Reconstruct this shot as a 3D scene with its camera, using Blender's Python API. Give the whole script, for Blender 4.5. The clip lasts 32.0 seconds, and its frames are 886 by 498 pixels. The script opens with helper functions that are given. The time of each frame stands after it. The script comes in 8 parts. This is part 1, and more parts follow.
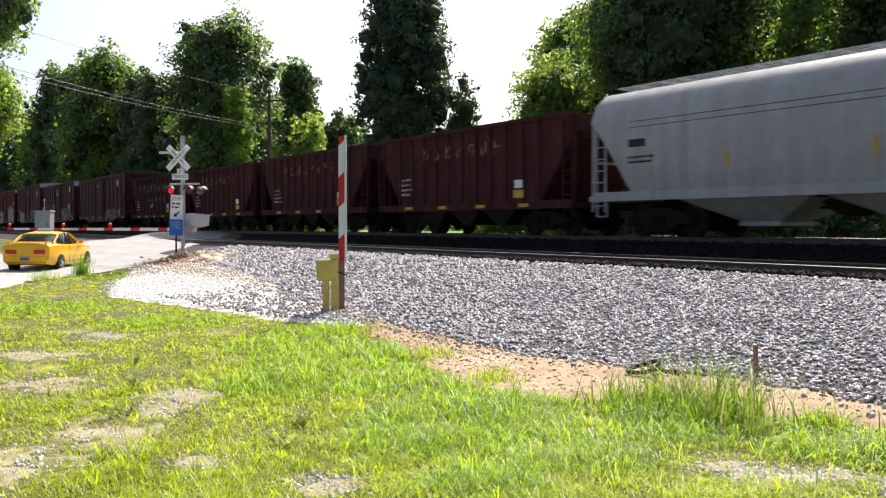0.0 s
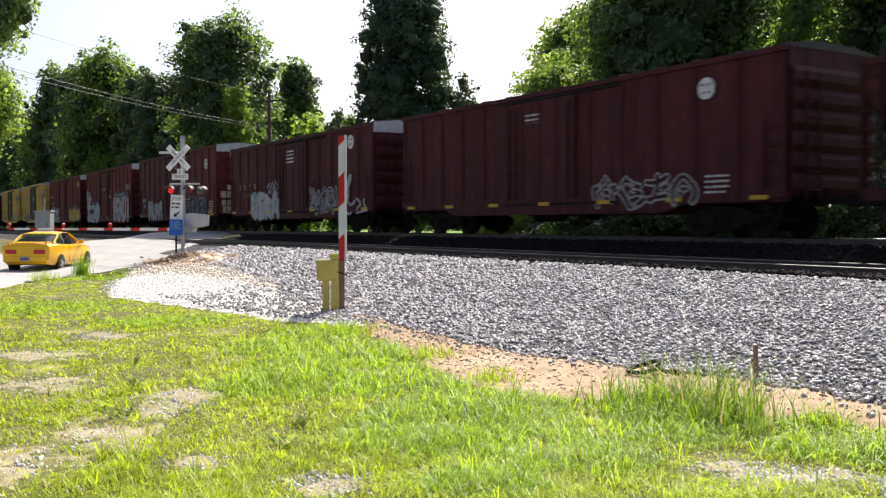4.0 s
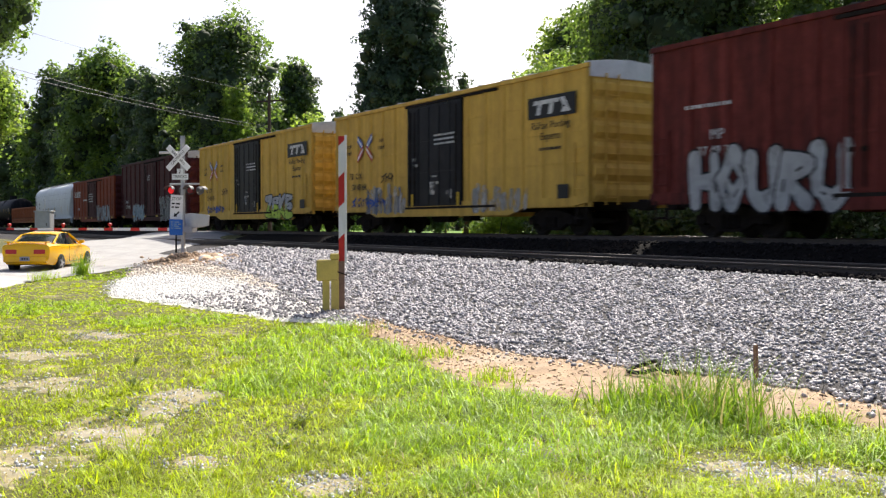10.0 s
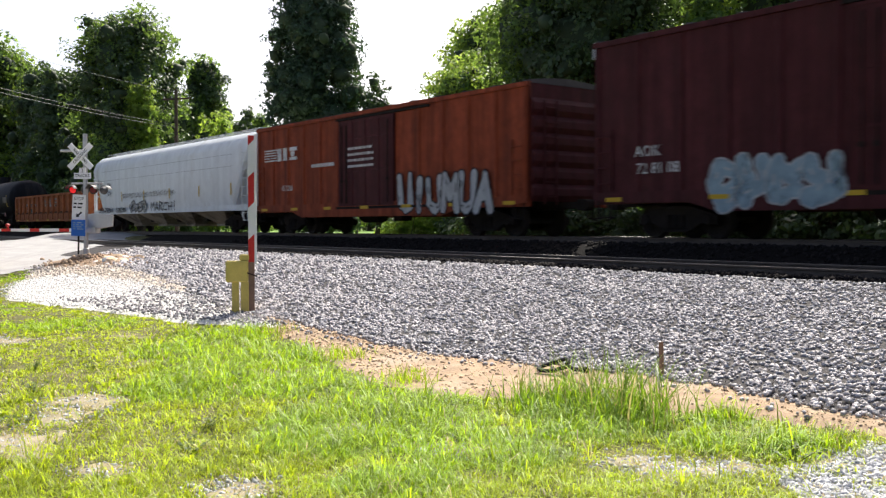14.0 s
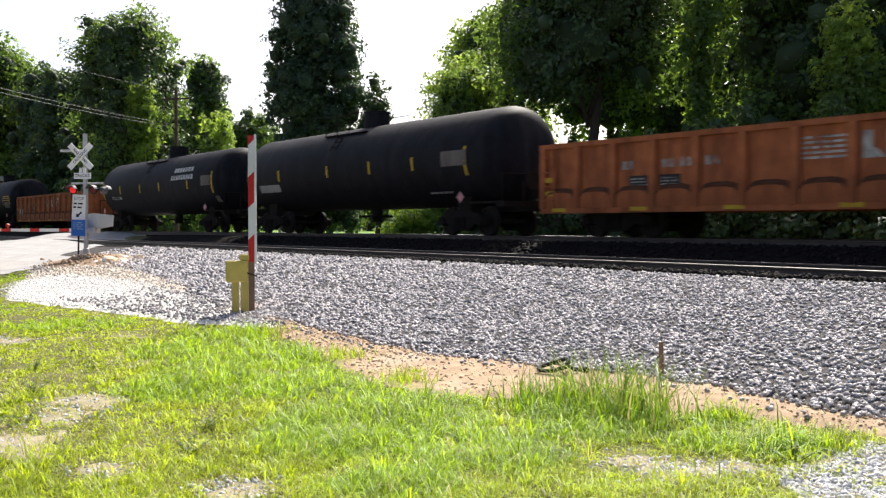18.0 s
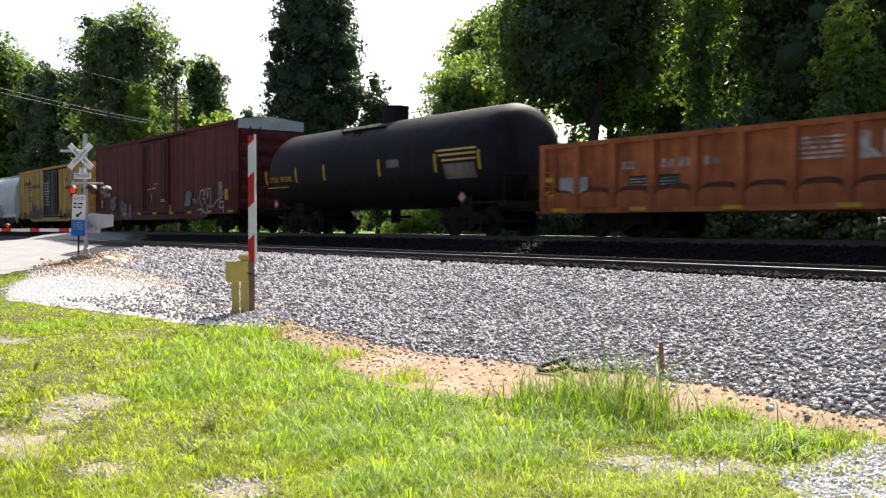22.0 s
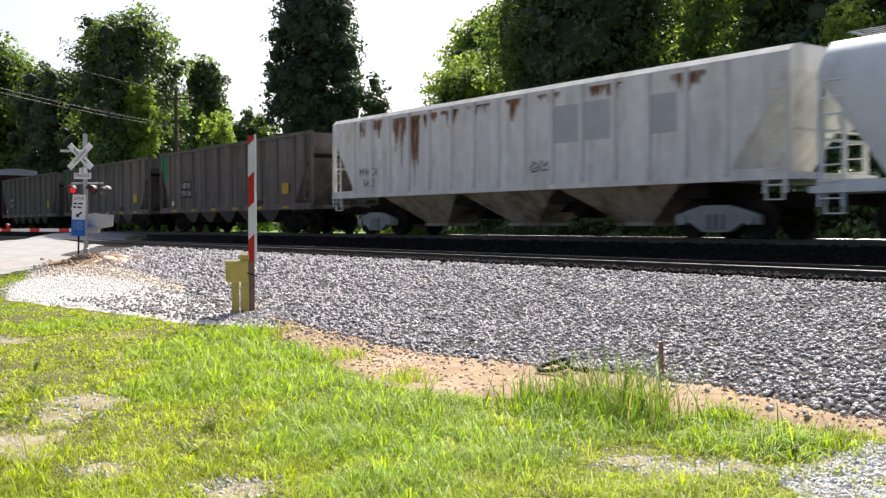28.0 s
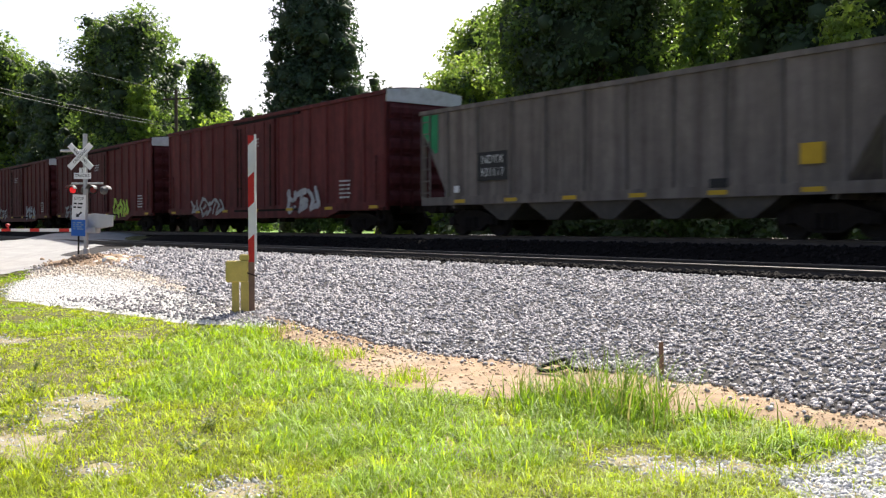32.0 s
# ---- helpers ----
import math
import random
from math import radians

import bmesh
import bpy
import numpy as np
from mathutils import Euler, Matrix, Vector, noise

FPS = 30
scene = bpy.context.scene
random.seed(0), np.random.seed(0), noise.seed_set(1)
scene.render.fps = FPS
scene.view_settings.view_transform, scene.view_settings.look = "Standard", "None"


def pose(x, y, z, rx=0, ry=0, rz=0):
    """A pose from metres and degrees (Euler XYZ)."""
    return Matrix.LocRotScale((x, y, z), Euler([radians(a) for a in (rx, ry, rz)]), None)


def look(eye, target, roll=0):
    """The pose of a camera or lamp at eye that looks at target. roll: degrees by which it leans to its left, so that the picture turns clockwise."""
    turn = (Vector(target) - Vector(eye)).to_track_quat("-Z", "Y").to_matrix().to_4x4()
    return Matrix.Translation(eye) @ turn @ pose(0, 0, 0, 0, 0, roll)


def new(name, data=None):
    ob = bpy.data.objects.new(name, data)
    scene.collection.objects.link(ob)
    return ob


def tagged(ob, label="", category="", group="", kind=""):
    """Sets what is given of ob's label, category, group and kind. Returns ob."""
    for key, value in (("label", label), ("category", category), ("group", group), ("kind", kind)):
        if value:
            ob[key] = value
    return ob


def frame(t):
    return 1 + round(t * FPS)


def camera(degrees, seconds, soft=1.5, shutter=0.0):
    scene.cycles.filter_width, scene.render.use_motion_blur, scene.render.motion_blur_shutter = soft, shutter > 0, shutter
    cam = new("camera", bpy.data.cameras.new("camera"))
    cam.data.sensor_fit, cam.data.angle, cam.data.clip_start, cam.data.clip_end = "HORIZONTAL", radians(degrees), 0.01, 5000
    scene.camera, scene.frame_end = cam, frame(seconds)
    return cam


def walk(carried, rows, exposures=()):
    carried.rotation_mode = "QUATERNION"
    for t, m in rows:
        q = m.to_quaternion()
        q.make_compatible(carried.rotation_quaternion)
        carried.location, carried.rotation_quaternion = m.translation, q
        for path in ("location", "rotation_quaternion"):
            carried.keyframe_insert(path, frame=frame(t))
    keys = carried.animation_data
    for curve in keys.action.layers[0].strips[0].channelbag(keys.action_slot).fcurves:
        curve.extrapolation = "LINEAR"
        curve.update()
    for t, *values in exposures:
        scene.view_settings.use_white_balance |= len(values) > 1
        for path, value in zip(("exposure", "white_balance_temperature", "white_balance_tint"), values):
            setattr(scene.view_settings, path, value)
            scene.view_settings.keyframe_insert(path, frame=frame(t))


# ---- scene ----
# The picture looks along a railway: x runs with the train, y away from the viewer, z up.
EYE = (0.0, 0.0, 1.6)
cam = camera(49.5, 32.0, soft=1.3, shutter=0.3)


def view(yaw, pitch, roll=0.0):
    """The camera's pose: yaw degrees to the right of the track's far end, pitch up."""
    a, b = radians(yaw), radians(pitch)
    way = Vector((-math.cos(a) * math.cos(b), math.sin(a) * math.cos(b), math.sin(b)))
    return look(EYE, Vector(EYE) + way, roll)


VIEW_A, VIEW_B = (31.508, -1.411, 0.0), (36.761, -1.390, -0.039)


def between(k):
    return view(*(a + (b - a) * k for a, b in zip(VIEW_A, VIEW_B)))


walk(cam, [(0.0, between(0)), (5.0, between(0)), (10.1, between(0)), (10.2, between(0.10)), (10.3, between(0.34)), (10.4, between(0.48)), (10.5, between(0.57)), (10.6, between(0.78)),
           (10.7, between(0.92)), (10.8, between(1.0)), (11.0, between(1.015)), (11.4, between(1.0)), (12.0, between(1)), (20.0, between(1)), (32.0, between(1))],
     exposures=[(0.0, 0.60), (27.6, 0.60), (28.4, 0.42), (29.2, 0.42), (30.0, 0.55), (30.6, 0.60), (32.0, 0.60)])

# ---- light ----
SUN_EL, SUN_TO = radians(45), Vector((-0.57, 0.82))
world = bpy.data.worlds.new("world")
scene.world = world
world.use_nodes = True
wn = world.node_tree.nodes
sky = wn.new("ShaderNodeTexSky")
sky.sky_type, sky.sun_disc = "NISHITA", False
sky.sun_elevation, sky.sun_rotation = SUN_EL, math.atan2(SUN_TO.x, SUN_TO.y)
sky.air_density, sky.dust_density, sky.ozone_density = 0.55, 4.0, 0.6
wn["Background"].inputs["Strength"].default_value = 0.15
world.node_tree.links.new(sky.outputs["Color"], wn["Background"].inputs["Color"])
sun = new("sun", bpy.data.lights.new("sun", "SUN"))
sun.data.energy, sun.data.angle, sun.data.color = 5.0, radians(0.5), (1.0, 0.95, 0.86)
sun.matrix_world = look((0, 0, 60), (-SUN_TO.x, -SUN_TO.y, 60 - math.tan(SUN_EL)))


# ---- materials ----
def mat(name, color, rough=0.7, metal=0.0, spread=0.25, scale=3.0, fine=40.0, bump=0.15, streak=0.0, stain=None, stain_amount=0.45, random_tint=0.0, stretch=(1, 1, 1)):
    """A worn surface: broad and fine variation of one colour, an optional stain colour, streaks down the sides and relief."""
    m = bpy.data.materials.new(name)
    m.use_nodes = True
    n, l = m.node_tree.nodes, m.node_tree.links
    p = n["Principled BSDF"]
    p.inputs["Roughness"].default_value, p.inputs["Metallic"].default_value = rough, metal
    if rough >= 0.4 and not metal:
        p.inputs["Specular IOR Level"].default_value = 0.1 if streak else 0.22
    elif streak and not metal:
        p.inputs["Specular IOR Level"].default_value = 0.22
    co = n.new("ShaderNodeTexCoord")
    mp = n.new("ShaderNodeMapping")
    mp.inputs["Scale"].default_value = stretch
    l.new(co.outputs["Object"], mp.inputs["Vector"])
    a = n.new("ShaderNodeTexNoise")
    a.inputs["Scale"].default_value, a.inputs["Detail"].default_value, a.inputs["Roughness"].default_value = scale, 5, 0.6
    b = n.new("ShaderNodeTexNoise")
    b.inputs["Scale"].default_value, b.inputs["Detail"].default_value = fine, 3
    l.new(mp.outputs["Vector"], a.inputs["Vector"])
    l.new(mp.outputs["Vector"], b.inputs["Vector"])
    add = n.new("ShaderNodeMath")
    add.operation = "MULTIPLY_ADD"
    l.new(b.outputs["Fac"], add.inputs[0])
    add.inputs[1].default_value = 0.5
    l.new(a.outputs["Fac"], add.inputs[2])
    r = n.new("ShaderNodeMapRange")
    r.inputs["From Min"].default_value, r.inputs["From Max"].default_value = 0.45, 1.05
    r.inputs["To Min"].default_value, r.inputs["To Max"].default_value = 1 - spread, 1 + spread
    l.new(add.outputs[0], r.inputs["Value"])
    col = n.new("ShaderNodeMix")
    col.data_type, col.blend_type = "RGBA", "MULTIPLY"
    col.inputs[0].default_value = 1.0
    col.inputs[6].default_value = (*color, 1)
    l.new(r.outputs["Result"], col.inputs[7])
    out = col.outputs[2]
    if random_tint:
        info = n.new("ShaderNodeObjectInfo")
        geo = n.new("ShaderNodeNewGeometry")
        s = n.new("ShaderNodeMath")
        s.operation = "ADD"
        l.new(info.outputs["Random"], s.inputs[0])
        l.new(geo.outputs["Random Per Island"], s.inputs[1])
        rr = n.new("ShaderNodeMapRange")
        rr.inputs["From Max"].default_value = 2.0
        rr.inputs["To Min"].default_value, rr.inputs["To Max"].default_value = 1 - random_tint, 1 + random_tint
        l.new(s.outputs[0], rr.inputs["Value"])
        c2 = n.new("ShaderNodeMix")
        c2.data_type, c2.blend_type = "RGBA", "MULTIPLY"
        c2.inputs[0].default_value = 1.0
        l.new(out, c2.inputs[6])
        l.new(rr.outputs["Result"], c2.inputs[7])
        out = c2.outputs[2]
    if streak:
        ss = n.new("ShaderNodeTexNoise")
        ss.inputs["Scale"].default_value, ss.inputs["Detail"].default_value, ss.inputs["Roughness"].default_value = 1.0, 7, 0.65
        m3 = n.new("ShaderNodeMapping")
        m3.inputs["Scale"].default_value = (2.6, 2.6, 0.16)
        l.new(co.outputs["Object"], m3.inputs["Vector"])
        l.new(m3.outputs["Vector"], ss.inputs["Vector"])
        s2 = n.new("ShaderNodeMapRange")
        s2.inputs["From Min"].default_value, s2.inputs["From Max"].default_value = 0.34, 0.62
        s2.inputs["To Min"].default_value, s2.inputs["To Max"].default_value = 1 - 0.45 * streak, 1.08
        l.new(ss.outputs["Fac"], s2.inputs["Value"])
        c4 = n.new("ShaderNodeMix")
        c4.data_type, c4.blend_type = "RGBA", "MULTIPLY"
        c4.inputs[0].default_value = 1.0
        l.new(out, c4.inputs[6])
        l.new(s2.outputs["Result"], c4.inputs[7])
        out = c4.outputs[2]
    if stain:
        st = n.new("ShaderNodeTexNoise")
        st.inputs["Scale"].default_value, st.inputs["Detail"].default_value, st.inputs["Roughness"].default_value = 0.9, 8, 0.7
        m2 = n.new("ShaderNodeMapping")
        m2.inputs["Scale"].default_value = (1.6, 1.6, 0.35) if streak else (1, 1, 1)
        l.new(co.outputs["Object"], m2.inputs["Vector"])
        l.new(m2.outputs["Vector"], st.inputs["Vector"])
        sr = n.new("ShaderNodeMapRange")
        sr.inputs["From Min"].default_value, sr.inputs["From Max"].default_value = 0.66 - stain_amount * 0.3, 0.78 - stain_amount * 0.2
        l.new(st.outputs["Fac"], sr.inputs["Value"])
        c3 = n.new("ShaderNodeMix")
        c3.data_type = "RGBA"
        l.new(sr.outputs["Result"], c3.inputs[0])
        l.new(out, c3.inputs[6])
        c3.inputs[7].default_value = (*stain, 1)
        out = c3.outputs[2]
    l.new(out, p.inputs["Base Color"])
    if bump:
        bp = n.new("ShaderNodeBump")
        bp.inputs["Strength"].default_value, bp.inputs["Distance"].default_value = bump, 0.02
        l.new(add.outputs[0], bp.inputs["Height"])
        l.new(bp.outputs["Normal"], p.inputs["Normal"])
    return m


def worn(m, cover=0.8, stretch=(1.6, 1.6, 0.7), soft=0.08):
    """Lets the paint beneath show through where a coat has worn off."""
    n, l = m.node_tree.nodes, m.node_tree.links
    co, mp, no, r = (n.new(k) for k in ("ShaderNodeTexCoord", "ShaderNodeMapping", "ShaderNodeTexNoise", "ShaderNodeMapRange"))
    mp.inputs["Scale"].default_value = stretch
    no.inputs["Scale"].default_value, no.inputs["Detail"].default_value, no.inputs["Roughness"].default_value = 1.7, 9, 0.72
    l.new(co.outputs["Object"], mp.inputs["Vector"])
    l.new(mp.outputs["Vector"], no.inputs["Vector"])
    edge = 0.34 + 0.32 * cover
    r.inputs["From Min"].default_value, r.inputs["From Max"].default_value = edge - soft, edge + soft
    l.new(no.outputs["Fac"], r.inputs["Value"])
    mix, tr = n.new("ShaderNodeMixShader"), n.new("ShaderNodeBsdfTransparent")
    l.new(r.outputs["Result"], mix.inputs[0])
    l.new(n["Principled BSDF"].outputs[0], mix.inputs[1])
    l.new(tr.outputs[0], mix.inputs[2])
    l.new(mix.outputs[0], n["Material Output"].inputs["Surface"])
    return m


def leaf_mat(name, color, through_color, share=0.4, rough=0.55, tint=0.45, patch=0.5):
    """Leaves and grass: a matt top with a share of light let through."""
    m = bpy.data.materials.new(name)
    m.use_nodes = True
    n, l = m.node_tree.nodes, m.node_tree.links
    p = n["Principled BSDF"]
    p.inputs["Roughness"].default_value = rough
    p.inputs["Specular IOR Level"].default_value = 0.3
    geo = n.new("ShaderNodeNewGeometry")
    co = n.new("ShaderNodeTexCoord")
    noi = n.new("ShaderNodeTexNoise")
    noi.inputs["Scale"].default_value, noi.inputs["Detail"].default_value = patch, 3
    l.new(co.outputs["Object"], noi.inputs["Vector"])
    s = n.new("ShaderNodeMath")
    s.operation = "ADD"
    l.new(geo.outputs["Random Per Island"], s.inputs[0])
    l.new(noi.outputs["Fac"], s.inputs[1])
    rr = n.new("ShaderNodeMapRange")
    rr.inputs["From Max"].default_value = 1.7
    rr.inputs["To Min"].default_value, rr.inputs["To Max"].default_value = 1 - tint, 1 + tint
    l.new(s.outputs[0], rr.inputs["Value"])
    cols = []
    for c in (color, through_color):
        mx = n.new("ShaderNodeMix")
        mx.data_type, mx.blend_type = "RGBA", "MULTIPLY"
        mx.inputs[0].default_value = 1.0
        mx.inputs[6].default_value = (*c, 1)
        l.new(rr.outputs["Result"], mx.inputs[7])
        cols.append(mx.outputs[2])
    l.new(cols[0], p.inputs["Base Color"])
    tr = n.new("ShaderNodeBsdfTranslucent")
    l.new(cols[1], tr.inputs["Color"])
    mix = n.new("ShaderNodeMixShader")
    mix.inputs[0].default_value = share
    l.new(p.outputs[0], mix.inputs[1])
    l.new(tr.outputs[0], mix.inputs[2])
    l.new(mix.outputs[0], n["Material Output"].inputs["Surface"])
    return m


def glow_mat(name, color, strength):
    m = bpy.data.materials.new(name)
    m.use_nodes = True
    p = m.node_tree.nodes["Principled BSDF"]
    p.inputs["Base Color"].default_value = (*color, 1)
    p.inputs["Emission Color"].default_value = (*color, 1)
    p.inputs["Emission Strength"].default_value = strength
    return m


GRIME = (0.022, 0.018, 0.016)
M = {
    "maroon": mat("maroon_paint", (0.112, 0.026, 0.025), 0.6, spread=0.3, streak=1, stain=(0.062, 0.019, 0.018), stain_amount=0.5),
    "dark_maroon": mat("dark_maroon_paint", (0.072, 0.018, 0.020), 0.6, spread=0.3, streak=1, stain=(0.042, 0.014, 0.014), stain_amount=0.5),
    "hopper_brown": mat("sooty_maroon_paint", (0.068, 0.022, 0.0215), 0.8, spread=0.4, streak=1, stain=(0.034, 0.013, 0.013), stain_amount=0.6),
    "red": mat("faded_red_paint", (0.160, 0.034, 0.027), 0.65, spread=0.35, streak=1, stain=(0.055, 0.016, 0.014), stain_amount=0.6),
    "brick_red": mat("orange_red_paint", (0.240, 0.050, 0.021), 0.6, spread=0.3, streak=1, stain=(0.096, 0.024, 0.014), stain_amount=0.45),
    "yellow": mat("yellow_paint", (0.56, 0.355, 0.075), 0.55, spread=0.15, streak=0.4, stain=(0.40, 0.24, 0.06), stain_amount=0.3),
    "old_yellow": mat("weathered_yellow_paint", (0.60, 0.385, 0.125), 0.6, spread=0.2, streak=0.7, stain=(0.24, 0.12, 0.05), stain_amount=0.42),
    "black": mat("black_paint", (0.014, 0.014, 0.017), 0.45, spread=0.4, streak=1, stain=(0.03, 0.028, 0.027), stain_amount=0.4, bump=0.05),
    "tank_black": mat("tank_black_paint", (0.013, 0.013, 0.017), 0.62, spread=0.3, streak=1, stain=(0.028, 0.026, 0.025), stain_amount=0.35, bump=0.04),
    "white": mat("dirty_white_paint", (0.66, 0.69, 0.70), 0.5, spread=0.08, streak=0.16, stain=(0.54, 0.54, 0.52), stain_amount=0.35),
    "pale_grey": mat("pale_grey_paint", (0.331, 0.338, 0.338), 0.5, spread=0.12, streak=0.3, stain=(0.216, 0.216, 0.209), stain_amount=0.35),
    "rusty_white": mat("rust_streaked_white_paint", (0.72, 0.705, 0.68), 0.6, spread=0.15, streak=0.3, stain=(0.50, 0.43, 0.36), stain_amount=0.45),
    "rust": mat("rust_stain", (0.27, 0.11, 0.045), 0.85, spread=0.4),
    "coal_grey": mat("grey_brown_paint", (0.172, 0.15, 0.134), 0.7, spread=0.22, streak=1, stain=(0.14, 0.122, 0.108), stain_amount=0.45),
    "orange": mat("oxide_orange_paint", (0.39, 0.128, 0.052), 0.7, spread=0.35, streak=0.6, stain=(0.17, 0.052, 0.023), stain_amount=0.62),
    "green": mat("green_paint", (0.02, 0.22, 0.09), 0.6, spread=0.2),
    "galv": mat("galvanised_roof", (0.468, 0.476, 0.484), 0.45, 0.3, spread=0.2, stain=(0.281, 0.255, 0.238), stain_amount=0.35),
    "dark_roof": mat("tarred_roof", (0.07, 0.06, 0.058), 0.7, spread=0.3, stain=(0.2, 0.18, 0.17), stain_amount=0.3),
    "steel": mat("sooty_steel", GRIME, 0.85, 0.0, spread=0.4, stain=(0.032, 0.025, 0.021), stain_amount=0.4),
    "wheel": mat("wheel_steel", (0.028, 0.023, 0.020), 0.7, 0.0, spread=0.4),
    "pale_steel": mat("pale_painted_steel", (0.300, 0.300, 0.292), 0.6, spread=0.2, stain=(0.150, 0.135, 0.120), stain_amount=0.4),
    "chalk": mat("white_lettering", (0.576, 0.576, 0.560), 0.7, spread=0.15, bump=0),
    "spray_white": mat("white_spray_paint", (0.345, 0.352, 0.358), 0.6, spread=0.3, bump=0),
    "spray_pale": mat("pale_blue_spray_paint", (0.21, 0.29, 0.34), 0.6, spread=0.3, bump=0),
    "spray_green": mat("green_spray_paint", (0.38, 0.52, 0.06), 0.6, spread=0.35, bump=0),
    "spray_gold": mat("gold_spray_paint", (0.50, 0.34, 0.06), 0.6, spread=0.3, bump=0),
    "spray_red": mat("red_spray_paint", (0.42, 0.02, 0.03), 0.6, spread=0.3, bump=0),
    "spray_blue": mat("blue_spray_paint", (0.03, 0.08, 0.30), 0.6, spread=0.3, bump=0),
    "spray_black": mat("black_spray_paint", (0.012, 0.012, 0.014), 0.6, spread=0.3, bump=0),
    "safety": mat("safety_yellow", (0.50, 0.32, 0.02), 0.5, spread=0.15, bump=0),
    "faded_letter": mat("faded_gold_lettering", (0.21, 0.10, 0.05), 0.8, spread=0.4, bump=0),
    "logo_red": mat("logo_red", (0.45, 0.03, 0.03), 0.6, bump=0),
    "logo_blue": mat("logo_blue", (0.05, 0.12, 0.40), 0.6, bump=0),
    "stripe_blue": mat("stripe_blue", (0.16, 0.42, 0.66), 0.6, bump=0),
    "rail": mat("rail_steel", (0.10, 0.075, 0.06), 0.6, 0.4, spread=0.3),
    "rail_head": mat("polished_rail_head", (0.62, 0.61, 0.60), 0.24, 1.0, spread=0.08, bump=0),
    "tie": mat("creosoted_wood", (0.032, 0.025, 0.021), 0.85, spread=0.4, stretch=(8, 1, 8), random_tint=0.35),
    "stone": mat("ballast_stone", (0.41, 0.385, 0.385), 0.75, spread=0.35, scale=14, random_tint=0.75),
    # bed far darker than its stones: shade in the gaps put into colour
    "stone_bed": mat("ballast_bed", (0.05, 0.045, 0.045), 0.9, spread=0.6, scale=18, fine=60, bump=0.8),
    # near-black ballast colours: the train's shadow on the track is painted in
    "dark_stone": mat("shade_dark_ballast_stone", (0.021, 0.018, 0.017), 0.85, spread=0.3, scale=12, random_tint=0.5),
    "dark_bed": mat("shade_dark_ballast_bed", (0.011, 0.0095, 0.009), 0.9, spread=0.5, scale=18, fine=60, bump=0.8),
    "rust_steel": mat("rusty_steel", (0.24, 0.15, 0.11), 0.85, spread=0.35),
    "brown_clod": mat("brown_earth_clod", (0.38, 0.27, 0.18), 0.95, spread=0.35, random_tint=0.4),
    "hood": mat("grey_lamp_hood", (0.10, 0.10, 0.10), 0.6, 0.3),
    "pale_stone": mat("limestone_gravel", (0.74, 0.72, 0.68), 0.85, spread=0.2, scale=12, random_tint=0.3),
    "pale_bed": mat("limestone_dust", (0.72, 0.69, 0.64), 0.9, spread=0.25, scale=8, bump=0.6),
    "dirt": mat("orange_clay", (0.38, 0.27, 0.172), 0.95, spread=0.35, scale=4, fine=30, bump=0.7, stain=(0.47, 0.39, 0.29), stain_amount=0.5),
    "clod": mat("clay_clod", (0.66, 0.49, 0.33), 0.95, spread=0.3, random_tint=0.4),
    "asphalt": mat("worn_asphalt", (0.37, 0.36, 0.35), 0.85, spread=0.18, scale=1.2, fine=60, bump=0.3, stain=(0.28, 0.27, 0.26), stain_amount=0.4),
    "concrete": mat("pale_concrete", (0.46, 0.45, 0.42), 0.85, spread=0.18, scale=2),
    "bark": mat("bark", (0.075, 0.058, 0.045), 0.9, spread=0.4, stretch=(4, 4, 0.6), bump=0.6),
    "alu": mat("dull_aluminium", (0.42, 0.42, 0.42), 0.5, 0.6, spread=0.15),
    "sign_white": mat("sign_white", (0.70, 0.70, 0.69), 0.5, spread=0.1, bump=0),
    "sign_black": mat("sign_black", (0.015, 0.015, 0.015), 0.5, bump=0),
    "sign_blue": mat("sign_blue", (0.02, 0.11, 0.42), 0.45, spread=0.12, bump=0),
    "gate_red": mat("gate_red", (0.48, 0.03, 0.025), 0.5, spread=0.15, bump=0),
    "post_yellow": mat("chalky_yellow_paint", (0.56, 0.44, 0.12), 0.6, spread=0.18, stain=(0.40, 0.31, 0.12), stain_amount=0.4),
    "car_yellow": mat("car_yellow", (0.80, 0.43, 0.0), 0.18, spread=0.03, bump=0),
    "rubber": mat("rubber", (0.018, 0.018, 0.018), 0.8, spread=0.3),
    "glass": mat("dark_glass", (0.02, 0.024, 0.026), 0.06, spread=0.1, bump=0),
    "alloy": mat("alloy_wheel", (0.55, 0.55, 0.56), 0.3, 0.9, spread=0.1, bump=0),
    "tail_red": mat("tail_lamp_red", (0.45, 0.02, 0.02), 0.2, spread=0.1, bump=0),
    "wire": mat("weathered_wire", (0.12, 0.12, 0.12), 0.6, 0.5, bump=0),
    "lit_red": glow_mat("lit_red_lens", (0.75, 0.012, 0.016), 0.3),
    "dark_red": mat("unlit_red_lens", (0.13, 0.012, 0.012), 0.2, bump=0),
    "blade": leaf_mat("grass_blade", (0.25, 0.315, 0.014), (0.51, 0.62, 0.014), 0.45, 0.5, 0.85, 1.6),
    "lush": leaf_mat("lush_grass_blade", (0.19, 0.29, 0.012), (0.43, 0.60, 0.013), 0.45, 0.5, 0.85, 1.6),
    "coarse": leaf_mat("coarse_grass_blade", (0.12, 0.20, 0.022), (0.25, 0.40, 0.024), 0.42, 0.45, 0.6, 1.6),
    "straw": leaf_mat("dry_grass_blade", (0.46, 0.38, 0.17), (0.46, 0.38, 0.14), 0.35),
    "weed": leaf_mat("weed_leaf", (0.10, 0.15, 0.03), (0.24, 0.30, 0.05), 0.4),
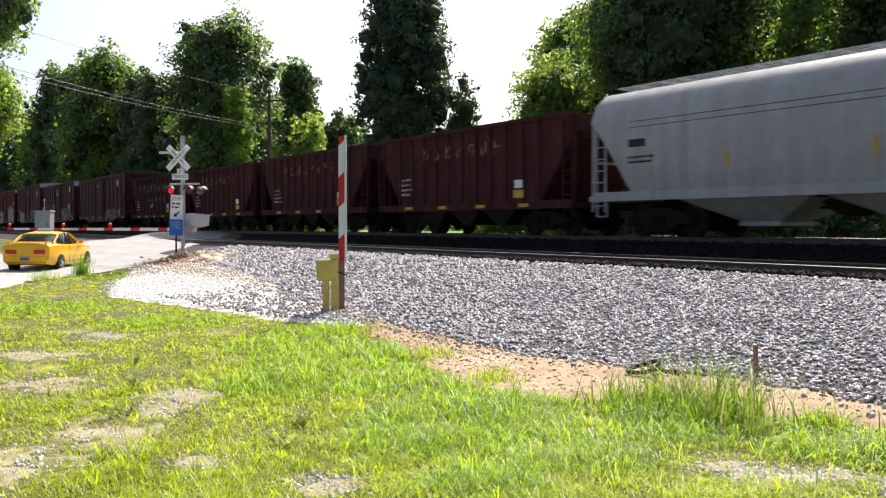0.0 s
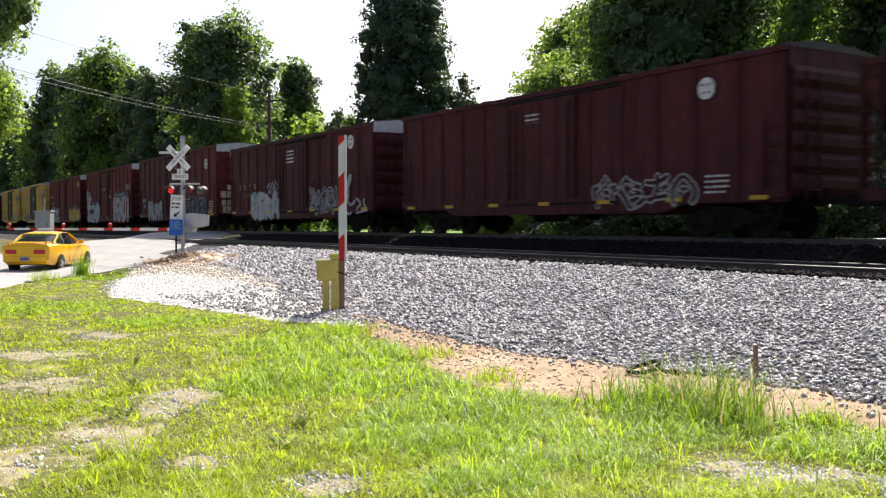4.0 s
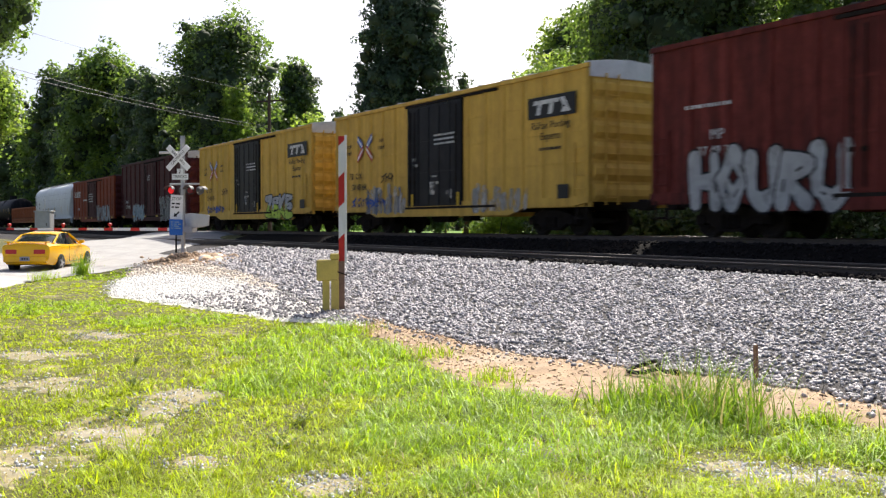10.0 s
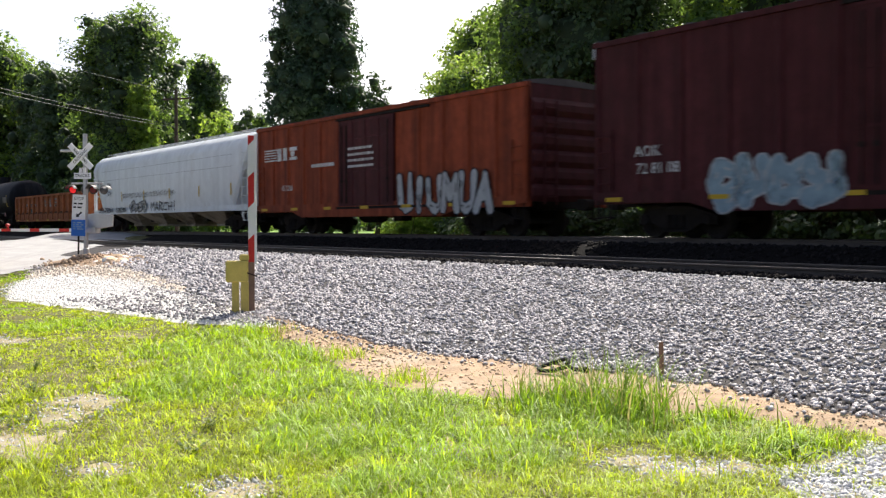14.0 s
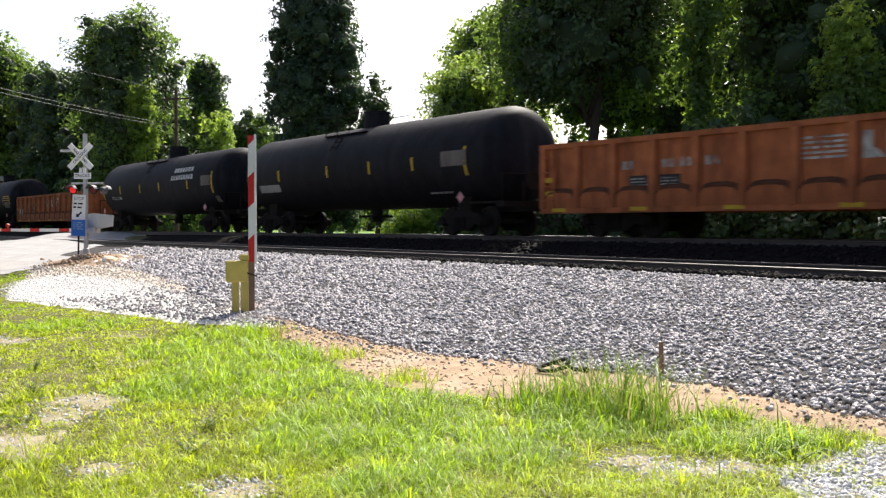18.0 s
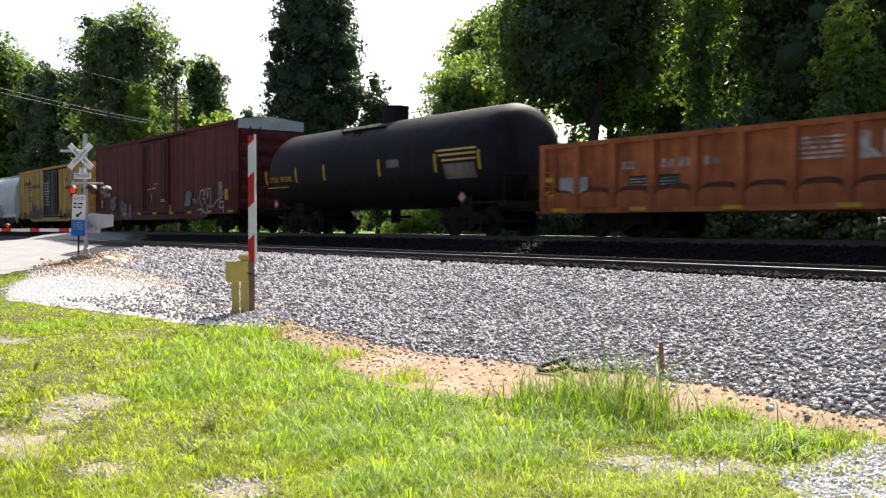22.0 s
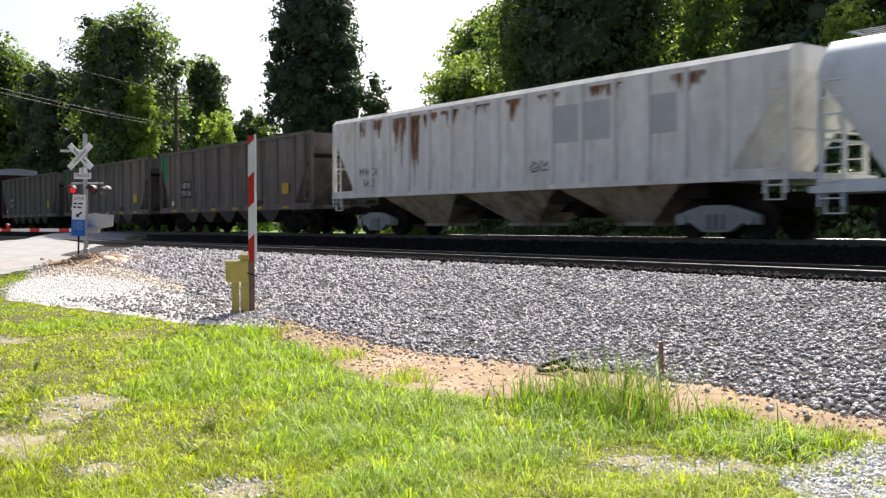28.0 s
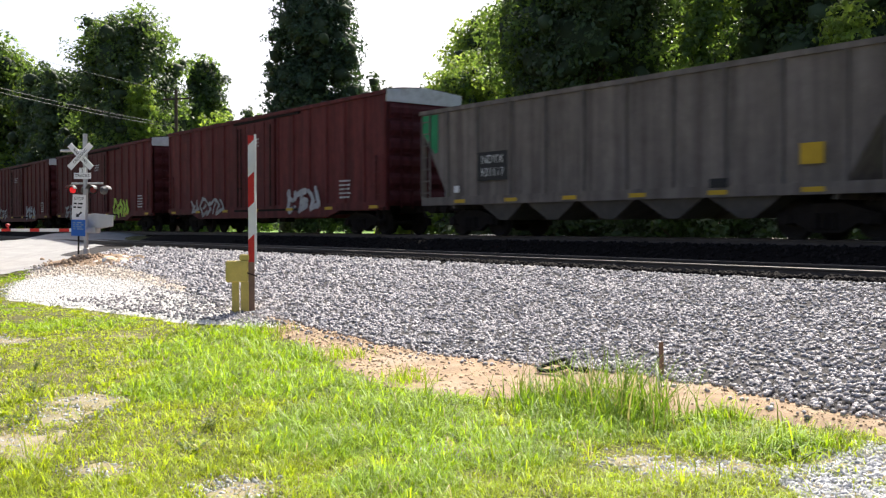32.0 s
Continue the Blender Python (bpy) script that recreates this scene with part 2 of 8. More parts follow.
    "leaf_dark": leaf_mat("dark_leaf", (0.054, 0.086, 0.038), (0.11, 0.19, 0.035), 0.22, 0.5),
    "leaf_blue": leaf_mat("blue_green_leaf", (0.050, 0.088, 0.053), (0.06, 0.115, 0.035), 0.28, 0.5),
    "leaf_mid": leaf_mat("green_leaf", (0.088, 0.138, 0.050), (0.26, 0.40, 0.06), 0.45, 0.5),
    "leaf_light": leaf_mat("light_green_leaf", (0.115, 0.175, 0.045), (0.40, 0.55, 0.07), 0.5, 0.5),
    # dark colour that paints the shade inside a crown onto opaque balls
    "leaf_core": leaf_mat("painted_crown_shade", (0.040, 0.062, 0.028), (0.06, 0.10, 0.03), 0.1, 0.7),
}


def ground_mat():
    """Thin lawn: green, straw and bare stony earth in patches."""
    m = mat("lawn_soil", (0.115, 0.112, 0.036), 0.95, spread=0.6, scale=1.5, fine=90, bump=0.6, stain=(0.42, 0.36, 0.20), stain_amount=0.36)
    return m


for key, cover, stretch in (("spray_white", 0.92, (1.6, 1.6, 0.8)), ("spray_pale", 0.8, (1.6, 1.6, 0.8)), ("spray_gold", 0.82, (1.8, 1.8, 0.5)), ("spray_blue", 0.6, (1.6, 1.6, 0.8)), ("spray_green", 0.95, (1.6, 1.6, 0.8)),
                            ("spray_red", 0.7, (1.6, 1.6, 0.8)), ("spray_black", 0.9, (1.6, 1.6, 0.8)), ("rust", 0.60, (2.2, 2.2, 0.9)), ("faded_letter", 0.62, (2, 2, 2)), ("chalk", 0.8, (4, 4, 3))):
    worn(M[key], cover, stretch, 0.16 if key == "rust" else 0.08)
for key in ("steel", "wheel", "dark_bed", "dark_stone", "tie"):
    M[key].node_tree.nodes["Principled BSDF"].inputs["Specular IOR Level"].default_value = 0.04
M["cream_patch"] = mat("cream_overpaint", (0.44, 0.40, 0.30), 0.7, spread=0.2, stain=(0.20, 0.12, 0.05), stain_amount=0.62)
M["faded_gold"] = worn(mat("dull_gold_lettering", (0.20, 0.15, 0.09), 0.8, spread=0.3, bump=0), 0.75, (2, 2, 2))
M["hazard"] = mat("hazard_placard_pink", (0.55, 0.25, 0.25), 0.6, spread=0.5, scale=9, bump=0)
# chute colour holds coal dust and the underbody's shade together
M["chute_grey"] = mat("dusty_shade_dark_steel", (0.085, 0.076, 0.069), 0.8, spread=0.3)
# funnels browned by grime, with shade under the car painted in
M["funnel_tan"] = mat("grimy_shade_tan_funnel_paint", (0.36, 0.30, 0.235), 0.8, spread=0.3, stain=(0.10, 0.07, 0.05), stain_amount=0.6)
M["overpaint_grey"] = worn(mat("grey_overpaint", (0.30, 0.29, 0.26), 0.7, spread=0.25, bump=0), 0.7, (1.6, 1.6, 0.7), 0.14)
M["patch_grey"] = mat("grey_patch_paint", (0.46, 0.47, 0.48), 0.6, spread=0.12)
# dark brown for rust and the painted shadow along the pressings
M["rust_shade"] = mat("brown_rust_and_shade", (0.085, 0.035, 0.018), 0.9, spread=0.4)
M["tan_stone"] = mat("pale_tan_stone", (0.66, 0.58, 0.49), 0.9, spread=0.25, random_tint=0.35)
M["tan_earth"] = mat("pale_tan_earth", (0.58, 0.50, 0.41), 0.95, spread=0.3, scale=3, fine=30, bump=0.6, stain=(0.66, 0.61, 0.53), stain_amount=0.5)
M["dusty_grey"] = worn(mat("dusty_grey_overpaint", (0.115, 0.085, 0.085), 0.7, spread=0.3, bump=0), 0.72)
M["grime_smear"] = worn(mat("brown_grime", (0.10, 0.065, 0.04), 0.85, spread=0.4, bump=0), 0.55, (1.6, 1.6, 0.5), 0.16)
M["silver_spray"] = worn(mat("silver_spray_paint", (0.115, 0.115, 0.115), 0.55, spread=0.25, bump=0), 0.85)
M["slate_spray"] = worn(mat("slate_blue_spray_paint", (0.11, 0.13, 0.17), 0.6, spread=0.3, bump=0), 0.7)
M["dusty_rose"] = worn(mat("dusty_rose_spray_paint", (0.16, 0.06, 0.06), 0.6, spread=0.3, bump=0), 0.72)
M["faded_white"] = worn(mat("faded_white_lettering", (0.50, 0.48, 0.44), 0.8, spread=0.2, bump=0), 0.52, (2.2, 2.2, 1.4), 0.14)
M["grey_gravel"] = mat("grey_gravel", (0.43, 0.43, 0.44), 0.85, spread=0.25, scale=12, random_tint=0.5)
M["bare_soil"] = mat("stony_bare_soil", (0.29, 0.25, 0.15), 0.95, spread=0.4, scale=5, fine=40, bump=0.6, stain=(0.40, 0.36, 0.28), stain_amount=0.5)
M["dull_head"] = mat("dull_rail_head", (0.12, 0.11, 0.10), 0.58, 0.6, spread=0.3, bump=0)
M["soil"] = ground_mat()
M["far_lawn"] = mat("sunlit_lawn", (0.12, 0.22, 0.03), 0.9, spread=0.2, scale=0.3, fine=6, bump=0.3)


# ---- building helpers ----
def box(bm, x0, x1, y0, y1, z0, z1):
    v = [bm.verts.new(c) for c in ((x0, y0, z0), (x1, y0, z0), (x1, y1, z0), (x0, y1, z0), (x0, y0, z1), (x1, y0, z1), (x1, y1, z1), (x0, y1, z1))]
    for q in ((0, 3, 2, 1), (4, 5, 6, 7), (0, 1, 5, 4), (1, 2, 6, 5), (2, 3, 7, 6), (3, 0, 4, 7)):
        bm.faces.new([v[i] for i in q])


def rod(bm, p0, p1, r0, r1=None, seg=8):
    """A round bar or taper from p0 to p1."""
    r1 = r0 if r1 is None else r1
    p0, p1 = Vector(p0), Vector(p1)
    q = (p1 - p0).to_track_quat("Z", "Y")
    rings = []
    for p, r in ((p0, r0), (p1, r1)):
        rings.append([bm.verts.new(p + q @ Vector((r * math.cos(k * math.tau / seg), r * math.sin(k * math.tau / seg), 0))) for k in range(seg)])
    for k in range(seg):
        bm.faces.new((rings[0][k], rings[0][(k + 1) % seg], rings[1][(k + 1) % seg], rings[1][k]))
    bm.faces.new(rings[0][::-1])
    bm.faces.new(rings[1])


def prism(bm, pts, y0, y1):
    """Points (x, z), anticlockwise seen from -y, pushed from y0 to y1."""
    a = [bm.verts.new((x, y0, z)) for x, z in pts]
    b = [bm.verts.new((x, y1, z)) for x, z in pts]
    bm.faces.new(a)
    bm.faces.new(b[::-1])
    for k in range(len(pts)):
        bm.faces.new((a[k], b[k], b[(k + 1) % len(pts)], a[(k + 1) % len(pts)]))


def loft(bm, rings, caps=True):
    """Skins a row of closed rings of equal length."""
    vs = [[bm.verts.new(p) for p in ring] for ring in rings]
    n = len(vs[0])
    for a, b in zip(vs, vs[1:]):
        for k in range(n):
            bm.faces.new((a[k], a[(k + 1) % n], b[(k + 1) % n], b[k]))
    if caps:
        bm.faces.new(vs[0][::-1])
        bm.faces.new(vs[-1])


def mesh_of(name, bm, *materials, smooth=False, bevel=0.0):
    if bevel:
        bmesh.ops.bevel(bm, geom=[e for e in bm.edges], offset=bevel, segments=1, affect="EDGES", clamp_overlap=True)
    bmesh.ops.recalc_face_normals(bm, faces=bm.faces[:])
    me = bpy.data.meshes.new(name)
    bm.to_mesh(me)
    bm.free()
    for m in materials:
        me.materials.append(m)
    if smooth:
        for p in me.polygons:
            p.use_smooth = True
        me.set_sharp_from_angle(angle=radians(35))
    return me


def part(name, bm, material, parent, label="", smooth=False, bevel=0.0, at=None):
    ob = new(name, mesh_of(name, bm, material, smooth=smooth, bevel=bevel))
    ob.parent = parent
    if at is not None:
        ob.matrix_basis = at
    if label:
        tagged(ob, label)
    return ob


def same(name, mesh, parent, at):
    """One more part on a mesh that already exists."""
    ob = new(name, mesh)
    ob.parent, ob.matrix_basis = parent, at
    return ob


def thing(name, label, category, at=None, group=""):
    ob = new(name)
    ob.empty_display_size = 0.3
    if at is not None:
        ob.matrix_basis = at
    return tagged(ob, label, category, group)


def from_arrays(name, verts, faces, *materials, per_face=None):
    """A mesh from numpy arrays: verts (n,3), faces (m,k) of equal k."""
    me = bpy.data.meshes.new(name)
    k = faces.shape[1]
    me.vertices.add(len(verts))
    me.vertices.foreach_set("co", np.ascontiguousarray(verts, dtype=np.float32).ravel())
    me.loops.add(faces.size)
    me.loops.foreach_set("vertex_index", np.ascontiguousarray(faces, dtype=np.int32).ravel())
    me.polygons.add(len(faces))
    me.polygons.foreach_set("loop_start", np.arange(0, faces.size, k, dtype=np.int32))
    for m in materials:
        me.materials.append(m)
    if per_face is not None:
        me.polygons.foreach_set("material_index", np.ascontiguousarray(per_face, dtype=np.int32))
    me.update(calc_edges=True)
    me.validate()
    return me


def text_mesh(words, size, material):
    """Letters in the built-in font as a thin mesh in the x-z plane, facing -y, centred."""
    c = bpy.data.curves.new("lettering", "FONT")
    c.body, c.size, c.align_x, c.align_y, c.extrude, c.resolution_u = words, size, "CENTER", "CENTER", 0.002, 2
    ob = bpy.data.objects.new("lettering", c)
    scene.collection.objects.link(ob)
    bpy.context.view_layer.update()
    me = bpy.data.meshes.new_from_object(ob.evaluated_get(bpy.context.evaluated_depsgraph_get()))
    bpy.data.objects.remove(ob)
    me.transform(Matrix.Rotation(radians(90), 4, "X"))
    me.materials.clear()
    me.materials.append(material)
    return me


# ---- ground ----
PROFILE = [(-400, -0.3), (-20, 0.0), (6.0, 0.0), (6.9, 0.07), (12.2, 0.70), (12.7, 0.745), (15.9, 0.75), (16.7, 1.08), (17.2, 1.12), (20.4, 1.12), (22.4, 0.55), (27, 0.45), (45, 0.55), (90, 0.6), (400, 0.6), (3000, 0.4)]
PY, PZ = np.array([p[0] for p in PROFILE]), np.array([p[1] for p in PROFILE])
# the road: centre line x, y, z, rising over both tracks and curving off behind them
ROAD = [(20.0, -19.0, 0.0), (-10.0, -9.5, 0.0), (-22.0, -4.2, 0.0), (-30.8, 0.3, 0.0), (-34.3, 2.1, 0.0), (-37.8, 4.0, 0.03), (-42.8, 7.8, 0.28), (-46.3, 10.8, 0.62), (-49.2, 13.4, 0.82), (-51.2, 15.4, 0.86), (-53.4, 17.4, 1.19), (-55.4, 19.8, 1.20), (-57.4, 22.4, 1.10), (-62, 29, 0.78), (-70, 42, 0.70), (-77, 58, 0.70), (-80, 76, 0.72), (-74, 98, 0.74), (-46, 120, 0.74)]
ROAD_HALF = 4.0


RX, RY, RZ = (np.array([p[k] for p in ROAD]) for k in range(3))
RS = np.abs(np.gradient(RY)) / np.hypot(np.gradient(RX), np.gradient(RY))


def road_gap(x, y):
    """How far a place lies from the road's centre line."""
    return abs(x - float(np.interp(y, RY, RX))) * float(np.interp(y, RY, RS))


def height(x, y):
    """The ground's height: bumps of a few centimetres on the verge, and a bed cut for the road."""
    z = float(np.interp(y, PY, PZ))
    if y < 7.4:
        z += 0.035 * noise.noise((x * 0.5, y * 0.5, 0)) + 0.015 * noise.noise((x * 2.1, y * 2.1, 3))
    elif y < 12.5:
        z += 0.03 * noise.noise((x * 0.7, y * 0.9, 5))
    if -18 < y < 60 and -90 < x < 20:
        d = road_gap(x, y)
        if d < ROAD_HALF + 2.0:
            w = min(1.0, max(0.0, (d - ROAD_HALF - 0.1) / 1.9))
            z = (float(np.interp(y, RY, RZ)) - 0.12) * (1 - w) + z * w
    return z


def sheet(name, xs, ys, z_of, material, keep=None):
    """A grid over xs and ys with heights z_of(x, y)."""
    verts = np.array([(x, y, z_of(x, y)) for y in ys for x in xs])
    n = len(xs)
    faces = [(j * n + i, j * n + i + 1, (j + 1) * n + i + 1, (j + 1) * n + i) for j in range(len(ys) - 1) for i in range(n - 1)
             if keep is None or keep((xs[i] + xs[i + 1]) / 2, (ys[j] + ys[j + 1]) / 2)]
    me = from_arrays(name, verts, np.array(faces), material)
    for p in me.polygons:
        p.use_smooth = True
    return new(name, me)


gx = np.concatenate([np.linspace(-3000, -200, 15)[:-1], np.linspace(-200, -60, 36)[:-1], np.arange(-60, 6, 0.5), np.linspace(6, 200, 40), np.linspace(260, 3000, 12)])
gy = np.concatenate([np.linspace(-2500, -60, 12)[:-1], np.linspace(-60, -4, 12)[:-1], np.arange(-4, 23, 0.5), np.linspace(23, 130, 45), np.linspace(150, 3000, 14)])
tagged(sheet("ground", gx, gy, height, M["soil"]), "patchy sunlit lawn with bare stony earth and straw", "ground", kind="structure")
tagged(sheet("ground_lawn", np.linspace(-260, 120, 60), np.linspace(23.5, 130, 24), lambda x, y: height(x, y) + 0.03, M["far_lawn"]), "mown sunlit lawn behind the tracks", "lawn", kind="structure")


def strip(name, line, half, material, lift=0.0, label="", category="road"):
    """A ribbon along a line of (x, y, z), smooth across and along."""
    pts = []
    for a, b in zip(line, line[1:]):
        for k in range(6):
            pts.append(tuple(u + (w - u) * k / 6 for u, w in zip(a, b)))
    pts.append(line[-1])
    for _ in range(5):
        pts = [pts[0]] + [tuple((a[i] + 2 * b[i] + c[i]) / 4 for i in range(3)) for a, b, c in zip(pts, pts[1:], pts[2:])] + [pts[-1]]
    verts = []
    for k, p in enumerate(pts):
        a, b = pts[max(k - 1, 0)], pts[min(k + 1, len(pts) - 1)]
        d = Vector((b[0] - a[0], b[1] - a[1], 0)).normalized()
        side = Vector((d.y, -d.x, 0))
        for s in (-1.0, -0.96, -0.5, 0.0, 0.5, 0.96, 1.0):
            w = half + 0.12 * noise.noise((k * 0.6, s * 3, 1)) * (abs(s) > 0.9)
            verts.append((p[0] + side.x * s * w, p[1] + side.y * s * w, p[2] + lift + 0.05 * (1 - s * s) - (0.12 if abs(s) == 1 else 0)))
    n = 7
    faces = [(j * n + i, j * n + i + 1, (j + 1) * n + i + 1, (j + 1) * n + i) for j in range(len(pts) - 1) for i in range(n - 1)]
    me = from_arrays(name, np.array(verts), np.array(faces), material)
    for q in me.polygons:
        q.use_smooth = True
    return tagged(new(name, me), label, category, kind="structure")


# the paving widens towards the signal
FLARE = [(-29.6, 4.2), (-31.9, 6.3), (-32.6, 7.7), (-33.0, 8.9), (-35.2, 10.9), (-38.5, 12.9), (-42.0, 13.2), (-45.5, 13.2), (-41.5, 9.3), (-37.0, 5.2), (-32.5, 2.6)]


def inside(x, y, poly):
    c = False
    for (x0, y0), (x1, y1) in zip(poly, poly[1:] + poly[:1]):
        if (y0 > y) != (y1 > y) and x < (x1 - x0) * (y - y0) / (y1 - y0) + x0:
            c = not c
    return c


def flare_z(x, y):
    """Level with the road beside it, down to the verge."""
    d = road_gap(x, y)
    w = min(1.0, max(0.0, (d - ROAD_HALF + 0.6) / 1.5))
    return float(np.interp(y, RY, RZ)) * (1 - w) + (height(x, y) + 0.02) * w + (0.012 if d > ROAD_HALF - 0.5 else -0.08)


tagged(sheet("road_flare", np.arange(-46, -29, 0.25), np.arange(2.4, 13.4, 0.2), flare_z, M["asphalt"], lambda x, y: inside(x, y, FLARE)), "sun-bleached asphalt widening beside the crossing signal", "road", kind="structure")
strip("road", ROAD, ROAD_HALF, M["asphalt"], 0.02, "sun-bleached asphalt road crossing the tracks")

# ---- ballast and track ----
TRAIN_Y, TRAIN_Z = 18.65, 1.31
SIDING_Y, SIDING_Z = 14.45, 0.93


def road_x(y):
    """Where the road's centre line crosses a given y."""
    for a, b in zip(ROAD, ROAD[1:]):
        if a[1] <= y <= b[1]:
            return a[0] + (b[0] - a[0]) * (y - a[1]) / (b[1] - a[1])
    return ROAD[-1][0]


def off_road(x, y, margin=0.3):
    return road_gap(x, y) > ROAD_HALF + margin


FOOT_X = np.array([-640, -60, -40, -30, -24, -20.8, -16.8, -15, -12.5, -10.6, -9, -8, -7.5, -6.9, -6, -5.4, -4.7, -3.7, 2, 120])
FOOT_Y = np.array([10.5, 10.5, 10.2, 9.5, 8.7, 8.1, 7.3, 7.1, 6.85, 6.66, 6.68, 6.92, 6.98, 7.04, 7.11, 7.18, 7.10, 6.97, 6.9, 6.9])


def foot(x):
    """The ballast's uneven lower edge."""
    return float(np.interp(x, FOOT_X, FOOT_Y)) + 0.10 * noise.noise((x * 1.3, 0, 2)) + 0.06 * noise.noise((x * 3.7, 0, 4))


def ballast_z(x, y):
    """The bank's surface, which dips under the soil before its foot."""
    k = max(-1.0, min(1.0, (y - foot(x) + 0.1) / 0.3))
    return height(x, y) + 0.04 * k


bx = np.concatenate([np.arange(-640, -80, 8.0), np.arange(-80, 4, 0.5), np.arange(4, 480, 6.0)])
by = np.concatenate([np.arange(6.0, 12.6, 0.2), np.array([12.7, 14.4, 15.9, 16.3, 16.7, 17.2, 18.6, 20.4, 21.2, 22.4])])
tagged(sheet("ballast_bed", bx, by, ballast_z, M["stone_bed"], lambda x, y: y > foot(x) - 0.6 and (off_road(x, y, 0.1) or x < -130)), "crushed-stone ballast bank, its bed coloured dark as shade between the stones", "ballast", kind="structure")
# strip coloured near black where the train throws its shadow
tagged(sheet("track_bed", np.concatenate([np.arange(-640, -80, 8.0), np.arange(-80, 4, 0.5), np.arange(4, 480, 6.0)]), np.array([12.5, 12.8, 13.6, 15.2, 15.9, 16.3, 16.7, 17.2, 18.6, 20.4, 21.2]), lambda x, y: height(x, y) + 0.055 + 0.01 * noise.noise((x * 2, y * 2, 0)), M["dark_bed"], lambda x, y: off_road(x, y, 0.1) or x < -130), "ballast between and beside the rails, coloured dark for the train's shade", "ballast", kind="structure")
RAIL_SECTION = [(-0.07, -0.172), (0.07, -0.172), (0.07, -0.158), (0.012, -0.14), (0.012, -0.045), (0.036, -0.035), (0.036, -0.009), (0.034, -0.006), (0.020, 0.0), (-0.020, 0.0), (-0.034, -0.006), (-0.036, -0.009), (-0.036, -0.035), (-0.012, -0.045), (-0.012, -0.14), (-0.07, -0.158)]


def track(name, yc, zc, label, head):
    t = thing(name, label, "railway track", pose(0, yc, zc))
    t["kind"] = "structure"
    for side in (-0.755, 0.755):
        bm = bmesh.new()
        loft(bm, [[(x, side + a, b) for a, b in RAIL_SECTION] for x in (-640, 480)])
        me = mesh_of("rail", bm, M["rail"], head)
        for p in me.polygons:
            p.material_index = 1 if p.center.z > -0.007 else 0
        ob = new("rail", me)
        ob.parent = t
    bm = bmesh.new()
    box(bm, -0.115, 0.115, -1.3, 1.3, -0.345, -0.168)
    tie = mesh_of("tie", bm, M["tie"], bevel=0.012)
    rng = random.Random(int(yc * 10))
    k = 0
    x = -0.3
    while k < 130:
        if off_road(x, yc, 0.2):
            same("tie", tie, t, pose(x + rng.uniform(-0.03, 0.03), rng.uniform(-0.06, 0.06), rng.uniform(-0.012, 0.004), 0, 0, rng.uniform(-1, 1)))
        x -= 0.53
        k += 1
    return t


track("track_siding", SIDING_Y, SIDING_Z, "rusty rails on dark wooden ties in ballast", M["dull_head"])
track("track_main", TRAIN_Y, TRAIN_Z, "shiny-topped rails on dark wooden ties in ballast", M["rail_head"])

TRAVEL = [(0, 0.0), (4, 59.04), (8, 117.22), (12, 174.67), (16, 231.54), (20, 287.92), (24, 343.93), (28, 399.66), (32, 455.19)]
TRAIN = []

# ---- the train: shared running gear ----
def wheelset_mesh():
    bm = bmesh.new()
    rod(bm, (0, -0.95, 0), (0, 0.95, 0), 0.075, seg=10)
    for s in (-1, 1):
        prof = [(0.66, 0.455), (0.69, 0.46), (0.70, 0.425), (0.80, 0.418), (0.80, 0.36), (0.765, 0.34), (0.755, 0.16), (0.80, 0.13), (0.80, 0.07)]
        seg = 20
        rings = [[(r * math.cos(k * math.tau / seg), s * y, r * math.sin(k * math.tau / seg)) for k in range(seg)] for y, r in prof]
        loft(bm, rings)
        for k in range(3):
            a = k * math.tau / 3
            rod(bm, (0.24 * math.cos(a), s * 0.762, 0.24 * math.sin(a)), (0.24 * math.cos(a), s * 0.785, 0.24 * math.sin(a)), 0.05, seg=6)
    return mesh_of("wheelset", bm, M["wheel"], smooth=True)


def frame_mesh():
    """The cast side frame of a truck, arched over the springs."""
    bm = bmesh.new()
    outer = [(-1.12, 0.30), (-1.12, 0.52), (-0.80, 0.62), (-0.35, 0.74), (0.35, 0.74), (0.80, 0.62), (1.12, 0.52), (1.12, 0.30), (0.70, 0.36), (0.38, 0.16), (-0.38, 0.16), (-0.70, 0.36)]
    prism(bm, outer[::-1], -0.09, 0.09)
    box(bm, -0.34, 0.34, -0.13, 0.13, 0.14, 0.22)
    for x in (-0.9, 0.9):
        rod(bm, (x, -0.15, 0.42), (x, 0.12, 0.42), 0.13, seg=10)
    for x in (-0.18, 0.0, 0.18):
        rod(bm, (x, -0.14, 0.22), (x, -0.14, 0.54), 0.07, seg=8)
    return mesh_of("side_frame", bm, M["steel"], bevel=0.01)


def bolster_mesh():
    bm = bmesh.new()
    box(bm, -0.20, 0.20, -1.05, 1.05, 0.42, 0.66)
    box(bm, -0.28, 0.28, -0.3, 0.3, 0.62, 0.74)
    return mesh_of("truck", bm, M["steel"], bevel=0.02)


def coupler_mesh():
    bm = bmesh.new()
    box(bm, -0.5, 0.35, -0.09, 0.09, 0.76, 0.94)
    prism(bm, [(0.3, 0.70), (0.62, 0.70), (0.70, 0.78), (0.70, 0.94), (0.62, 1.0), (0.3, 1.0)], -0.16, 0.16)
    rod(bm, (0.15, 0.28, 0.85), (0.30, 0.30, 0.5), 0.025, seg=6)
    rod(bm, (0.30, 0.30, 0.5), (0.66, 0.26, 0.42), 0.025, seg=6)
    return mesh_of("coupler", bm, M["steel"], bevel=0.015)


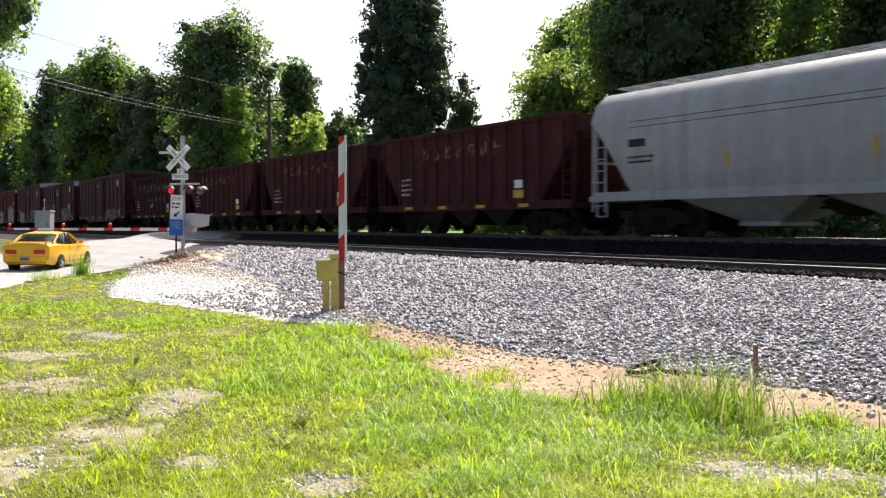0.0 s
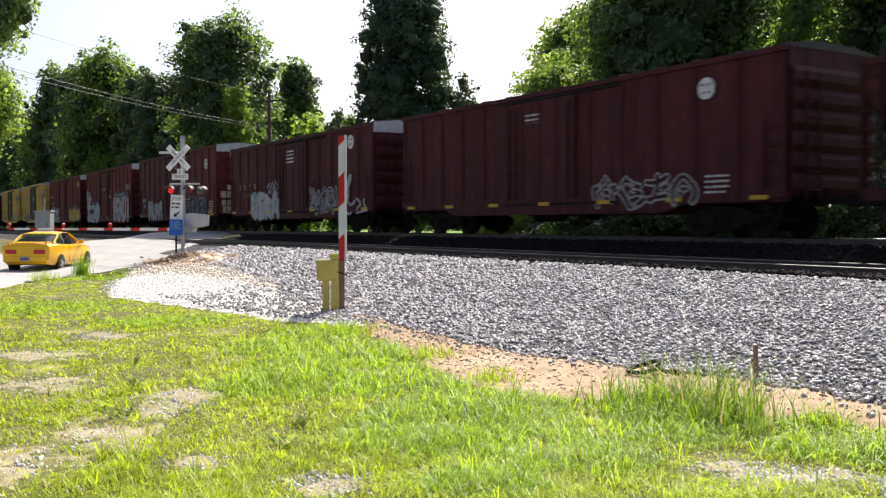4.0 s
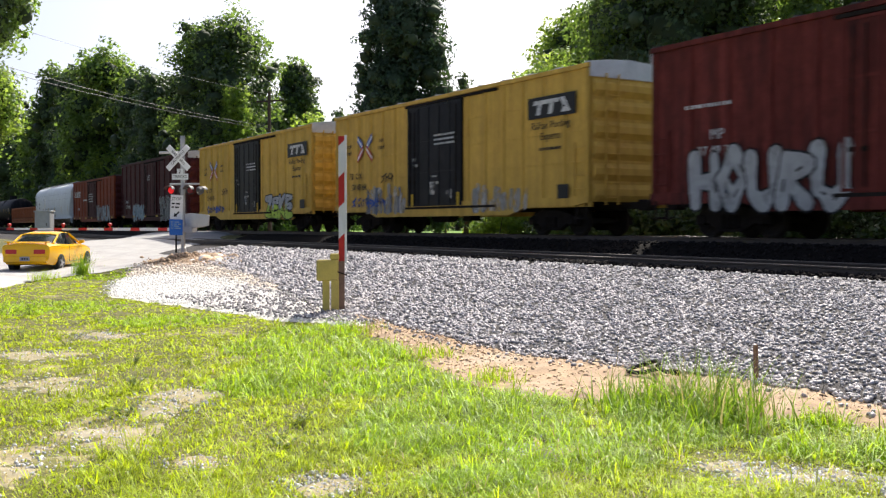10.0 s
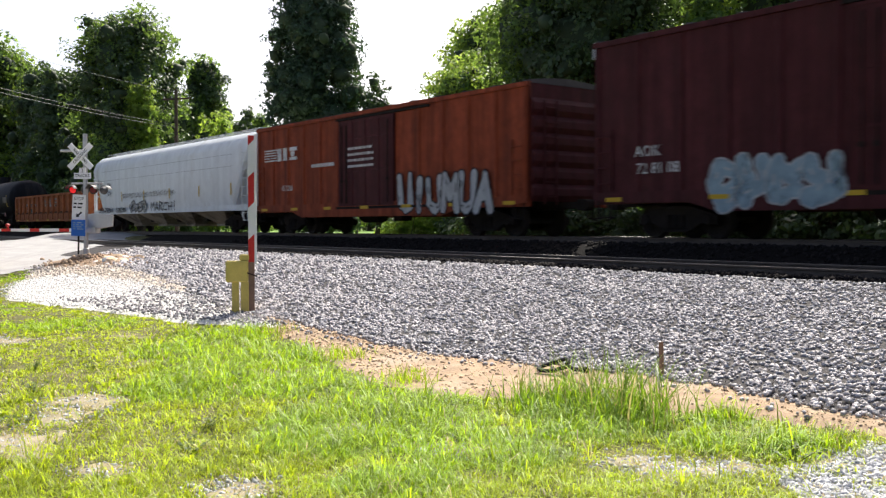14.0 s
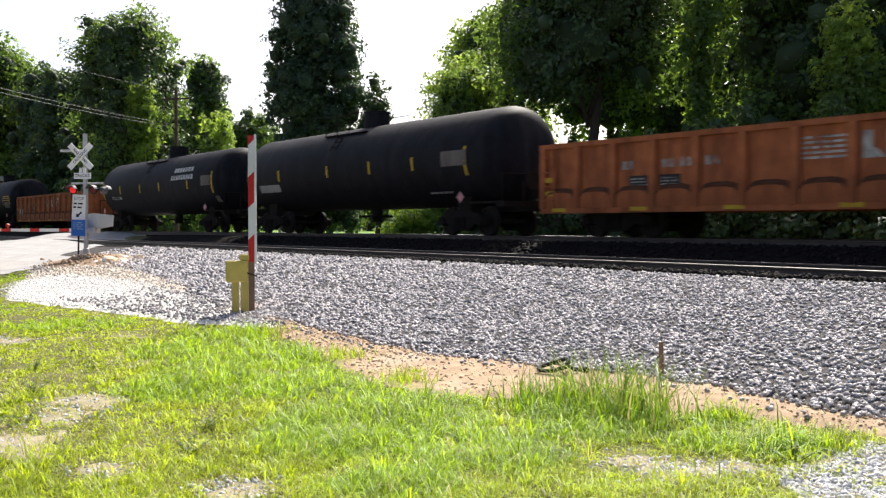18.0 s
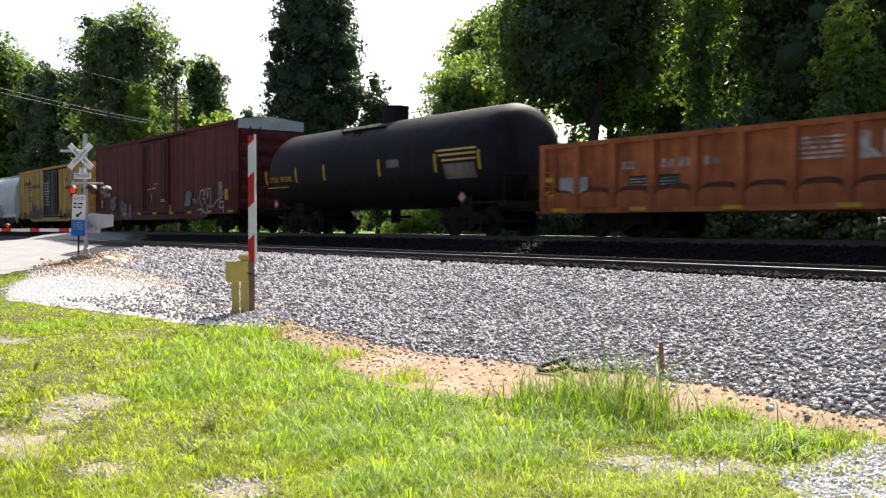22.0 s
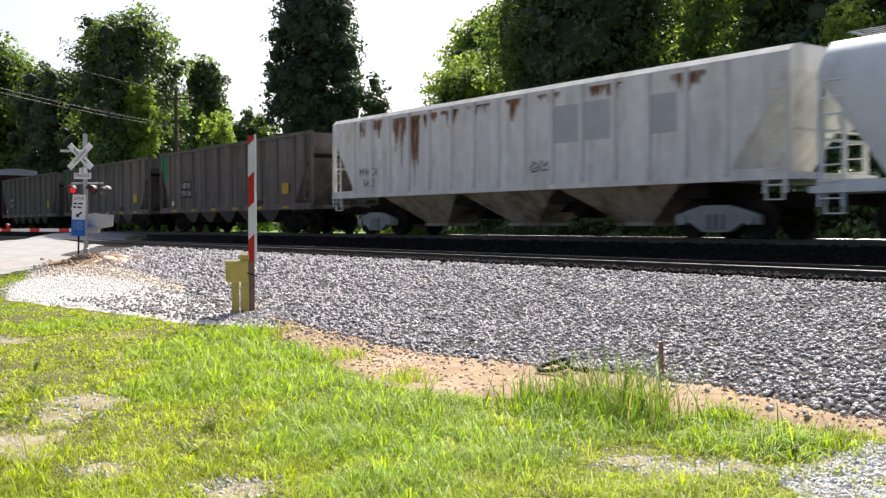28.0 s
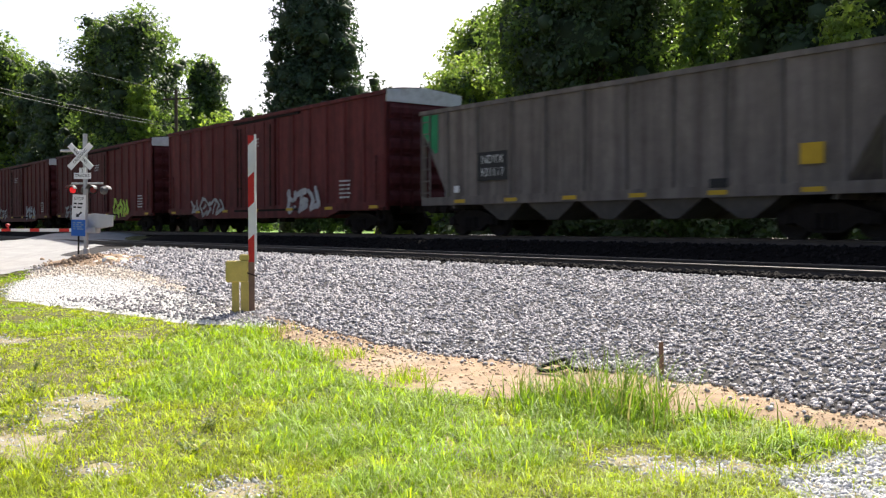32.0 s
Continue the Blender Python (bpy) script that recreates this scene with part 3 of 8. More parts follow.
WHEELSET, FRAME, BOLSTER, COUPLER = wheelset_mesh(), frame_mesh(), bolster_mesh(), coupler_mesh()
PALE_FRAME = FRAME.copy()
PALE_FRAME.materials[0] = M["pale_steel"]
WHEELS = []


def running_gear(car, length, inset=2.2, reach=0.45, frame_mesh_used=None):
    for s in (-1, 1):
        truck = same("truck", BOLSTER, car, pose(s * (length / 2 - inset), 0, 0))
        for y in (-1.0, 1.0):
            same("side_frame", frame_mesh_used or FRAME, truck, pose(0, y, 0))
        for x in (-0.9, 0.9):
            WHEELS.append((same("wheelset", WHEELSET, truck, pose(x, 0, 0.42)), x))
        same("coupler", COUPLER, car, pose(s * (length / 2 + reach - 0.3), 0, 0, 0, 0, 0 if s > 0 else 180))


def add_ladder(car, name, h, w, n, material, at):
    """Two stiles as one part of the car, each rung a piece on it."""
    key = (round(h, 2), w, n, material.name)
    if key not in LADDERS:
        bm = bmesh.new()
        for x in (-w / 2, w / 2):
            box(bm, x - 0.025, x + 0.025, -0.03, 0.0, 0, h)
        rung = bmesh.new()
        rod(rung, (-w / 2, -0.05, 0), (w / 2, -0.05, 0), 0.017, seg=6)
        LADDERS[key] = (mesh_of(name, bm, material), mesh_of("rung", rung, material))
    stiles, rung = LADDERS[key]
    ob = same(name, stiles, car, at)
    for k in range(n):
        same("rung", rung, ob, pose(0, 0, h * (k + 0.5) / n))
    return ob


LADDERS = {}


def decal(car, name, x0, x1, z0, z1, material, y=-1.5625, label="", slant=0.0):
    bm = bmesh.new()
    prism(bm, [(x0, z0), (x1, z0), (x1 + slant, z1), (x0 + slant, z1)], y - 0.003, y)
    return part(name, bm, material, car, label)


def words(car, body, x, z, size, material, y=-1.562, label="", stretch=1.0):
    me = text_mesh(body, size, material)
    if stretch != 1.0:
        me.transform(Matrix.Diagonal((stretch, 1, 1, 1)))
    ob = same("lettering", me, car, pose(x, y, z))
    if label:
        tagged(ob, label)
    return ob


def bars(car, x0, x1, z0, z1, rows, material, seed=0, y=-1.5625, name="small_print"):
    """Small print that cannot be read: broken lines."""
    bm = bmesh.new()
    rng = random.Random(seed)
    h = (z1 - z0) / rows
    for r in range(rows):
        x = x0
        while x < x1 - 0.05:
            w = min(rng.uniform(0.05, 0.22), x1 - x)
            prism(bm, [(x, z0 + r * h + h * 0.3), (x + w, z0 + r * h + h * 0.3), (x + w, z0 + r * h + h * 0.72), (x, z0 + r * h + h * 0.72)], y - 0.003, y)
            x += w + 0.05
    return tagged(part(name, bm, material, car), kind="stuff")


def capsule(bm, a, b, r, y):
    """A thick flat stroke with rounded ends in the plane of the side."""
    d = (b - a)
    ang = math.atan2(d.y, d.x)
    pts = []
    for k in range(5):
        t = ang + math.pi / 2 + math.pi * k / 4
        pts.append((a.x + r * math.cos(t), a.y + r * math.sin(t)))
    for k in range(5):
        t = ang - math.pi / 2 + math.pi * k / 4
        pts.append((b.x + r * math.cos(t), b.y + r * math.sin(t)))
    vs = [bm.verts.new((px, y, pz)) for px, pz in pts]
    return bm.faces.new(vs)


# loose sprayed shapes: loops, hooks, wedges and zigzags
SHAPES = [[(0.1, 0.2, 0.25, 0.95), (0.25, 0.95, 0.6, 0.55), (0.6, 0.55, 0.95, 0.9), (0.3, 0.1, 0.8, 0.2)], [(0.2, 0.1, 0.1, 0.6), (0.1, 0.6, 0.5, 0.95), (0.5, 0.95, 0.9, 0.6), (0.9, 0.6, 0.7, 0.1), (0.4, 0.35, 0.65, 0.5)],
          [(0.05, 0.9, 0.4, 0.5), (0.4, 0.5, 0.15, 0.1), (0.15, 0.1, 0.9, 0.3), (0.9, 0.3, 0.7, 0.95)], [(0.1, 0.05, 0.5, 0.3), (0.5, 0.3, 0.2, 0.7), (0.2, 0.7, 0.8, 0.95), (0.75, 0.1, 0.9, 0.6)],
          [(0.15, 0.5, 0.45, 1.0), (0.45, 1.0, 0.95, 0.75), (0.15, 0.5, 0.4, 0.0), (0.4, 0.0, 0.95, 0.2), (0.55, 0.4, 0.9, 0.5)], [(0.1, 0.8, 0.9, 0.95), (0.5, 0.85, 0.25, 0.1), (0.25, 0.1, 0.85, 0.3), (0.6, 0.5, 0.95, 0.6)]]
LETTERS = {"Z": [(0.1, 0.92, 0.9, 0.92), (0.9, 0.92, 0.12, 0.08), (0.12, 0.08, 0.92, 0.08)], "E": [(0.15, 0.05, 0.15, 0.95), (0.15, 0.95, 0.85, 0.95), (0.15, 0.5, 0.75, 0.5), (0.15, 0.05, 0.85, 0.05)], "K": [(0.15, 0.0, 0.15, 1.0), (0.85, 1.0, 0.2, 0.5), (0.2, 0.5, 0.9, 0.0)],
           "M": [(0.1, 0, 0.15, 1), (0.15, 1, 0.5, 0.4), (0.5, 0.4, 0.85, 1), (0.85, 1, 0.9, 0)], "A": [(0.1, 0, 0.5, 1), (0.5, 1, 0.9, 0), (0.3, 0.4, 0.7, 0.4)], "R": [(0.15, 0, 0.15, 1), (0.15, 1, 0.8, 0.8), (0.8, 0.8, 0.2, 0.5), (0.3, 0.5, 0.9, 0)],
           "C": [(0.85, 0.9, 0.3, 0.95), (0.3, 0.95, 0.12, 0.5), (0.12, 0.5, 0.3, 0.05), (0.3, 0.05, 0.85, 0.1)], "H": [(0.15, 0, 0.15, 1), (0.85, 0, 0.85, 1), (0.15, 0.5, 0.85, 0.5)], "I": [(0.5, 0, 0.5, 1)],
           "U": [(0.12, 1, 0.14, 0.2), (0.14, 0.2, 0.5, 0.0), (0.5, 0.0, 0.86, 0.2), (0.86, 0.2, 0.88, 1)], "O": [(0.5, 1, 0.1, 0.5), (0.1, 0.5, 0.5, 0), (0.5, 0, 0.9, 0.5), (0.9, 0.5, 0.5, 1)], "N": [(0.12, 0, 0.12, 1), (0.12, 1, 0.88, 0), (0.88, 0, 0.88, 1)],
           "S": [(0.85, 0.95, 0.2, 0.85), (0.2, 0.85, 0.25, 0.55), (0.25, 0.55, 0.8, 0.4), (0.8, 0.4, 0.7, 0.05), (0.7, 0.05, 0.1, 0.08)], "Y": [(0.1, 1, 0.5, 0.5), (0.9, 1, 0.5, 0.5), (0.5, 0.5, 0.45, 0)], "L": [(0.2, 1, 0.2, 0.05), (0.2, 0.05, 0.85, 0.05)]}


def graffiti(car, x0, x1, z0, z1, letters, fill, edge, seed, weight=0.16, y=-1.5635, label="", second=None, word="", cloud=None, rim=0.05):
    """Sprayed letter shapes on the car's side: fat curved strokes with a thin outline, some on a cloud of another colour."""
    rng = random.Random(seed)
    bm = bmesh.new()
    w = (x1 - x0) / letters
    strokes = []
    for k in range(letters):
        g = LETTERS[word[k]] if word else rng.choice(SHAPES)
        top = z1 - rng.uniform(0, 0.2) * (z1 - z0)
        tilt = rng.uniform(-0.12, 0.12)
        for a, b, c, d in g:
            j = lambda: rng.uniform(-0.09, 0.09) * (0.3 if word else 1)
            p = Vector((x0 + (k + a + tilt * (b - 0.5) + j()) * w, z0 + (b + j()) * (top - z0)))
            q = Vector((x0 + (k + c + tilt * (d - 0.5) + j()) * w, z0 + (d + j()) * (top - z0)))
            bow = (p + q) / 2 + Vector((j() * w, j() * (top - z0))) * 2.2
            pts = [p * (1 - u) ** 2 + bow * (2 * u * (1 - u)) + q * u * u for u in (0.0, 0.25, 0.5, 0.75, 1.0)]
            strokes += [(m, n, k, i) for i, (m, n) in enumerate(zip(pts, pts[1:]))]
    r = weight * min(w, z1 - z0) * 0.82
    if cloud is not None:
        for k in range(letters * 4):
            p = Vector((x0 + (x1 - x0) * rng.random(), z0 + (z1 - z0) * rng.uniform(0.1, 0.95)))
            f = capsule(bm, p, p + Vector((rng.uniform(0.1, 0.5) * w, rng.uniform(-0.1, 0.1))), 0.26 * (z1 - z0), y + 0.0006 + 0.00002 * k)
            f.material_index = 3
    for i, (p, q, k, part_of) in enumerate(strokes):
        back = y - 0.0052 * (k % 4) - 0.0001 * (i % 18)
        swell = 1.0 + 0.22 * math.sin(i * 0.7 + k)
        if edge is not None:
            f = capsule(bm, p, q, r * swell + rim, back)
            f.material_index = 1
            if part_of == 1 and rng.random() < 0.55:
                f = capsule(bm, p, q, 0.026, back - 0.0045)
                f.material_index = 1
        f = capsule(bm, p, q, r * swell, back - 0.0025)
        f.material_index = 2 if second is not None and (p.y + q.y) / 2 < z0 + 0.45 * (z1 - z0) else 0
    me = mesh_of("graffiti", bm, fill, edge or fill, second or fill, cloud or fill)
    ob = tagged(new("graffiti", me), kind="stuff")
    ob.parent = car
    if label:
        tagged(ob, label)
    return ob


def tag_lines(car, lines, r, material, y=-1.5645, label=""):
    """Thin sprayed drawing: polylines of (x, z) on the car's side."""
    bm = bmesh.new()
    for i, line in enumerate(lines):
        for k, (a, b) in enumerate(zip(line, line[1:])):
            capsule(bm, Vector(a), Vector(b), r, y - 0.0001 * (i * 7 + k))
    ob = tagged(new("graffiti", mesh_of("graffiti", bm, material)), kind="stuff")
    ob.parent = car
    return tagged(ob, label) if label else ob


def smear(car, x0, x1, z0, z1, n, materials, seed, y=-1.5628):
    """Overpainted or grimed patch: upright smears of uneven height."""
    rng = random.Random(seed)
    bm = bmesh.new()
    for k in range(n):
        x = x0 + (x1 - x0) * (k + rng.random()) / n
        top = z0 + (z1 - z0) * rng.uniform(0.35, 1.0)
        f = capsule(bm, Vector((x, z0 + 0.1)), Vector((x + rng.uniform(-0.08, 0.08), top)), (x1 - x0) / n * rng.uniform(0.45, 0.9), y - 0.0002 * k)
        f.material_index = k % len(materials)
    ob = tagged(new("paint_smear", mesh_of("paint_smear", bm, *materials)), kind="stuff")
    ob.parent = car
    return ob


def steps(car, length, z0, material, y=1.5):
    """Stirrup steps under the corners."""
    bm = bmesh.new()
    for x in (-0.2, 0.2):
        box(bm, x - 0.02, x + 0.02, -0.02, 0.02, -0.42, 0.02)
    box(bm, -0.22, 0.22, -0.03, 0.03, -0.44, -0.41)
    me = mesh_of("stirrup", bm, material)
    for sx in (-1, 1):
        for sy in (-1, 1):
            same("stirrup", me, car, pose(sx * (length / 2 - 0.35), sy * y, z0))


def put_car(name, label, category, front, rear):
    car = thing(name, label, category, pose((front + rear) / 2, TRAIN_Y, TRAIN_Z), "cars of the freight train")
    TRAIN.append((car, (front + rear) / 2))
    return car, front - rear


# ---- box cars ----
def box_car(front, rear, label, eave=4.7, paint="maroon", ends="maroon", door=(-1.6, 1.6), door_paint=None, cap="galv", posts=14, seams=False, roof="dark_roof", sill=0.66, raised_doors=True, door_posts=3, rib_depth=0.06):
    car, L = put_car("box_car", label, "box car", front, rear)
    h = L / 2
    for s in (-1, 1):
        bm = bmesh.new()
        box(bm, -h, h, s * 1.44 - 0.05, s * 1.44 + 0.05, sill + 0.14, eave)
        part("side_wall", bm, M[paint], car)
        bm = bmesh.new()
        cut = 2.9
        pts = [(-h, sill + 0.26), (-h + 0.7, sill + 0.16), (-h + cut, sill + 0.16), (-h + cut + 0.8, sill - 0.06), (h - cut - 0.8, sill - 0.06), (h - cut, sill + 0.16), (h - 0.7, sill + 0.16), (h, sill + 0.26), (h, sill + 0.42), (-h, sill + 0.42)]
        prism(bm, pts, s * 1.51 - 0.05, s * 1.51 + 0.05)
        part("side_sill", bm, M[paint], car)
        bm = bmesh.new()
        box(bm, -h - 0.03, h + 0.03, s * 1.50 - 0.06, s * 1.50 + 0.06, eave - 0.09, eave + 0.03)
        part("eave_rail", bm, M[paint], car)
    # side posts, each a pressed rib, none across the doorway
    bm = bmesh.new()
    hh = eave - 0.12 - (sill + 0.40)
    v = [bm.verts.new(c) for z in (0, hh) for c in ((-0.09, 0, z), (-0.045, -rib_depth, z), (0.045, -rib_depth, z), (0.09, 0, z))]
    for k in range(3):
        bm.faces.new((v[k], v[k + 1], v[k + 5], v[k + 4]))
    rib = mesh_of("side_post", bm, M[paint])
    for k in range(posts):
        x = -h + 0.12 + (L - 0.24) * k / (posts - 1)
        if door[0] - 0.15 < x < door[1] + 0.15:
            continue
        same("side_post", rib, car, pose(x, -1.488, sill + 0.40))
        same("side_post", rib, car, pose(x, 1.488, sill + 0.40, 0, 0, 180))
    if seams:
        for z in (sill + 0.55 + (eave - sill - 0.6) * k / 4 for k in (1, 2, 3)):
            for x0, x1 in ((-h + 0.1, door[0] - 0.1), (door[1] + 0.1, h - 0.1)):
                bm = bmesh.new()
                box(bm, x0, x1, -1.515, -1.48, z - 0.02, z + 0.02)
                part("panel_seam", bm, M[paint], car)
    # sliding doors with their tracks
    dp = M[door_paint or paint]
    bm = bmesh.new()
    box(bm, -0.04, 0.04, -0.05, 0.05, sill + 0.3, eave - 0.22)
    post_mesh = mesh_of("door_post", bm, dp)
    bm = bmesh.new()
    box(bm, (door[0] - door[1]) / 2, (door[1] - door[0]) / 2, -0.045, 0.045, -0.03, 0.03)
    rail_mesh = mesh_of("door_rail", bm, dp)
    for s in (-1, 1):
        bm = bmesh.new()
        y = s * 1.535
        box(bm, door[0], door[1], y - 0.03, y + 0.03, sill + 0.3, eave - 0.22)
        d = part("door", bm, dp, car, "sliding side door")
        for k in range(door_posts + 2):
            same("door_post", post_mesh, d, pose(door[0] + 0.05 + (door[1] - door[0] - 0.1) * k / (door_posts + 1), y, 0))
        for z in (sill + 0.34, sill + 1.5, sill + 2.6, eave - 0.26):
            same("door_rail", rail_mesh, d, pose((door[0] + door[1]) / 2, y, z))
        for x in (door[0] + 0.25, door[0] + 0.55, door[1] - 0.3):
            bm = bmesh.new()
            rod(bm, (x, y + s * 0.07, sill + 0.4), (x, y + s * 0.07, eave - 0.4), 0.02, seg=6)
            box(bm, x - 0.06, x + 0.06, y + s * 0.03 - 0.03, y + s * 0.09, sill + 1.1, sill + 1.2)
            part("lock_rod", bm, M["steel"], d)
        w = door[1] - door[0]
        for z in (sill + 0.2, eave - 0.2):
            bm = bmesh.new()
            box(bm, door[0] - 0.2, door[1] + w * 0.55, s * 1.52 - 0.05, s * 1.52 + 0.05, z, z + 0.08)
            part("door_track", bm, M["steel"], car)
    # corrugated ends
    for s in (-1, 1):
        bm = bmesh.new()
        box(bm, min(s * h, s * (h - 0.08)), max(s * h, s * (h - 0.08)), -1.49, 1.49, sill + 0.3, eave)
        e = part("end_wall", bm, M[ends], car)
        bm = bmesh.new()
        loft(bm, [[(0, y, -0.27), (s * 0.10, y, -0.10), (s * 0.10, y, 0.08), (0, y, 0.22)] for y in (-1.40, 1.40)])
        fold = mesh_of("corrugation", bm, M[ends])
        for k in range(6):
            same("corrugation", fold, e, pose(s * h, 0, sill + 0.55 + (eave - sill - 1.15) * k / 5))
        rungs = int((eave - sill - 0.4) / 0.4)
        add_ladder(car, "end_ladder", rungs * 0.4, 0.45, rungs, M[ends], pose(s * (h + 0.09), -0.78, sill + 0.2, 0, 0, 90 * s))
        if cap:
            bm = bmesh.new()
            x = s * (h + 0.02)
            v = [(-1.52, eave - 0.34), (1.52, eave - 0.34), (1.52, eave + 0.05), (0, eave + 0.2), (-1.52, eave + 0.05)]
            loft(bm, [[(x - 0.025 + dx, y, z) for y, z in v] for dx in (0, 0.05)])
            part("roof_end_panel", bm, M[cap], car, "pale galvanised panel at the top of the end")
    # low-pitched roof with raised seams
    bm = bmesh.new()
    sec = [(-1.54, eave + 0.0), (-1.54, eave + 0.04), (-0.8, eave + 0.14), (0, eave + 0.19), (0.8, eave + 0.14), (1.54, eave + 0.04), (1.54, eave + 0.0)]
    loft(bm, [[(x, y, z) for y, z in sec] for x in (-h - 0.02, h + 0.02)])
    n = int(L / 1.3)
    for k in range(n + 1):
        x = -h + 0.1 + (L - 0.2) * k / n
        loft(bm, [[(xx, y * 1.006, z + 0.035) for y, z in sec[1:6]] + [(xx, y * 1.006, z - 0.01) for y, z in sec[5:0:-1]] for xx in (x - 0.04, x + 0.04)])
    part("roof", bm, M[roof], car)
    bm = bmesh.new()
    box(bm, -h + 0.3, h - 0.3, -0.18, 0.18, 0.72, 1.02)
    box(bm, -h, h, -1.44, 1.44, sill + 0.30, sill + 0.36)
    for k in range(7):
        x = -h + 1.2 + (L - 2.4) * k / 6
        box(bm, x - 0.06, x + 0.06, -1.4, 1.4, sill + 0.12, sill + 0.30)
    part("underframe", bm, M["steel"], car)
    bm = bmesh.new()
    rod(bm, (-1.6, -0.55, 0.62), (-0.4, -0.55, 0.62), 0.22, seg=12)
    part("brake_cylinder", bm, M["steel"], car)
    bm = bmesh.new()
    box(bm, 0.6, 1.1, -0.8, -0.4, 0.45, 0.75)
    part("brake_valve", bm, M["steel"], car)
    for sx in (-1, 1):
        add_ladder(car, "corner_ladder", 1.5, 0.45, 4, M[paint], pose(sx * (h - 0.38), -1.53, sill + 0.45))
    steps(car, L, sill + 0.25, M["steel"])
    running_gear(car, L)
    return car, L


# ---- hoppers ----
def open_hopper(front, rear, label, top=3.4, paint="hopper_brown", posts=11, sill=0.78, deep=False, green=False, pale=False):
    car, L = put_car("open_hopper_car", label, "hopper car", front, rear)
    h = L / 2
    run = 1.15 if deep else 1.5      # how far the end slopes reach inwards at the sill
    side = [(-h + 0.05, top), (-h + 0.05, top - 0.5), (-h + run + 0.2, sill + 0.22), (h - run - 0.2, sill + 0.22), (h - 0.05, top - 0.5), (h - 0.05, top)]
    for s in (-1, 1):
        bm = bmesh.new()
        prism(bm, side, s * 1.46 - 0.03, s * 1.46 + 0.03)
        part("side_wall", bm, M[paint], car)
        bm = bmesh.new()
        box(bm, -h, h, s * 1.5 - 0.06, s * 1.5 + 0.06, top - 0.05, top + 0.07)
        part("top_chord", bm, M[paint], car)
        bm = bmesh.new()
        box(bm, -h + 0.1, h - 0.1, s * 1.48 - 0.07, s * 1.48 + 0.07, sill, sill + 0.24)
        part("side_sill", bm, M[paint], car)
    bm = bmesh.new()
    hh = top - 0.04 - (sill + 0.22)
    w = 0.05 if deep else 0.07
    v = [bm.verts.new(c) for z in (0, hh) for c in ((-w - 0.03, 0, z), (-w, -0.075, z), (w, -0.075, z), (w + 0.03, 0, z))]
    for k in range(3):
        bm.faces.new((v[k], v[k + 1], v[k + 5], v[k + 4]))
    rib = mesh_of("side_post", bm, M[paint])
    for k in range(posts):
        x = -h + run + 0.2 + (L - 2 * run - 0.4) * k / (posts - 1)
        same("side_post", rib, car, pose(x, -1.488, sill + 0.22))
        same("side_post", rib, car, pose(x, 1.488, sill + 0.22, 0, 0, 180))
    for s in (-1, 1):
        bm = bmesh.new()
        pts = [(s * (h - 0.05), top), (s * (h - 0.05), top - 0.5), (s * (h - run - 0.4), sill - 0.1), (s * (h - run - 0.5), sill - 0.1), (s * (h - 0.12), top - 0.45), (s * (h - 0.12), top)]
        prism(bm, pts if s > 0 else pts[::-1], -1.45, 1.45)
        part("end_slope", bm, M[paint], car)
        bm = bmesh.new()
        for y in (-1.45, -0.5, 0.5, 1.45):
            box(bm, s * (h - 0.12) - 0.05, s * (h - 0.12) + 0.05, y - 0.05, y + 0.05, sill + 0.2, top)
        box(bm, min(s * (h - 1.9), s * h), max(s * (h - 1.9), s * h), -1.35, 1.35, sill + 0.02, sill + 0.16)
        part("end_frame", bm, M[paint], car)
        add_ladder(car, "ladder", top - sill - 0.3, 0.42, 7, M["pale_steel"] if pale else M[paint], pose(s * (h - 0.3), -1.52, sill + 0.2))
    # discharge chutes under the body
    n, low = (5, 0.45) if deep else (3, 0.30)
    span = L - 2 * (2.9 if not deep else 2.7)
    for k in range(n):
        x0 = -span / 2 + span * k / n
        x1 = x0 + span / n
        xm = (x0 + x1) / 2
        for y in (-1.42, 0.12):
            bm = bmesh.new()
            loft(bm, [[(x0, y, sill + 0.05), (x1, y, sill + 0.05), (x1, y + 1.3, sill + 0.05), (x0, y + 1.3, sill + 0.05)], [(xm - 0.18, y + 0.1, low), (xm + 0.18, y + 0.1, low), (xm + 0.18, y + 1.2, low), (xm - 0.18, y + 1.2, low)]])
            part("chute", bm, M["chute_grey"] if deep else M["steel"], car)
    bm = bmesh.new()
    box(bm, -h + 0.3, h - 0.3, -0.16, 0.16, 0.7, 1.0)
    part("centre_sill", bm, M["steel"], car)
    # a crown of load or the hollow inside
    bm = bmesh.new()
    box(bm, -h + 0.2, h - 0.2, -1.42, 1.42, top - 0.9, top - 0.75)
    part("load", bm, M["steel"], car, "dark load below the rim")
    if green:
        bm = bmesh.new()
        prism(bm, [(-h + 0.06, top - 0.52), (-h + 0.72, top - 1.25), (-h + 0.86, top - 1.2), (-h + 0.86, top - 0.08), (-h + 0.06, top - 0.08)], -1.505, -1.49)
        part("green_corner", bm, M["green"], car, "green painted corner")
    steps(car, L, sill + 0.1, M["steel"], 1.48)
    running_gear(car, L, 2.0)
    return car, L


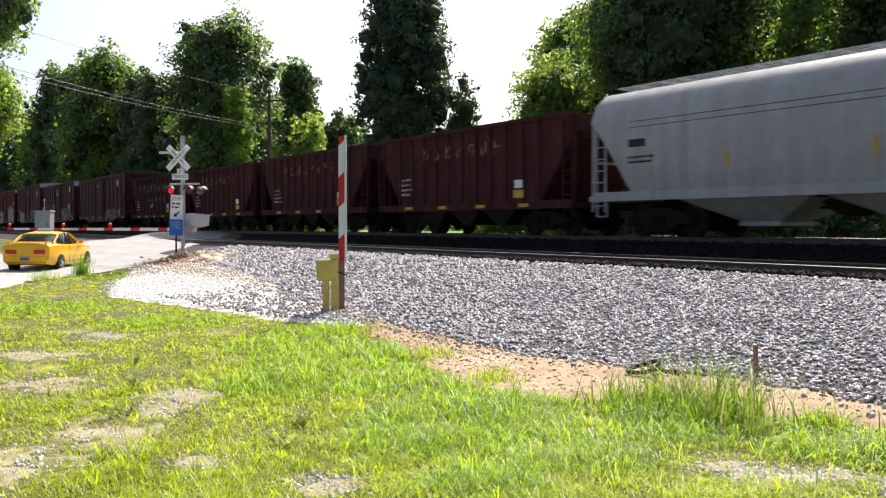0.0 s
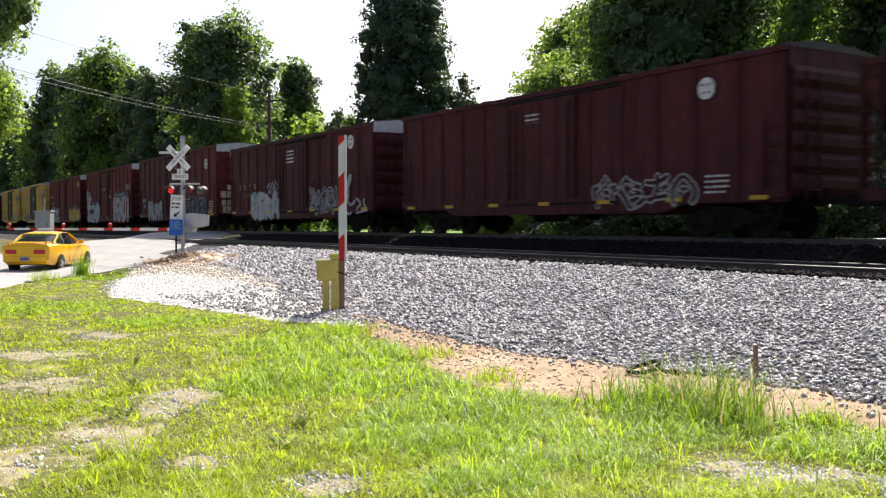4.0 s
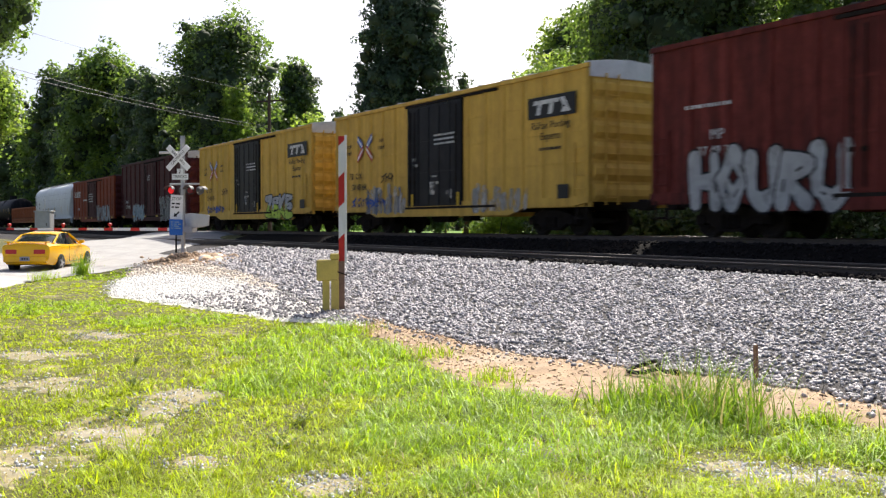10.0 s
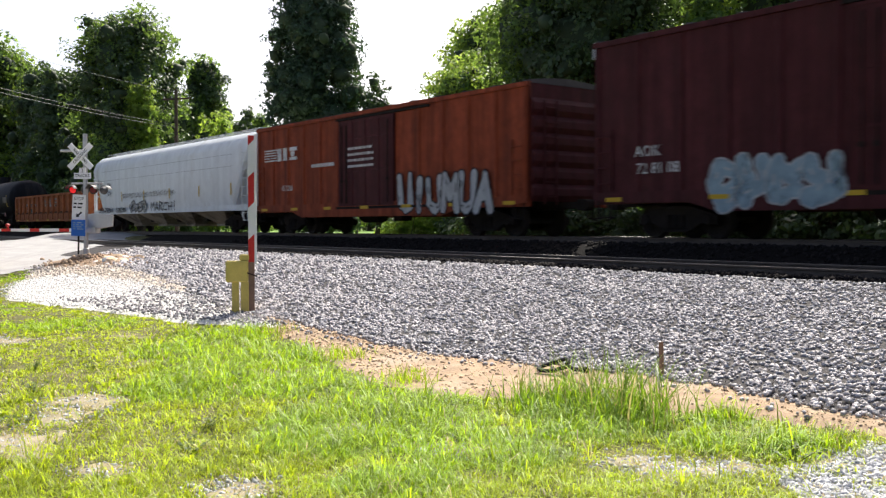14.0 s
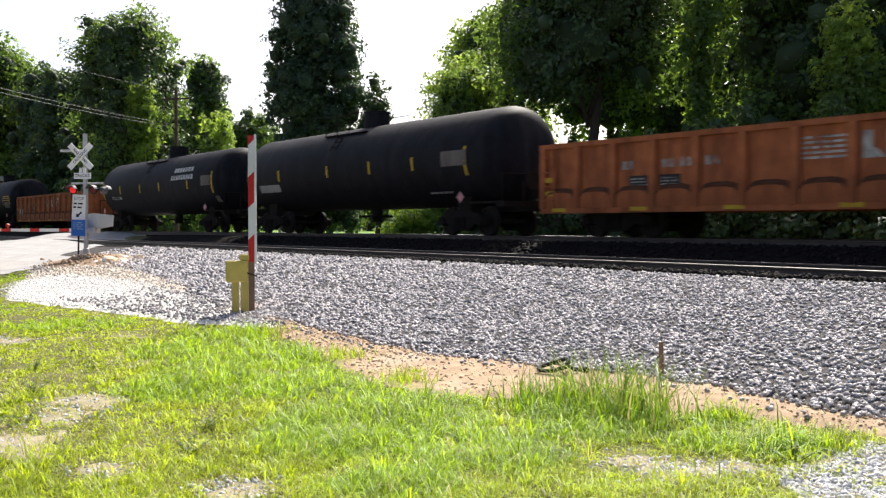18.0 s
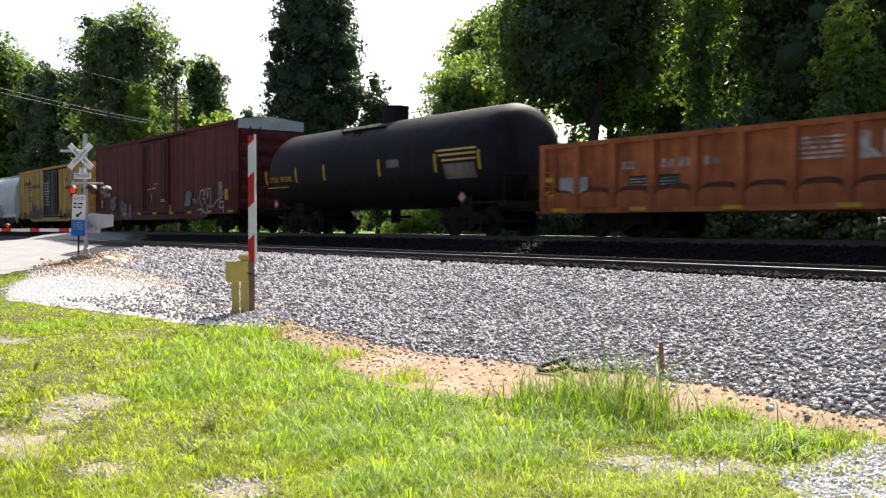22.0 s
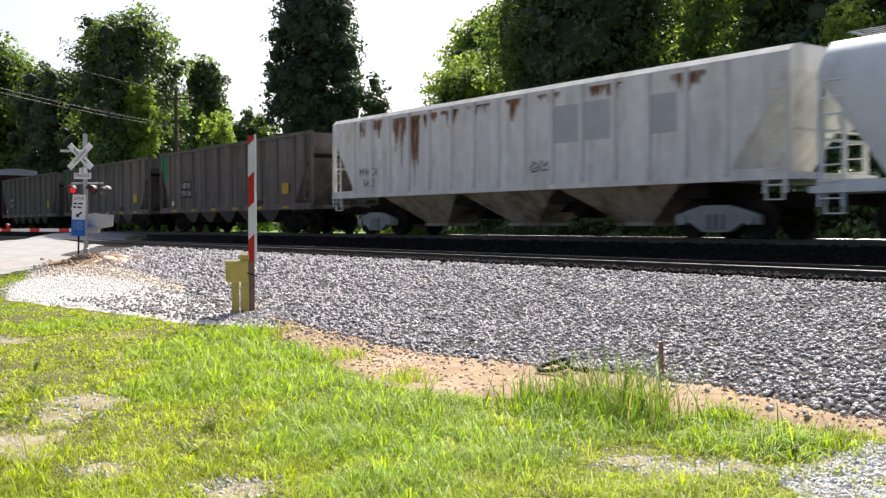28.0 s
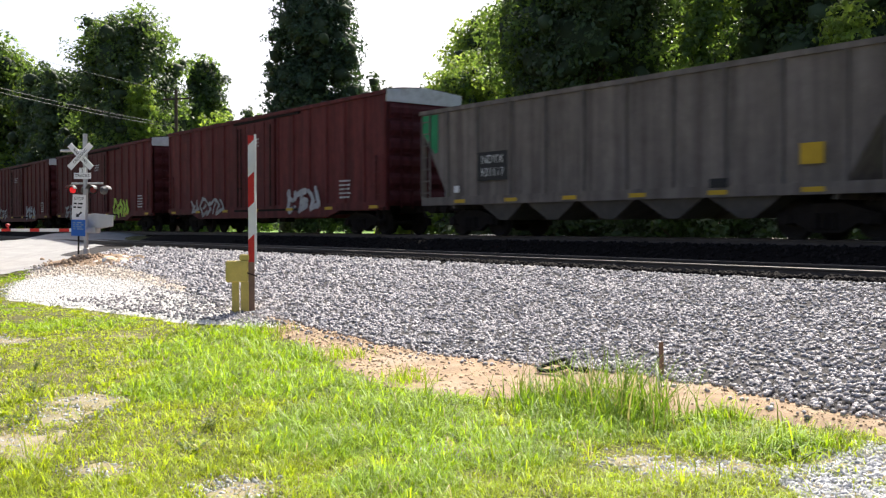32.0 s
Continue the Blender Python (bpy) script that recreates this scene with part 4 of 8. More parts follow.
def covered_hopper(front, rear, label, top=4.15, paint="white", ribbed=False, sill=1.05, hoppers=3, bulge=True, under="white", frames=None):
    car, L = put_car("covered_hopper_car", label, "hopper car", front, rear)
    h = L / 2
    shoulder = top - (0.55 if bulge else 0.18)
    if bulge:
        sec = [(-1.42, sill), (-1.53, sill + 0.4), (-1.55, sill + 1.3), (-1.52, shoulder - 0.25), (-1.38, shoulder + 0.1), (-1.0, top - 0.12), (-0.5, top - 0.02)]
    else:
        sec = [(-1.5, sill), (-1.5, shoulder), (-1.35, top - 0.04), (-0.6, top)]
    sec = sec + [(-y, z) for y, z in sec[::-1]]
    cut = 1.5
    rings = []
    for x, low in ((-h, shoulder - 0.35), (-h + 0.02, shoulder - 0.4), (-h + cut, sill), (h - cut, sill), (h - 0.02, shoulder - 0.4), (h, shoulder - 0.35)):
        rings.append([(x, y, max(z, low)) for y, z in sec])
    bm = bmesh.new()
    loft(bm, rings)
    part("body", bm, M[paint], car, smooth=True)
    if bulge:
        for z in (sill + 1.75, shoulder - 0.45):
            y = float(np.interp(z, (sill + 1.3, shoulder - 0.25), (1.55, 1.52)))
            for s in (-1, 1):
                bm = bmesh.new()
                box(bm, -h + cut, h - cut, s * (y - 0.004) - 0.008, s * (y - 0.004) + 0.008, z, z + 0.014)
                part("weld_seam", bm, M["steel" if paint == "pale_grey" else "pale_grey"], car)
    if ribbed:
        bm = bmesh.new()
        hh = shoulder - 0.02 - sill
        v = [bm.verts.new(c) for z in (0, hh) for c in ((-0.07, 0, z), (-0.05, -0.09, z), (0.05, -0.09, z), (0.07, 0, z))]
        for k in range(3):
            bm.faces.new((v[k], v[k + 1], v[k + 5], v[k + 4]))
        rib = mesh_of("side_post", bm, M[paint])
        for k in range(15):
            x = -h + cut + (L - 2 * cut) * k / 14
            same("side_post", rib, car, pose(x, -1.5, sill))
            same("side_post", rib, car, pose(x, 1.5, sill, 0, 0, 180))
    for s in (-1, 1):
        bm = bmesh.new()
        box(bm, -h, h, s * 1.47 - 0.05, s * 1.47 + 0.05, sill - 0.12, sill + 0.12)
        part("side_sill", bm, M[paint], car)
    # funnel bottoms
    span = L - 5.6
    for k in range(hoppers):
        x0 = -span / 2 + span * k / hoppers
        x1 = x0 + span / hoppers
        xm = (x0 + x1) / 2
        bm = bmesh.new()
        loft(bm, [[(x0, -1.36, sill - 0.05), (x1, -1.36, sill - 0.05), (x1, 1.36, sill - 0.05), (x0, 1.36, sill - 0.05)], [(xm - 0.5, -0.5, 0.36), (xm + 0.5, -0.5, 0.36), (xm + 0.5, 0.5, 0.36), (xm - 0.5, 0.5, 0.36)]])
        box(bm, xm - 0.6, xm + 0.6, -0.6, 0.6, 0.28, 0.38)
        part("chute", bm, M[under], car)
    bm = bmesh.new()
    for y in (-0.42, 0.42):
        for k in range(24):
            x = -h + 0.3 + (L - 0.6) * k / 23
            box(bm, x - 0.03, x + 0.03, y - 0.35, y + 0.35, top + 0.04, top + 0.06)
            box(bm, x - 0.02, x + 0.02, y - 0.02, y + 0.02, top - 0.05, top + 0.04)
    for y in (-0.77, -0.6, -0.42, -0.25, -0.07, 0.07, 0.25, 0.42, 0.6, 0.77):
        box(bm, -h + 0.2, h - 0.2, y - 0.02, y + 0.02, top + 0.06, top + 0.075)
    part("roof_walk", bm, M["galv"], car, "galvanised roof walkway")
    bm = bmesh.new()
    rod(bm, (0, 0, -0.04), (0, 0, 0.07), 0.26, seg=14)
    hatch = mesh_of("hatch", bm, M[paint])
    for k in range(10):
        same("hatch", hatch, car, pose(-h + 1.2 + (L - 2.4) * k / 9, 0, top))
    for s in (-1, 1):
        bm = bmesh.new()
        box(bm, min(s * (h - cut - 0.3), s * (h + 0.25)), max(s * (h - cut - 0.3), s * (h + 0.25)), -1.4, 1.4, sill - 0.12, sill + 0.02)
        e = part("end_platform", bm, M[paint], car)
        for y in (-1.42, 1.42):
            bm = bmesh.new()
            box(bm, s * (h - 0.05) - 0.04, s * (h - 0.05) + 0.04, y - 0.04, y + 0.04, sill - 0.1, shoulder - 0.2)
            part("corner_post", bm, M[paint], e)
        bm = bmesh.new()
        box(bm, s * (h - 0.05) - 0.03, s * (h - 0.05) + 0.03, -1.42, 1.42, sill + 0.9, sill + 0.96)
        part("cross_bar", bm, M[paint], e)
        bm = bmesh.new()
        rod(bm, (s * h, 0.55, sill + 1.2), (s * (h + 0.06), 0.55, sill + 1.2), 0.28, seg=14)
        part("brake_wheel", bm, M[paint], e)
        for side in (-1, 1):
            add_ladder(car, "ladder", shoulder - sill + 0.15, 0.5, 8, M[paint], pose(s * (h - 0.3), side * 1.5, sill - 0.4, 0, 0, 0 if side < 0 else 180))
    bm = bmesh.new()
    box(bm, -h + 0.3, h - 0.3, -0.16, 0.16, 0.66, 1.02)
    for k in range(hoppers + 1):
        x = -span / 2 + span * k / hoppers
        box(bm, x - 0.5, x + 0.5, -1.1, 1.1, 0.9, sill - 0.02)
        # dark wedge added between funnels in place of the shaded slope sheets
        prism(bm, [(x - 0.05, 0.5), (x + 0.05, 0.5), (x + 0.75, sill - 0.06), (x - 0.75, sill - 0.06)], -0.5, 0.5)
    part("centre_sill", bm, M["steel"], car)
    steps(car, L, sill - 0.1, M[paint], 1.45)
    running_gear(car, L, 2.1, frame_mesh_used=frames)
    return car, L


def gondola(front, rear, label):
    car, L = put_car("gondola_car", label, "gondola car", front, rear)
    h, top, sill = L / 2, 2.34, 0.6
    for s in (-1, 1):
        bm = bmesh.new()
        box(bm, -h, h, s * 1.42 - 0.03, s * 1.42 + 0.03, sill + 0.1, top)
        part("side_wall", bm, M["orange"], car)
        bm = bmesh.new()
        box(bm, -h - 0.03, h + 0.03, s * 1.46 - 0.08, s * 1.46 + 0.08, top - 0.08, top + 0.04)
        part("top_rail", bm, M["orange"], car)
        bm = bmesh.new()
        box(bm, -h, h, s * 1.46 - 0.06, s * 1.46 + 0.06, sill, sill + 0.13)
        part("side_sill", bm, M["orange"], car)
    bm = bmesh.new()
    hh = top - 0.08 - sill - 0.12
    v = [bm.verts.new(c) for z in (0, hh) for c in ((-0.11, 0, z), (-0.09, -0.13, z), (0.09, -0.13, z), (0.11, 0, z))]
    for k in range(3):
        bm.faces.new((v[k], v[k + 1], v[k + 5], v[k + 4]))
    rib = mesh_of("side_post", bm, M["orange"])
    for k in range(15):
        x = -h + 0.12 + (L - 0.24) * k / 14
        same("side_post", rib, car, pose(x, -1.45, sill + 0.12))
        same("side_post", rib, car, pose(x, 1.45, sill + 0.12, 0, 0, 180))
    bm = bmesh.new()
    arch = [(-0.50, -0.10), (-0.40, 0.0), (-0.2, 0.035), (0.2, 0.035), (0.40, 0.0), (0.50, -0.10)]
    loft(bm, [[(xx, 0, zz + 0.02), (xx, -0.10, zz - 0.03), (xx, -0.085, -0.42), (xx, 0, -0.43)] for xx, zz in arch])
    pressing = mesh_of("panel_pressing", bm, M["orange"])
    # strip over the pressing's top edge: its shadow painted in, with rust
    bm = bmesh.new()
    loft(bm, [[(xx, -0.02, zz + 0.055), (xx, -0.104, zz - 0.015), (xx, -0.106, zz - 0.06), (xx, -0.02, zz - 0.05)] for xx, zz in arch])
    rust_shade = mesh_of("rusty_edge", bm, M["rust_shade"])
    for k in range(14):
        same("panel_pressing", pressing, car, pose(-h + 0.12 + (L - 0.24) * (k + 0.5) / 14, -1.45, sill + 0.55))
        same("rusty_edge", rust_shade, car, pose(-h + 0.12 + (L - 0.24) * (k + 0.5) / 14, -1.45, sill + 0.55))
    for s in (-1, 1):
        bm = bmesh.new()
        box(bm, s * h - 0.05, s * h + 0.05, -1.45, 1.45, sill + 0.2, top + 0.03)
        e = part("end_wall", bm, M["orange"], car)
        for k in range(4):
            z = sill + 0.5 + k * 0.4
            bm = bmesh.new()
            box(bm, s * (h + 0.05) - 0.05, s * (h + 0.05) + 0.05, -1.4, 1.4, z - 0.06, z + 0.06)
            part("end_rib", bm, M["orange"], e)
        add_ladder(car, "ladder", top - sill - 0.3, 0.42, 4, M["orange"], pose(s * (h - 0.32), -1.54, sill + 0.15))
    bm = bmesh.new()
    box(bm, -h, h, -1.42, 1.42, sill + 0.3, sill + 0.42)
    box(bm, -h + 0.3, h - 0.3, -0.18, 0.18, 0.66, 0.98)
    part("floor", bm, M["steel"], car)
    steps(car, L, sill + 0.1, M["steel"], 1.46)
    running_gear(car, L)
    return car, L


def tank_car(front, rear, label, radius=1.47, low=0.86):
    car, L = put_car("tank_car", label, "tank car", front, rear)
    h, zc = L / 2, low + radius
    prof = [(-h, 0.02), (-h + 0.03, radius * 0.35), (-h + 0.12, radius * 0.62), (-h + 0.28, radius * 0.83), (-h + 0.5, radius * 0.95), (-h + 0.75, radius)]
    prof = prof + [(-0.35 * h, radius), (-0.349 * h, radius * 1.004), (0, radius * 1.004), (0.35 * h, radius * 1.004), (0.351 * h, radius)] + [(-x, r) for x, r in prof[::-1]]
    seg = 40
    bm = bmesh.new()
    loft(bm, [[(x, r * math.cos(k * math.tau / seg), zc + r * math.sin(k * math.tau / seg)) for k in range(seg)] for x, r in prof])
    part("tank", bm, M["tank_black"], car, "glossy black cylindrical tank", smooth=True)
    bm = bmesh.new()
    rod(bm, (0, 0, zc + radius - 0.12), (0, 0, zc + radius + 0.46), 0.46, seg=20)
    rod(bm, (0, 0, zc + radius + 0.46), (0, 0, zc + radius + 0.52), 0.49, seg=20)
    part("dome", bm, M["tank_black"], car, smooth=True)
    bm = bmesh.new()
    for k in range(5):
        rod(bm, (-0.9 + 0.12 * k, 0.1, zc + radius - 0.1), (-0.9 + 0.12 * k, 0.1, zc + radius + 0.14 + 0.05 * (k % 2)), 0.05, seg=8)
    part("valves", bm, M["tank_black"], car)
    for s in (-1, 1):
        bm = bmesh.new()
        zt = zc + radius
        box(bm, -2.1, 0.7, s * 0.72 - 0.22, s * 0.72 + 0.22, zt - 0.27, zt - 0.24)
        part("top_platform", bm, M["steel"], car, "narrow grating beside the dome")
        for x in (-2.0, -1.2, -0.4, 0.6):
            bm = bmesh.new()
            rod(bm, (x, s * 0.94, zt - 0.26), (x, s * 0.94, zt + 0.42), 0.016, seg=6)
            rod(bm, (x, s * 0.7, zt - 0.30), (x, s * 1.16, zt - 0.62), 0.02, seg=6)
            part("rail_post", bm, M["steel"], car)
        bm = bmesh.new()
        for z in (0.42, 0.12):
            rod(bm, (-2.0, s * 0.94, zt + z), (0.6, s * 0.94, zt + z), 0.016, seg=6)
        part("guard_rail", bm, M["steel"], car)
        bm = bmesh.new()
        for x in (-1.0, -0.62):
            rod(bm, (x, s * 0.96, zt - 0.25), (x, s * 1.36, zt - 0.85), 0.018, seg=6)
        for k in range(3):
            u = 0.2 + 0.3 * k
            rod(bm, (-1.0, s * (0.96 + 0.4 * u), zt - 0.25 - 0.6 * u), (-0.62, s * (0.96 + 0.4 * u), zt - 0.25 - 0.6 * u), 0.014, seg=6)
        part("top_step", bm, M["steel"], car)
    for s in (-1, 1):
        bm = bmesh.new()
        box(bm, min(s * (h - 3.2), s * (h + 0.35)), max(s * (h - 3.2), s * (h + 0.35)), -0.22, 0.22, 0.7, 1.0)
        box(bm, s * (h - 2.0) - 0.3, s * (h - 2.0) + 0.3, -0.95, 0.95, 0.7, 1.15)
        box(bm, s * (h + 0.22) - 0.16, s * (h + 0.22) + 0.16, -1.45, 1.45, 0.82, 0.98)
        for y in (-1.35, 1.35):
            rod(bm, (s * (h + 0.2), y, 0.98), (s * (h + 0.2), y, 1.75), 0.02, seg=6)
            rod(bm, (s * (h + 0.2), y, 0.95), (s * (h - 2.0), y * 0.9, 0.95), 0.04, seg=6)
        rod(bm, (s * (h + 0.2), -1.35, 1.75), (s * (h + 0.2), 1.35, 1.75), 0.02, seg=6)
        part("end_deck", bm, M["steel"], car)
        rodb = bmesh.new()
        for y in (-0.6, 0.0):
            rod(rodb, (s * (h + 0.25), y, 0.95), (s * (h + 0.25), y, 1.5), 0.03, seg=6)
        rod(rodb, (s * (h + 0.26), -0.3, 1.55), (s * (h + 0.32), -0.3, 1.55), 0.25, seg=14)
        part("brake_wheel", rodb, M["steel"], car)
    bm = bmesh.new()
    rod(bm, (0, 0, low + 0.1), (0, 0, low - 0.45), 0.18, seg=12)
    box(bm, -0.4, 0.4, -0.4, 0.4, low - 0.28, low - 0.2)
    part("outlet_valve", bm, M["steel"], car)
    running_gear(car, L, 2.0)

    def on_side(x0, x1, z0, z1, material, name="reflector", label=""):
        """A plate bent to the tank's side between two heights above the rail."""
        bmm = bmesh.new()
        rr = radius + 0.012
        ang = [math.asin(max(-0.99, min(0.99, (z0 + (z1 - z0) * k / 4 - zc) / rr))) for k in range(5)]
        loft(bmm, [[(x0, -math.cos(a) * rr, zc + math.sin(a) * rr), (x1, -math.cos(a) * rr, zc + math.sin(a) * rr), (x1, -math.cos(a) * (rr - 0.02), zc + math.sin(a) * (rr - 0.02)), (x0, -math.cos(a) * (rr - 0.02), zc + math.sin(a) * (rr - 0.02))] for a in ang])
        return part(name, bmm, material, car, label)

    def side_words(body, x, z, size, material):
        a = math.asin((z - zc) / (radius + 0.02))
        me = text_mesh(body, size, material)
        return same("lettering", me, car, pose(x, -math.cos(a) * (radius + 0.022), z, -math.degrees(a)))
    diamond = bmesh.new()
    prism(diamond, [(-0.17, 0.0), (0.0, -0.17), (0.17, 0.0), (0.0, 0.17)], -0.006, 0.0)
    plate_mesh = mesh_of("hazard_placard", diamond, M["hazard"])
    for x in (-h + 1.1, h - 1.5):
        same("hazard_placard", plate_mesh, car, pose(x, -1.5, 1.12))
    return car, L, on_side, side_words


def safety_strips(car, L, z, step=2.6, y=-1.575):
    bm = bmesh.new()
    box(bm, -0.25, 0.25, -0.004, 0, 0, 0.1)
    me = mesh_of("safety_stripe", bm, M["safety"])
    n = int(L / step)
    for k in range(n + 1):
        same("safety_stripe", me, car, pose(-L / 2 + 0.7 + (L - 1.4) * k / n, y, z))


def circle_logo(car, x, z, r, material, ring=None, y=-1.556):
    bm = bmesh.new()
    rod(bm, (x, y, z), (x, y - 0.004, z), r, seg=24)
    part("round_emblem", bm, material, car, "round white emblem")
    bm = bmesh.new()
    for a, b in ((-0.36, 0.36), (0.36, 0.36), (-0.36, -0.36), (0.36, -0.36)):
        box(bm, x + (a - 0.17) * r, x + (a + 0.17) * r, y - 0.008, y - 0.004, z + (b - 0.1) * r, z + (b + 0.1) * r)
    part("emblem_cross", bm, ring or M["maroon"], car)


# ---- the train, from its front to its rear ----
c, L = covered_hopper(-2.0, -20.2, "light grey covered hopper car with rounded sides", top=3.95, paint="pale_grey", under="pale_grey")
decal(c, "emblem", -7.62, -7.0, 2.3, 2.5, M["sign_black"], label="black painted emblem")
bars(c, -7.62, -6.7, 1.85, 2.1, 2, M["steel"], 3)
for x in (-4.4, -0.6, 3.2):
    decal(c, "reflector", x, x + 0.09, 1.65, 2.05, M["safety"])

hop = "sooty maroon open-top hopper car with ribbed sides"
for k, (a, b) in enumerate(((-20.9, -32.65), (-33.5, -45.06), (-45.9, -57.4), (-58.3, -71.12))):
    c, L = open_hopper(a, b, hop, top=3.42 if k < 3 else 3.5)
    for j in range(8):
        x = (-3.1 + j * 0.72 + (0.5 if k else 0)) if k < 3 else -3.66 + j * 0.95
        top, ink = (2.92, M["faded_letter"]) if k < 3 else (3.02, M["faded_gold"])
        decal(c, "faded_letter", x, x + 0.085, 2.52, top, ink, -1.567)
        decal(c, "faded_letter", x + 0.215, x + 0.3, 2.52, top, ink, -1.567)
        z = (2.68, top - 0.08, 2.52, 2.74)[j % 4]
        decal(c, "faded_letter", x + 0.085, x + 0.215, z, z + 0.08, ink, -1.567)
    if k == 3:
        for j in range(5):
            words(c, "05069"[j], -1.48 + j * 0.94, 1.95, 0.44, M["faded_white"], -1.567)
        decal(c, "patch", -0.82, -0.24, 1.45, 1.72, M["faded_white"], -1.567)
    bars(c, -L / 2 + 1.9, -L / 2 + 2.7, 1.3, 2.0, 4, M["faded_white"], k, y=-1.568)
    decal(c, "placard", 3.0, 3.5, 1.12, 1.36, M["safety"], -1.567, "yellow square placard")
    decal(c, "placard", 3.05, 3.45, 1.42, 1.66, M["sign_white"], -1.567)
    safety_strips(c, L - 3.4, 0.84, 2.2, -1.556)

red_label = "weathered maroon box car with graffiti along its side"
c, L = box_car(-72.83, -89.79, "dull maroon box car with a round emblem", eave=4.15, paint="dark_maroon", ends="dark_maroon", door=(-1.9, 1.4), cap=None)
circle_logo(c, 6.2, 3.5, 0.26, M["chalk"])
bars(c, -0.9, -0.2, 3.2, 3.6, 3, M["chalk"], 5)
graffiti(c, 2.2, 6.0, 0.8, 1.6, 4, M["hopper_brown"], M["pale_steel"], 4, 0.08)
safety_strips(c, L, 0.86)
bars(c, 6.2, 6.9, 1.0, 1.5, 4, M["chalk"], 6)

c, L = box_car(-92.12, -108.58, red_label, eave=4.24, paint="dark_maroon", ends="dark_maroon", door=(-1.3, 1.9))
graffiti(c, -4.95, -1.35, 0.74, 1.75, 4, M["spray_white"], M["coal_grey"], 11, 0.27, word="UERA", cloud=M["spray_pale"], label="white sprayed graffiti letters")
graffiti(c, -2.9, -1.4, 1.75, 2.4, 3, M["spray_white"], None, 12, 0.07)
graffiti(c, 2.2, 5.1, 0.75, 2.0, 5, M["spray_black"], M["spray_white"], 13, 0.1, cloud=M["hopper_brown"])
graffiti(c, 5.6, 7.9, 0.75, 1.4, 2, M["spray_white"], None, 14, 0.09)
graffiti(c, 5.5, 6.4, 1.45, 2.35, 1, M["spray_white"], None, 15, 0.22, word="Y")
for k in range(4):
    x = -6.8 + k * 0.72
    decal(c, "faded_letter", x, x + 0.24, 2.08, 2.34, M["faded_gold"])
words(c, "7 14 39 9", -5.7, 1.78, 0.3, M["faded_gold"])
bars(c, -0.3, 0.5, 3.1, 3.75, 4, M["chalk"], 21, -1.6)
circle_logo(c, 6.3, 3.65, 0.28, M["chalk"])
safety_strips(c, L, 0.9)
bm = bmesh.new()
for k in range(5):
    z = 0.98 + k * 0.42
    box(bm, 8.45, 8.52 + 0.006 * (k % 2), (-1.2, -1.25, -1.3, -0.95, 0.05)[k], (1.2, 1.42, 1.4, 1.42, 1.42)[k], z, z + (0.30 if k % 2 else 0.37))
c8_patch = bm

c, L = box_car(-110.93, -127.75, red_label, eave=4.72, paint="maroon", ends="maroon", door=(-1.6, 1.55))
part("end_graffiti", c8_patch, M["cream_patch"], c, "cream overpainted patch on the end")
graffiti(c, -5.75, -2.2, 0.76, 1.75, 4, M["spray_white"], M["coal_grey"], 21, 0.25, word="MUMI", label="white sprayed graffiti letters")
graffiti(c, 1.9, 6.6, 0.78, 1.95, 6, M["spray_black"], M["spray_pale"], 22, 0.22, cloud=M["dusty_rose"], label="dark sprayed graffiti letters with pale edges")
graffiti(c, -0.5, 1.0, 1.2, 1.8, 2, M["spray_white"], None, 23, 0.06)
circle_logo(c, 6.65, 3.78, 0.30, M["chalk"])
bars(c, 0.6, 1.25, 3.75, 4.15, 3, M["chalk"], 24, -1.6)
words(c, "AOK", -6.9, 1.95, 0.34, M["chalk"])
words(c, "728", -6.9, 1.55, 0.30, M["chalk"])
bars(c, 7.2, 7.9, 1.0, 1.7, 5, M["chalk"], 25)
safety_strips(c, L, 0.86)
decal(c, "placard", 7.0, 7.5, 0.95, 1.15, M["safety"])

c, L = box_car(-129.95, -145.63, "faded red box car covered in bold graffiti", eave=4.68, paint="red", ends="dark_maroon", door=(-2.4, 0.6))
graffiti(c, -7.3, -2.6, 0.76, 2.0, 4, M["spray_white"], M["spray_black"], 31, 0.27, word="SENO", cloud=M["spray_pale"], label="white and black sprayed graffiti letters")
graffiti(c, -7.6, -6.1, 2.05, 3.1, 2, M["spray_white"], M["spray_black"], 32, 0.3, rim=0.015, word="IO")
decal(c, "dark_block", -6.4, -4.7, 1.25, 1.62, M["spray_black"], -1.5935)
graffiti(c, 2.3, 7.3, 0.78, 2.35, 5, M["spray_white"], M["spray_red"], 33, 0.27, word="HEMUI", rim=0.075, label="large white and red sprayed graffiti letters")
graffiti(c, 2.6, 6.8, 2.2, 2.7, 4, M["slate_spray"], M["spray_white"], 34, 0.3, y=-1.5615, rim=0.02)
graffiti(c, 6.2, 7.6, 2.9, 3.3, 3, M["spray_white"], None, 35, 0.1)
words(c, "MP", -5.75, 2.45, 0.36, M["chalk"])
words(c, "48 40", -5.1, 2.1, 0.34, M["chalk"])
decal(c, "patch", 0.9, 1.25, 2.4, 2.65, M["chalk"])
decal(c, "patch", -0.9, -0.55, 3.1, 3.2, M["chalk"], -1.6)
safety_strips(c, L, 0.86, 3.4)

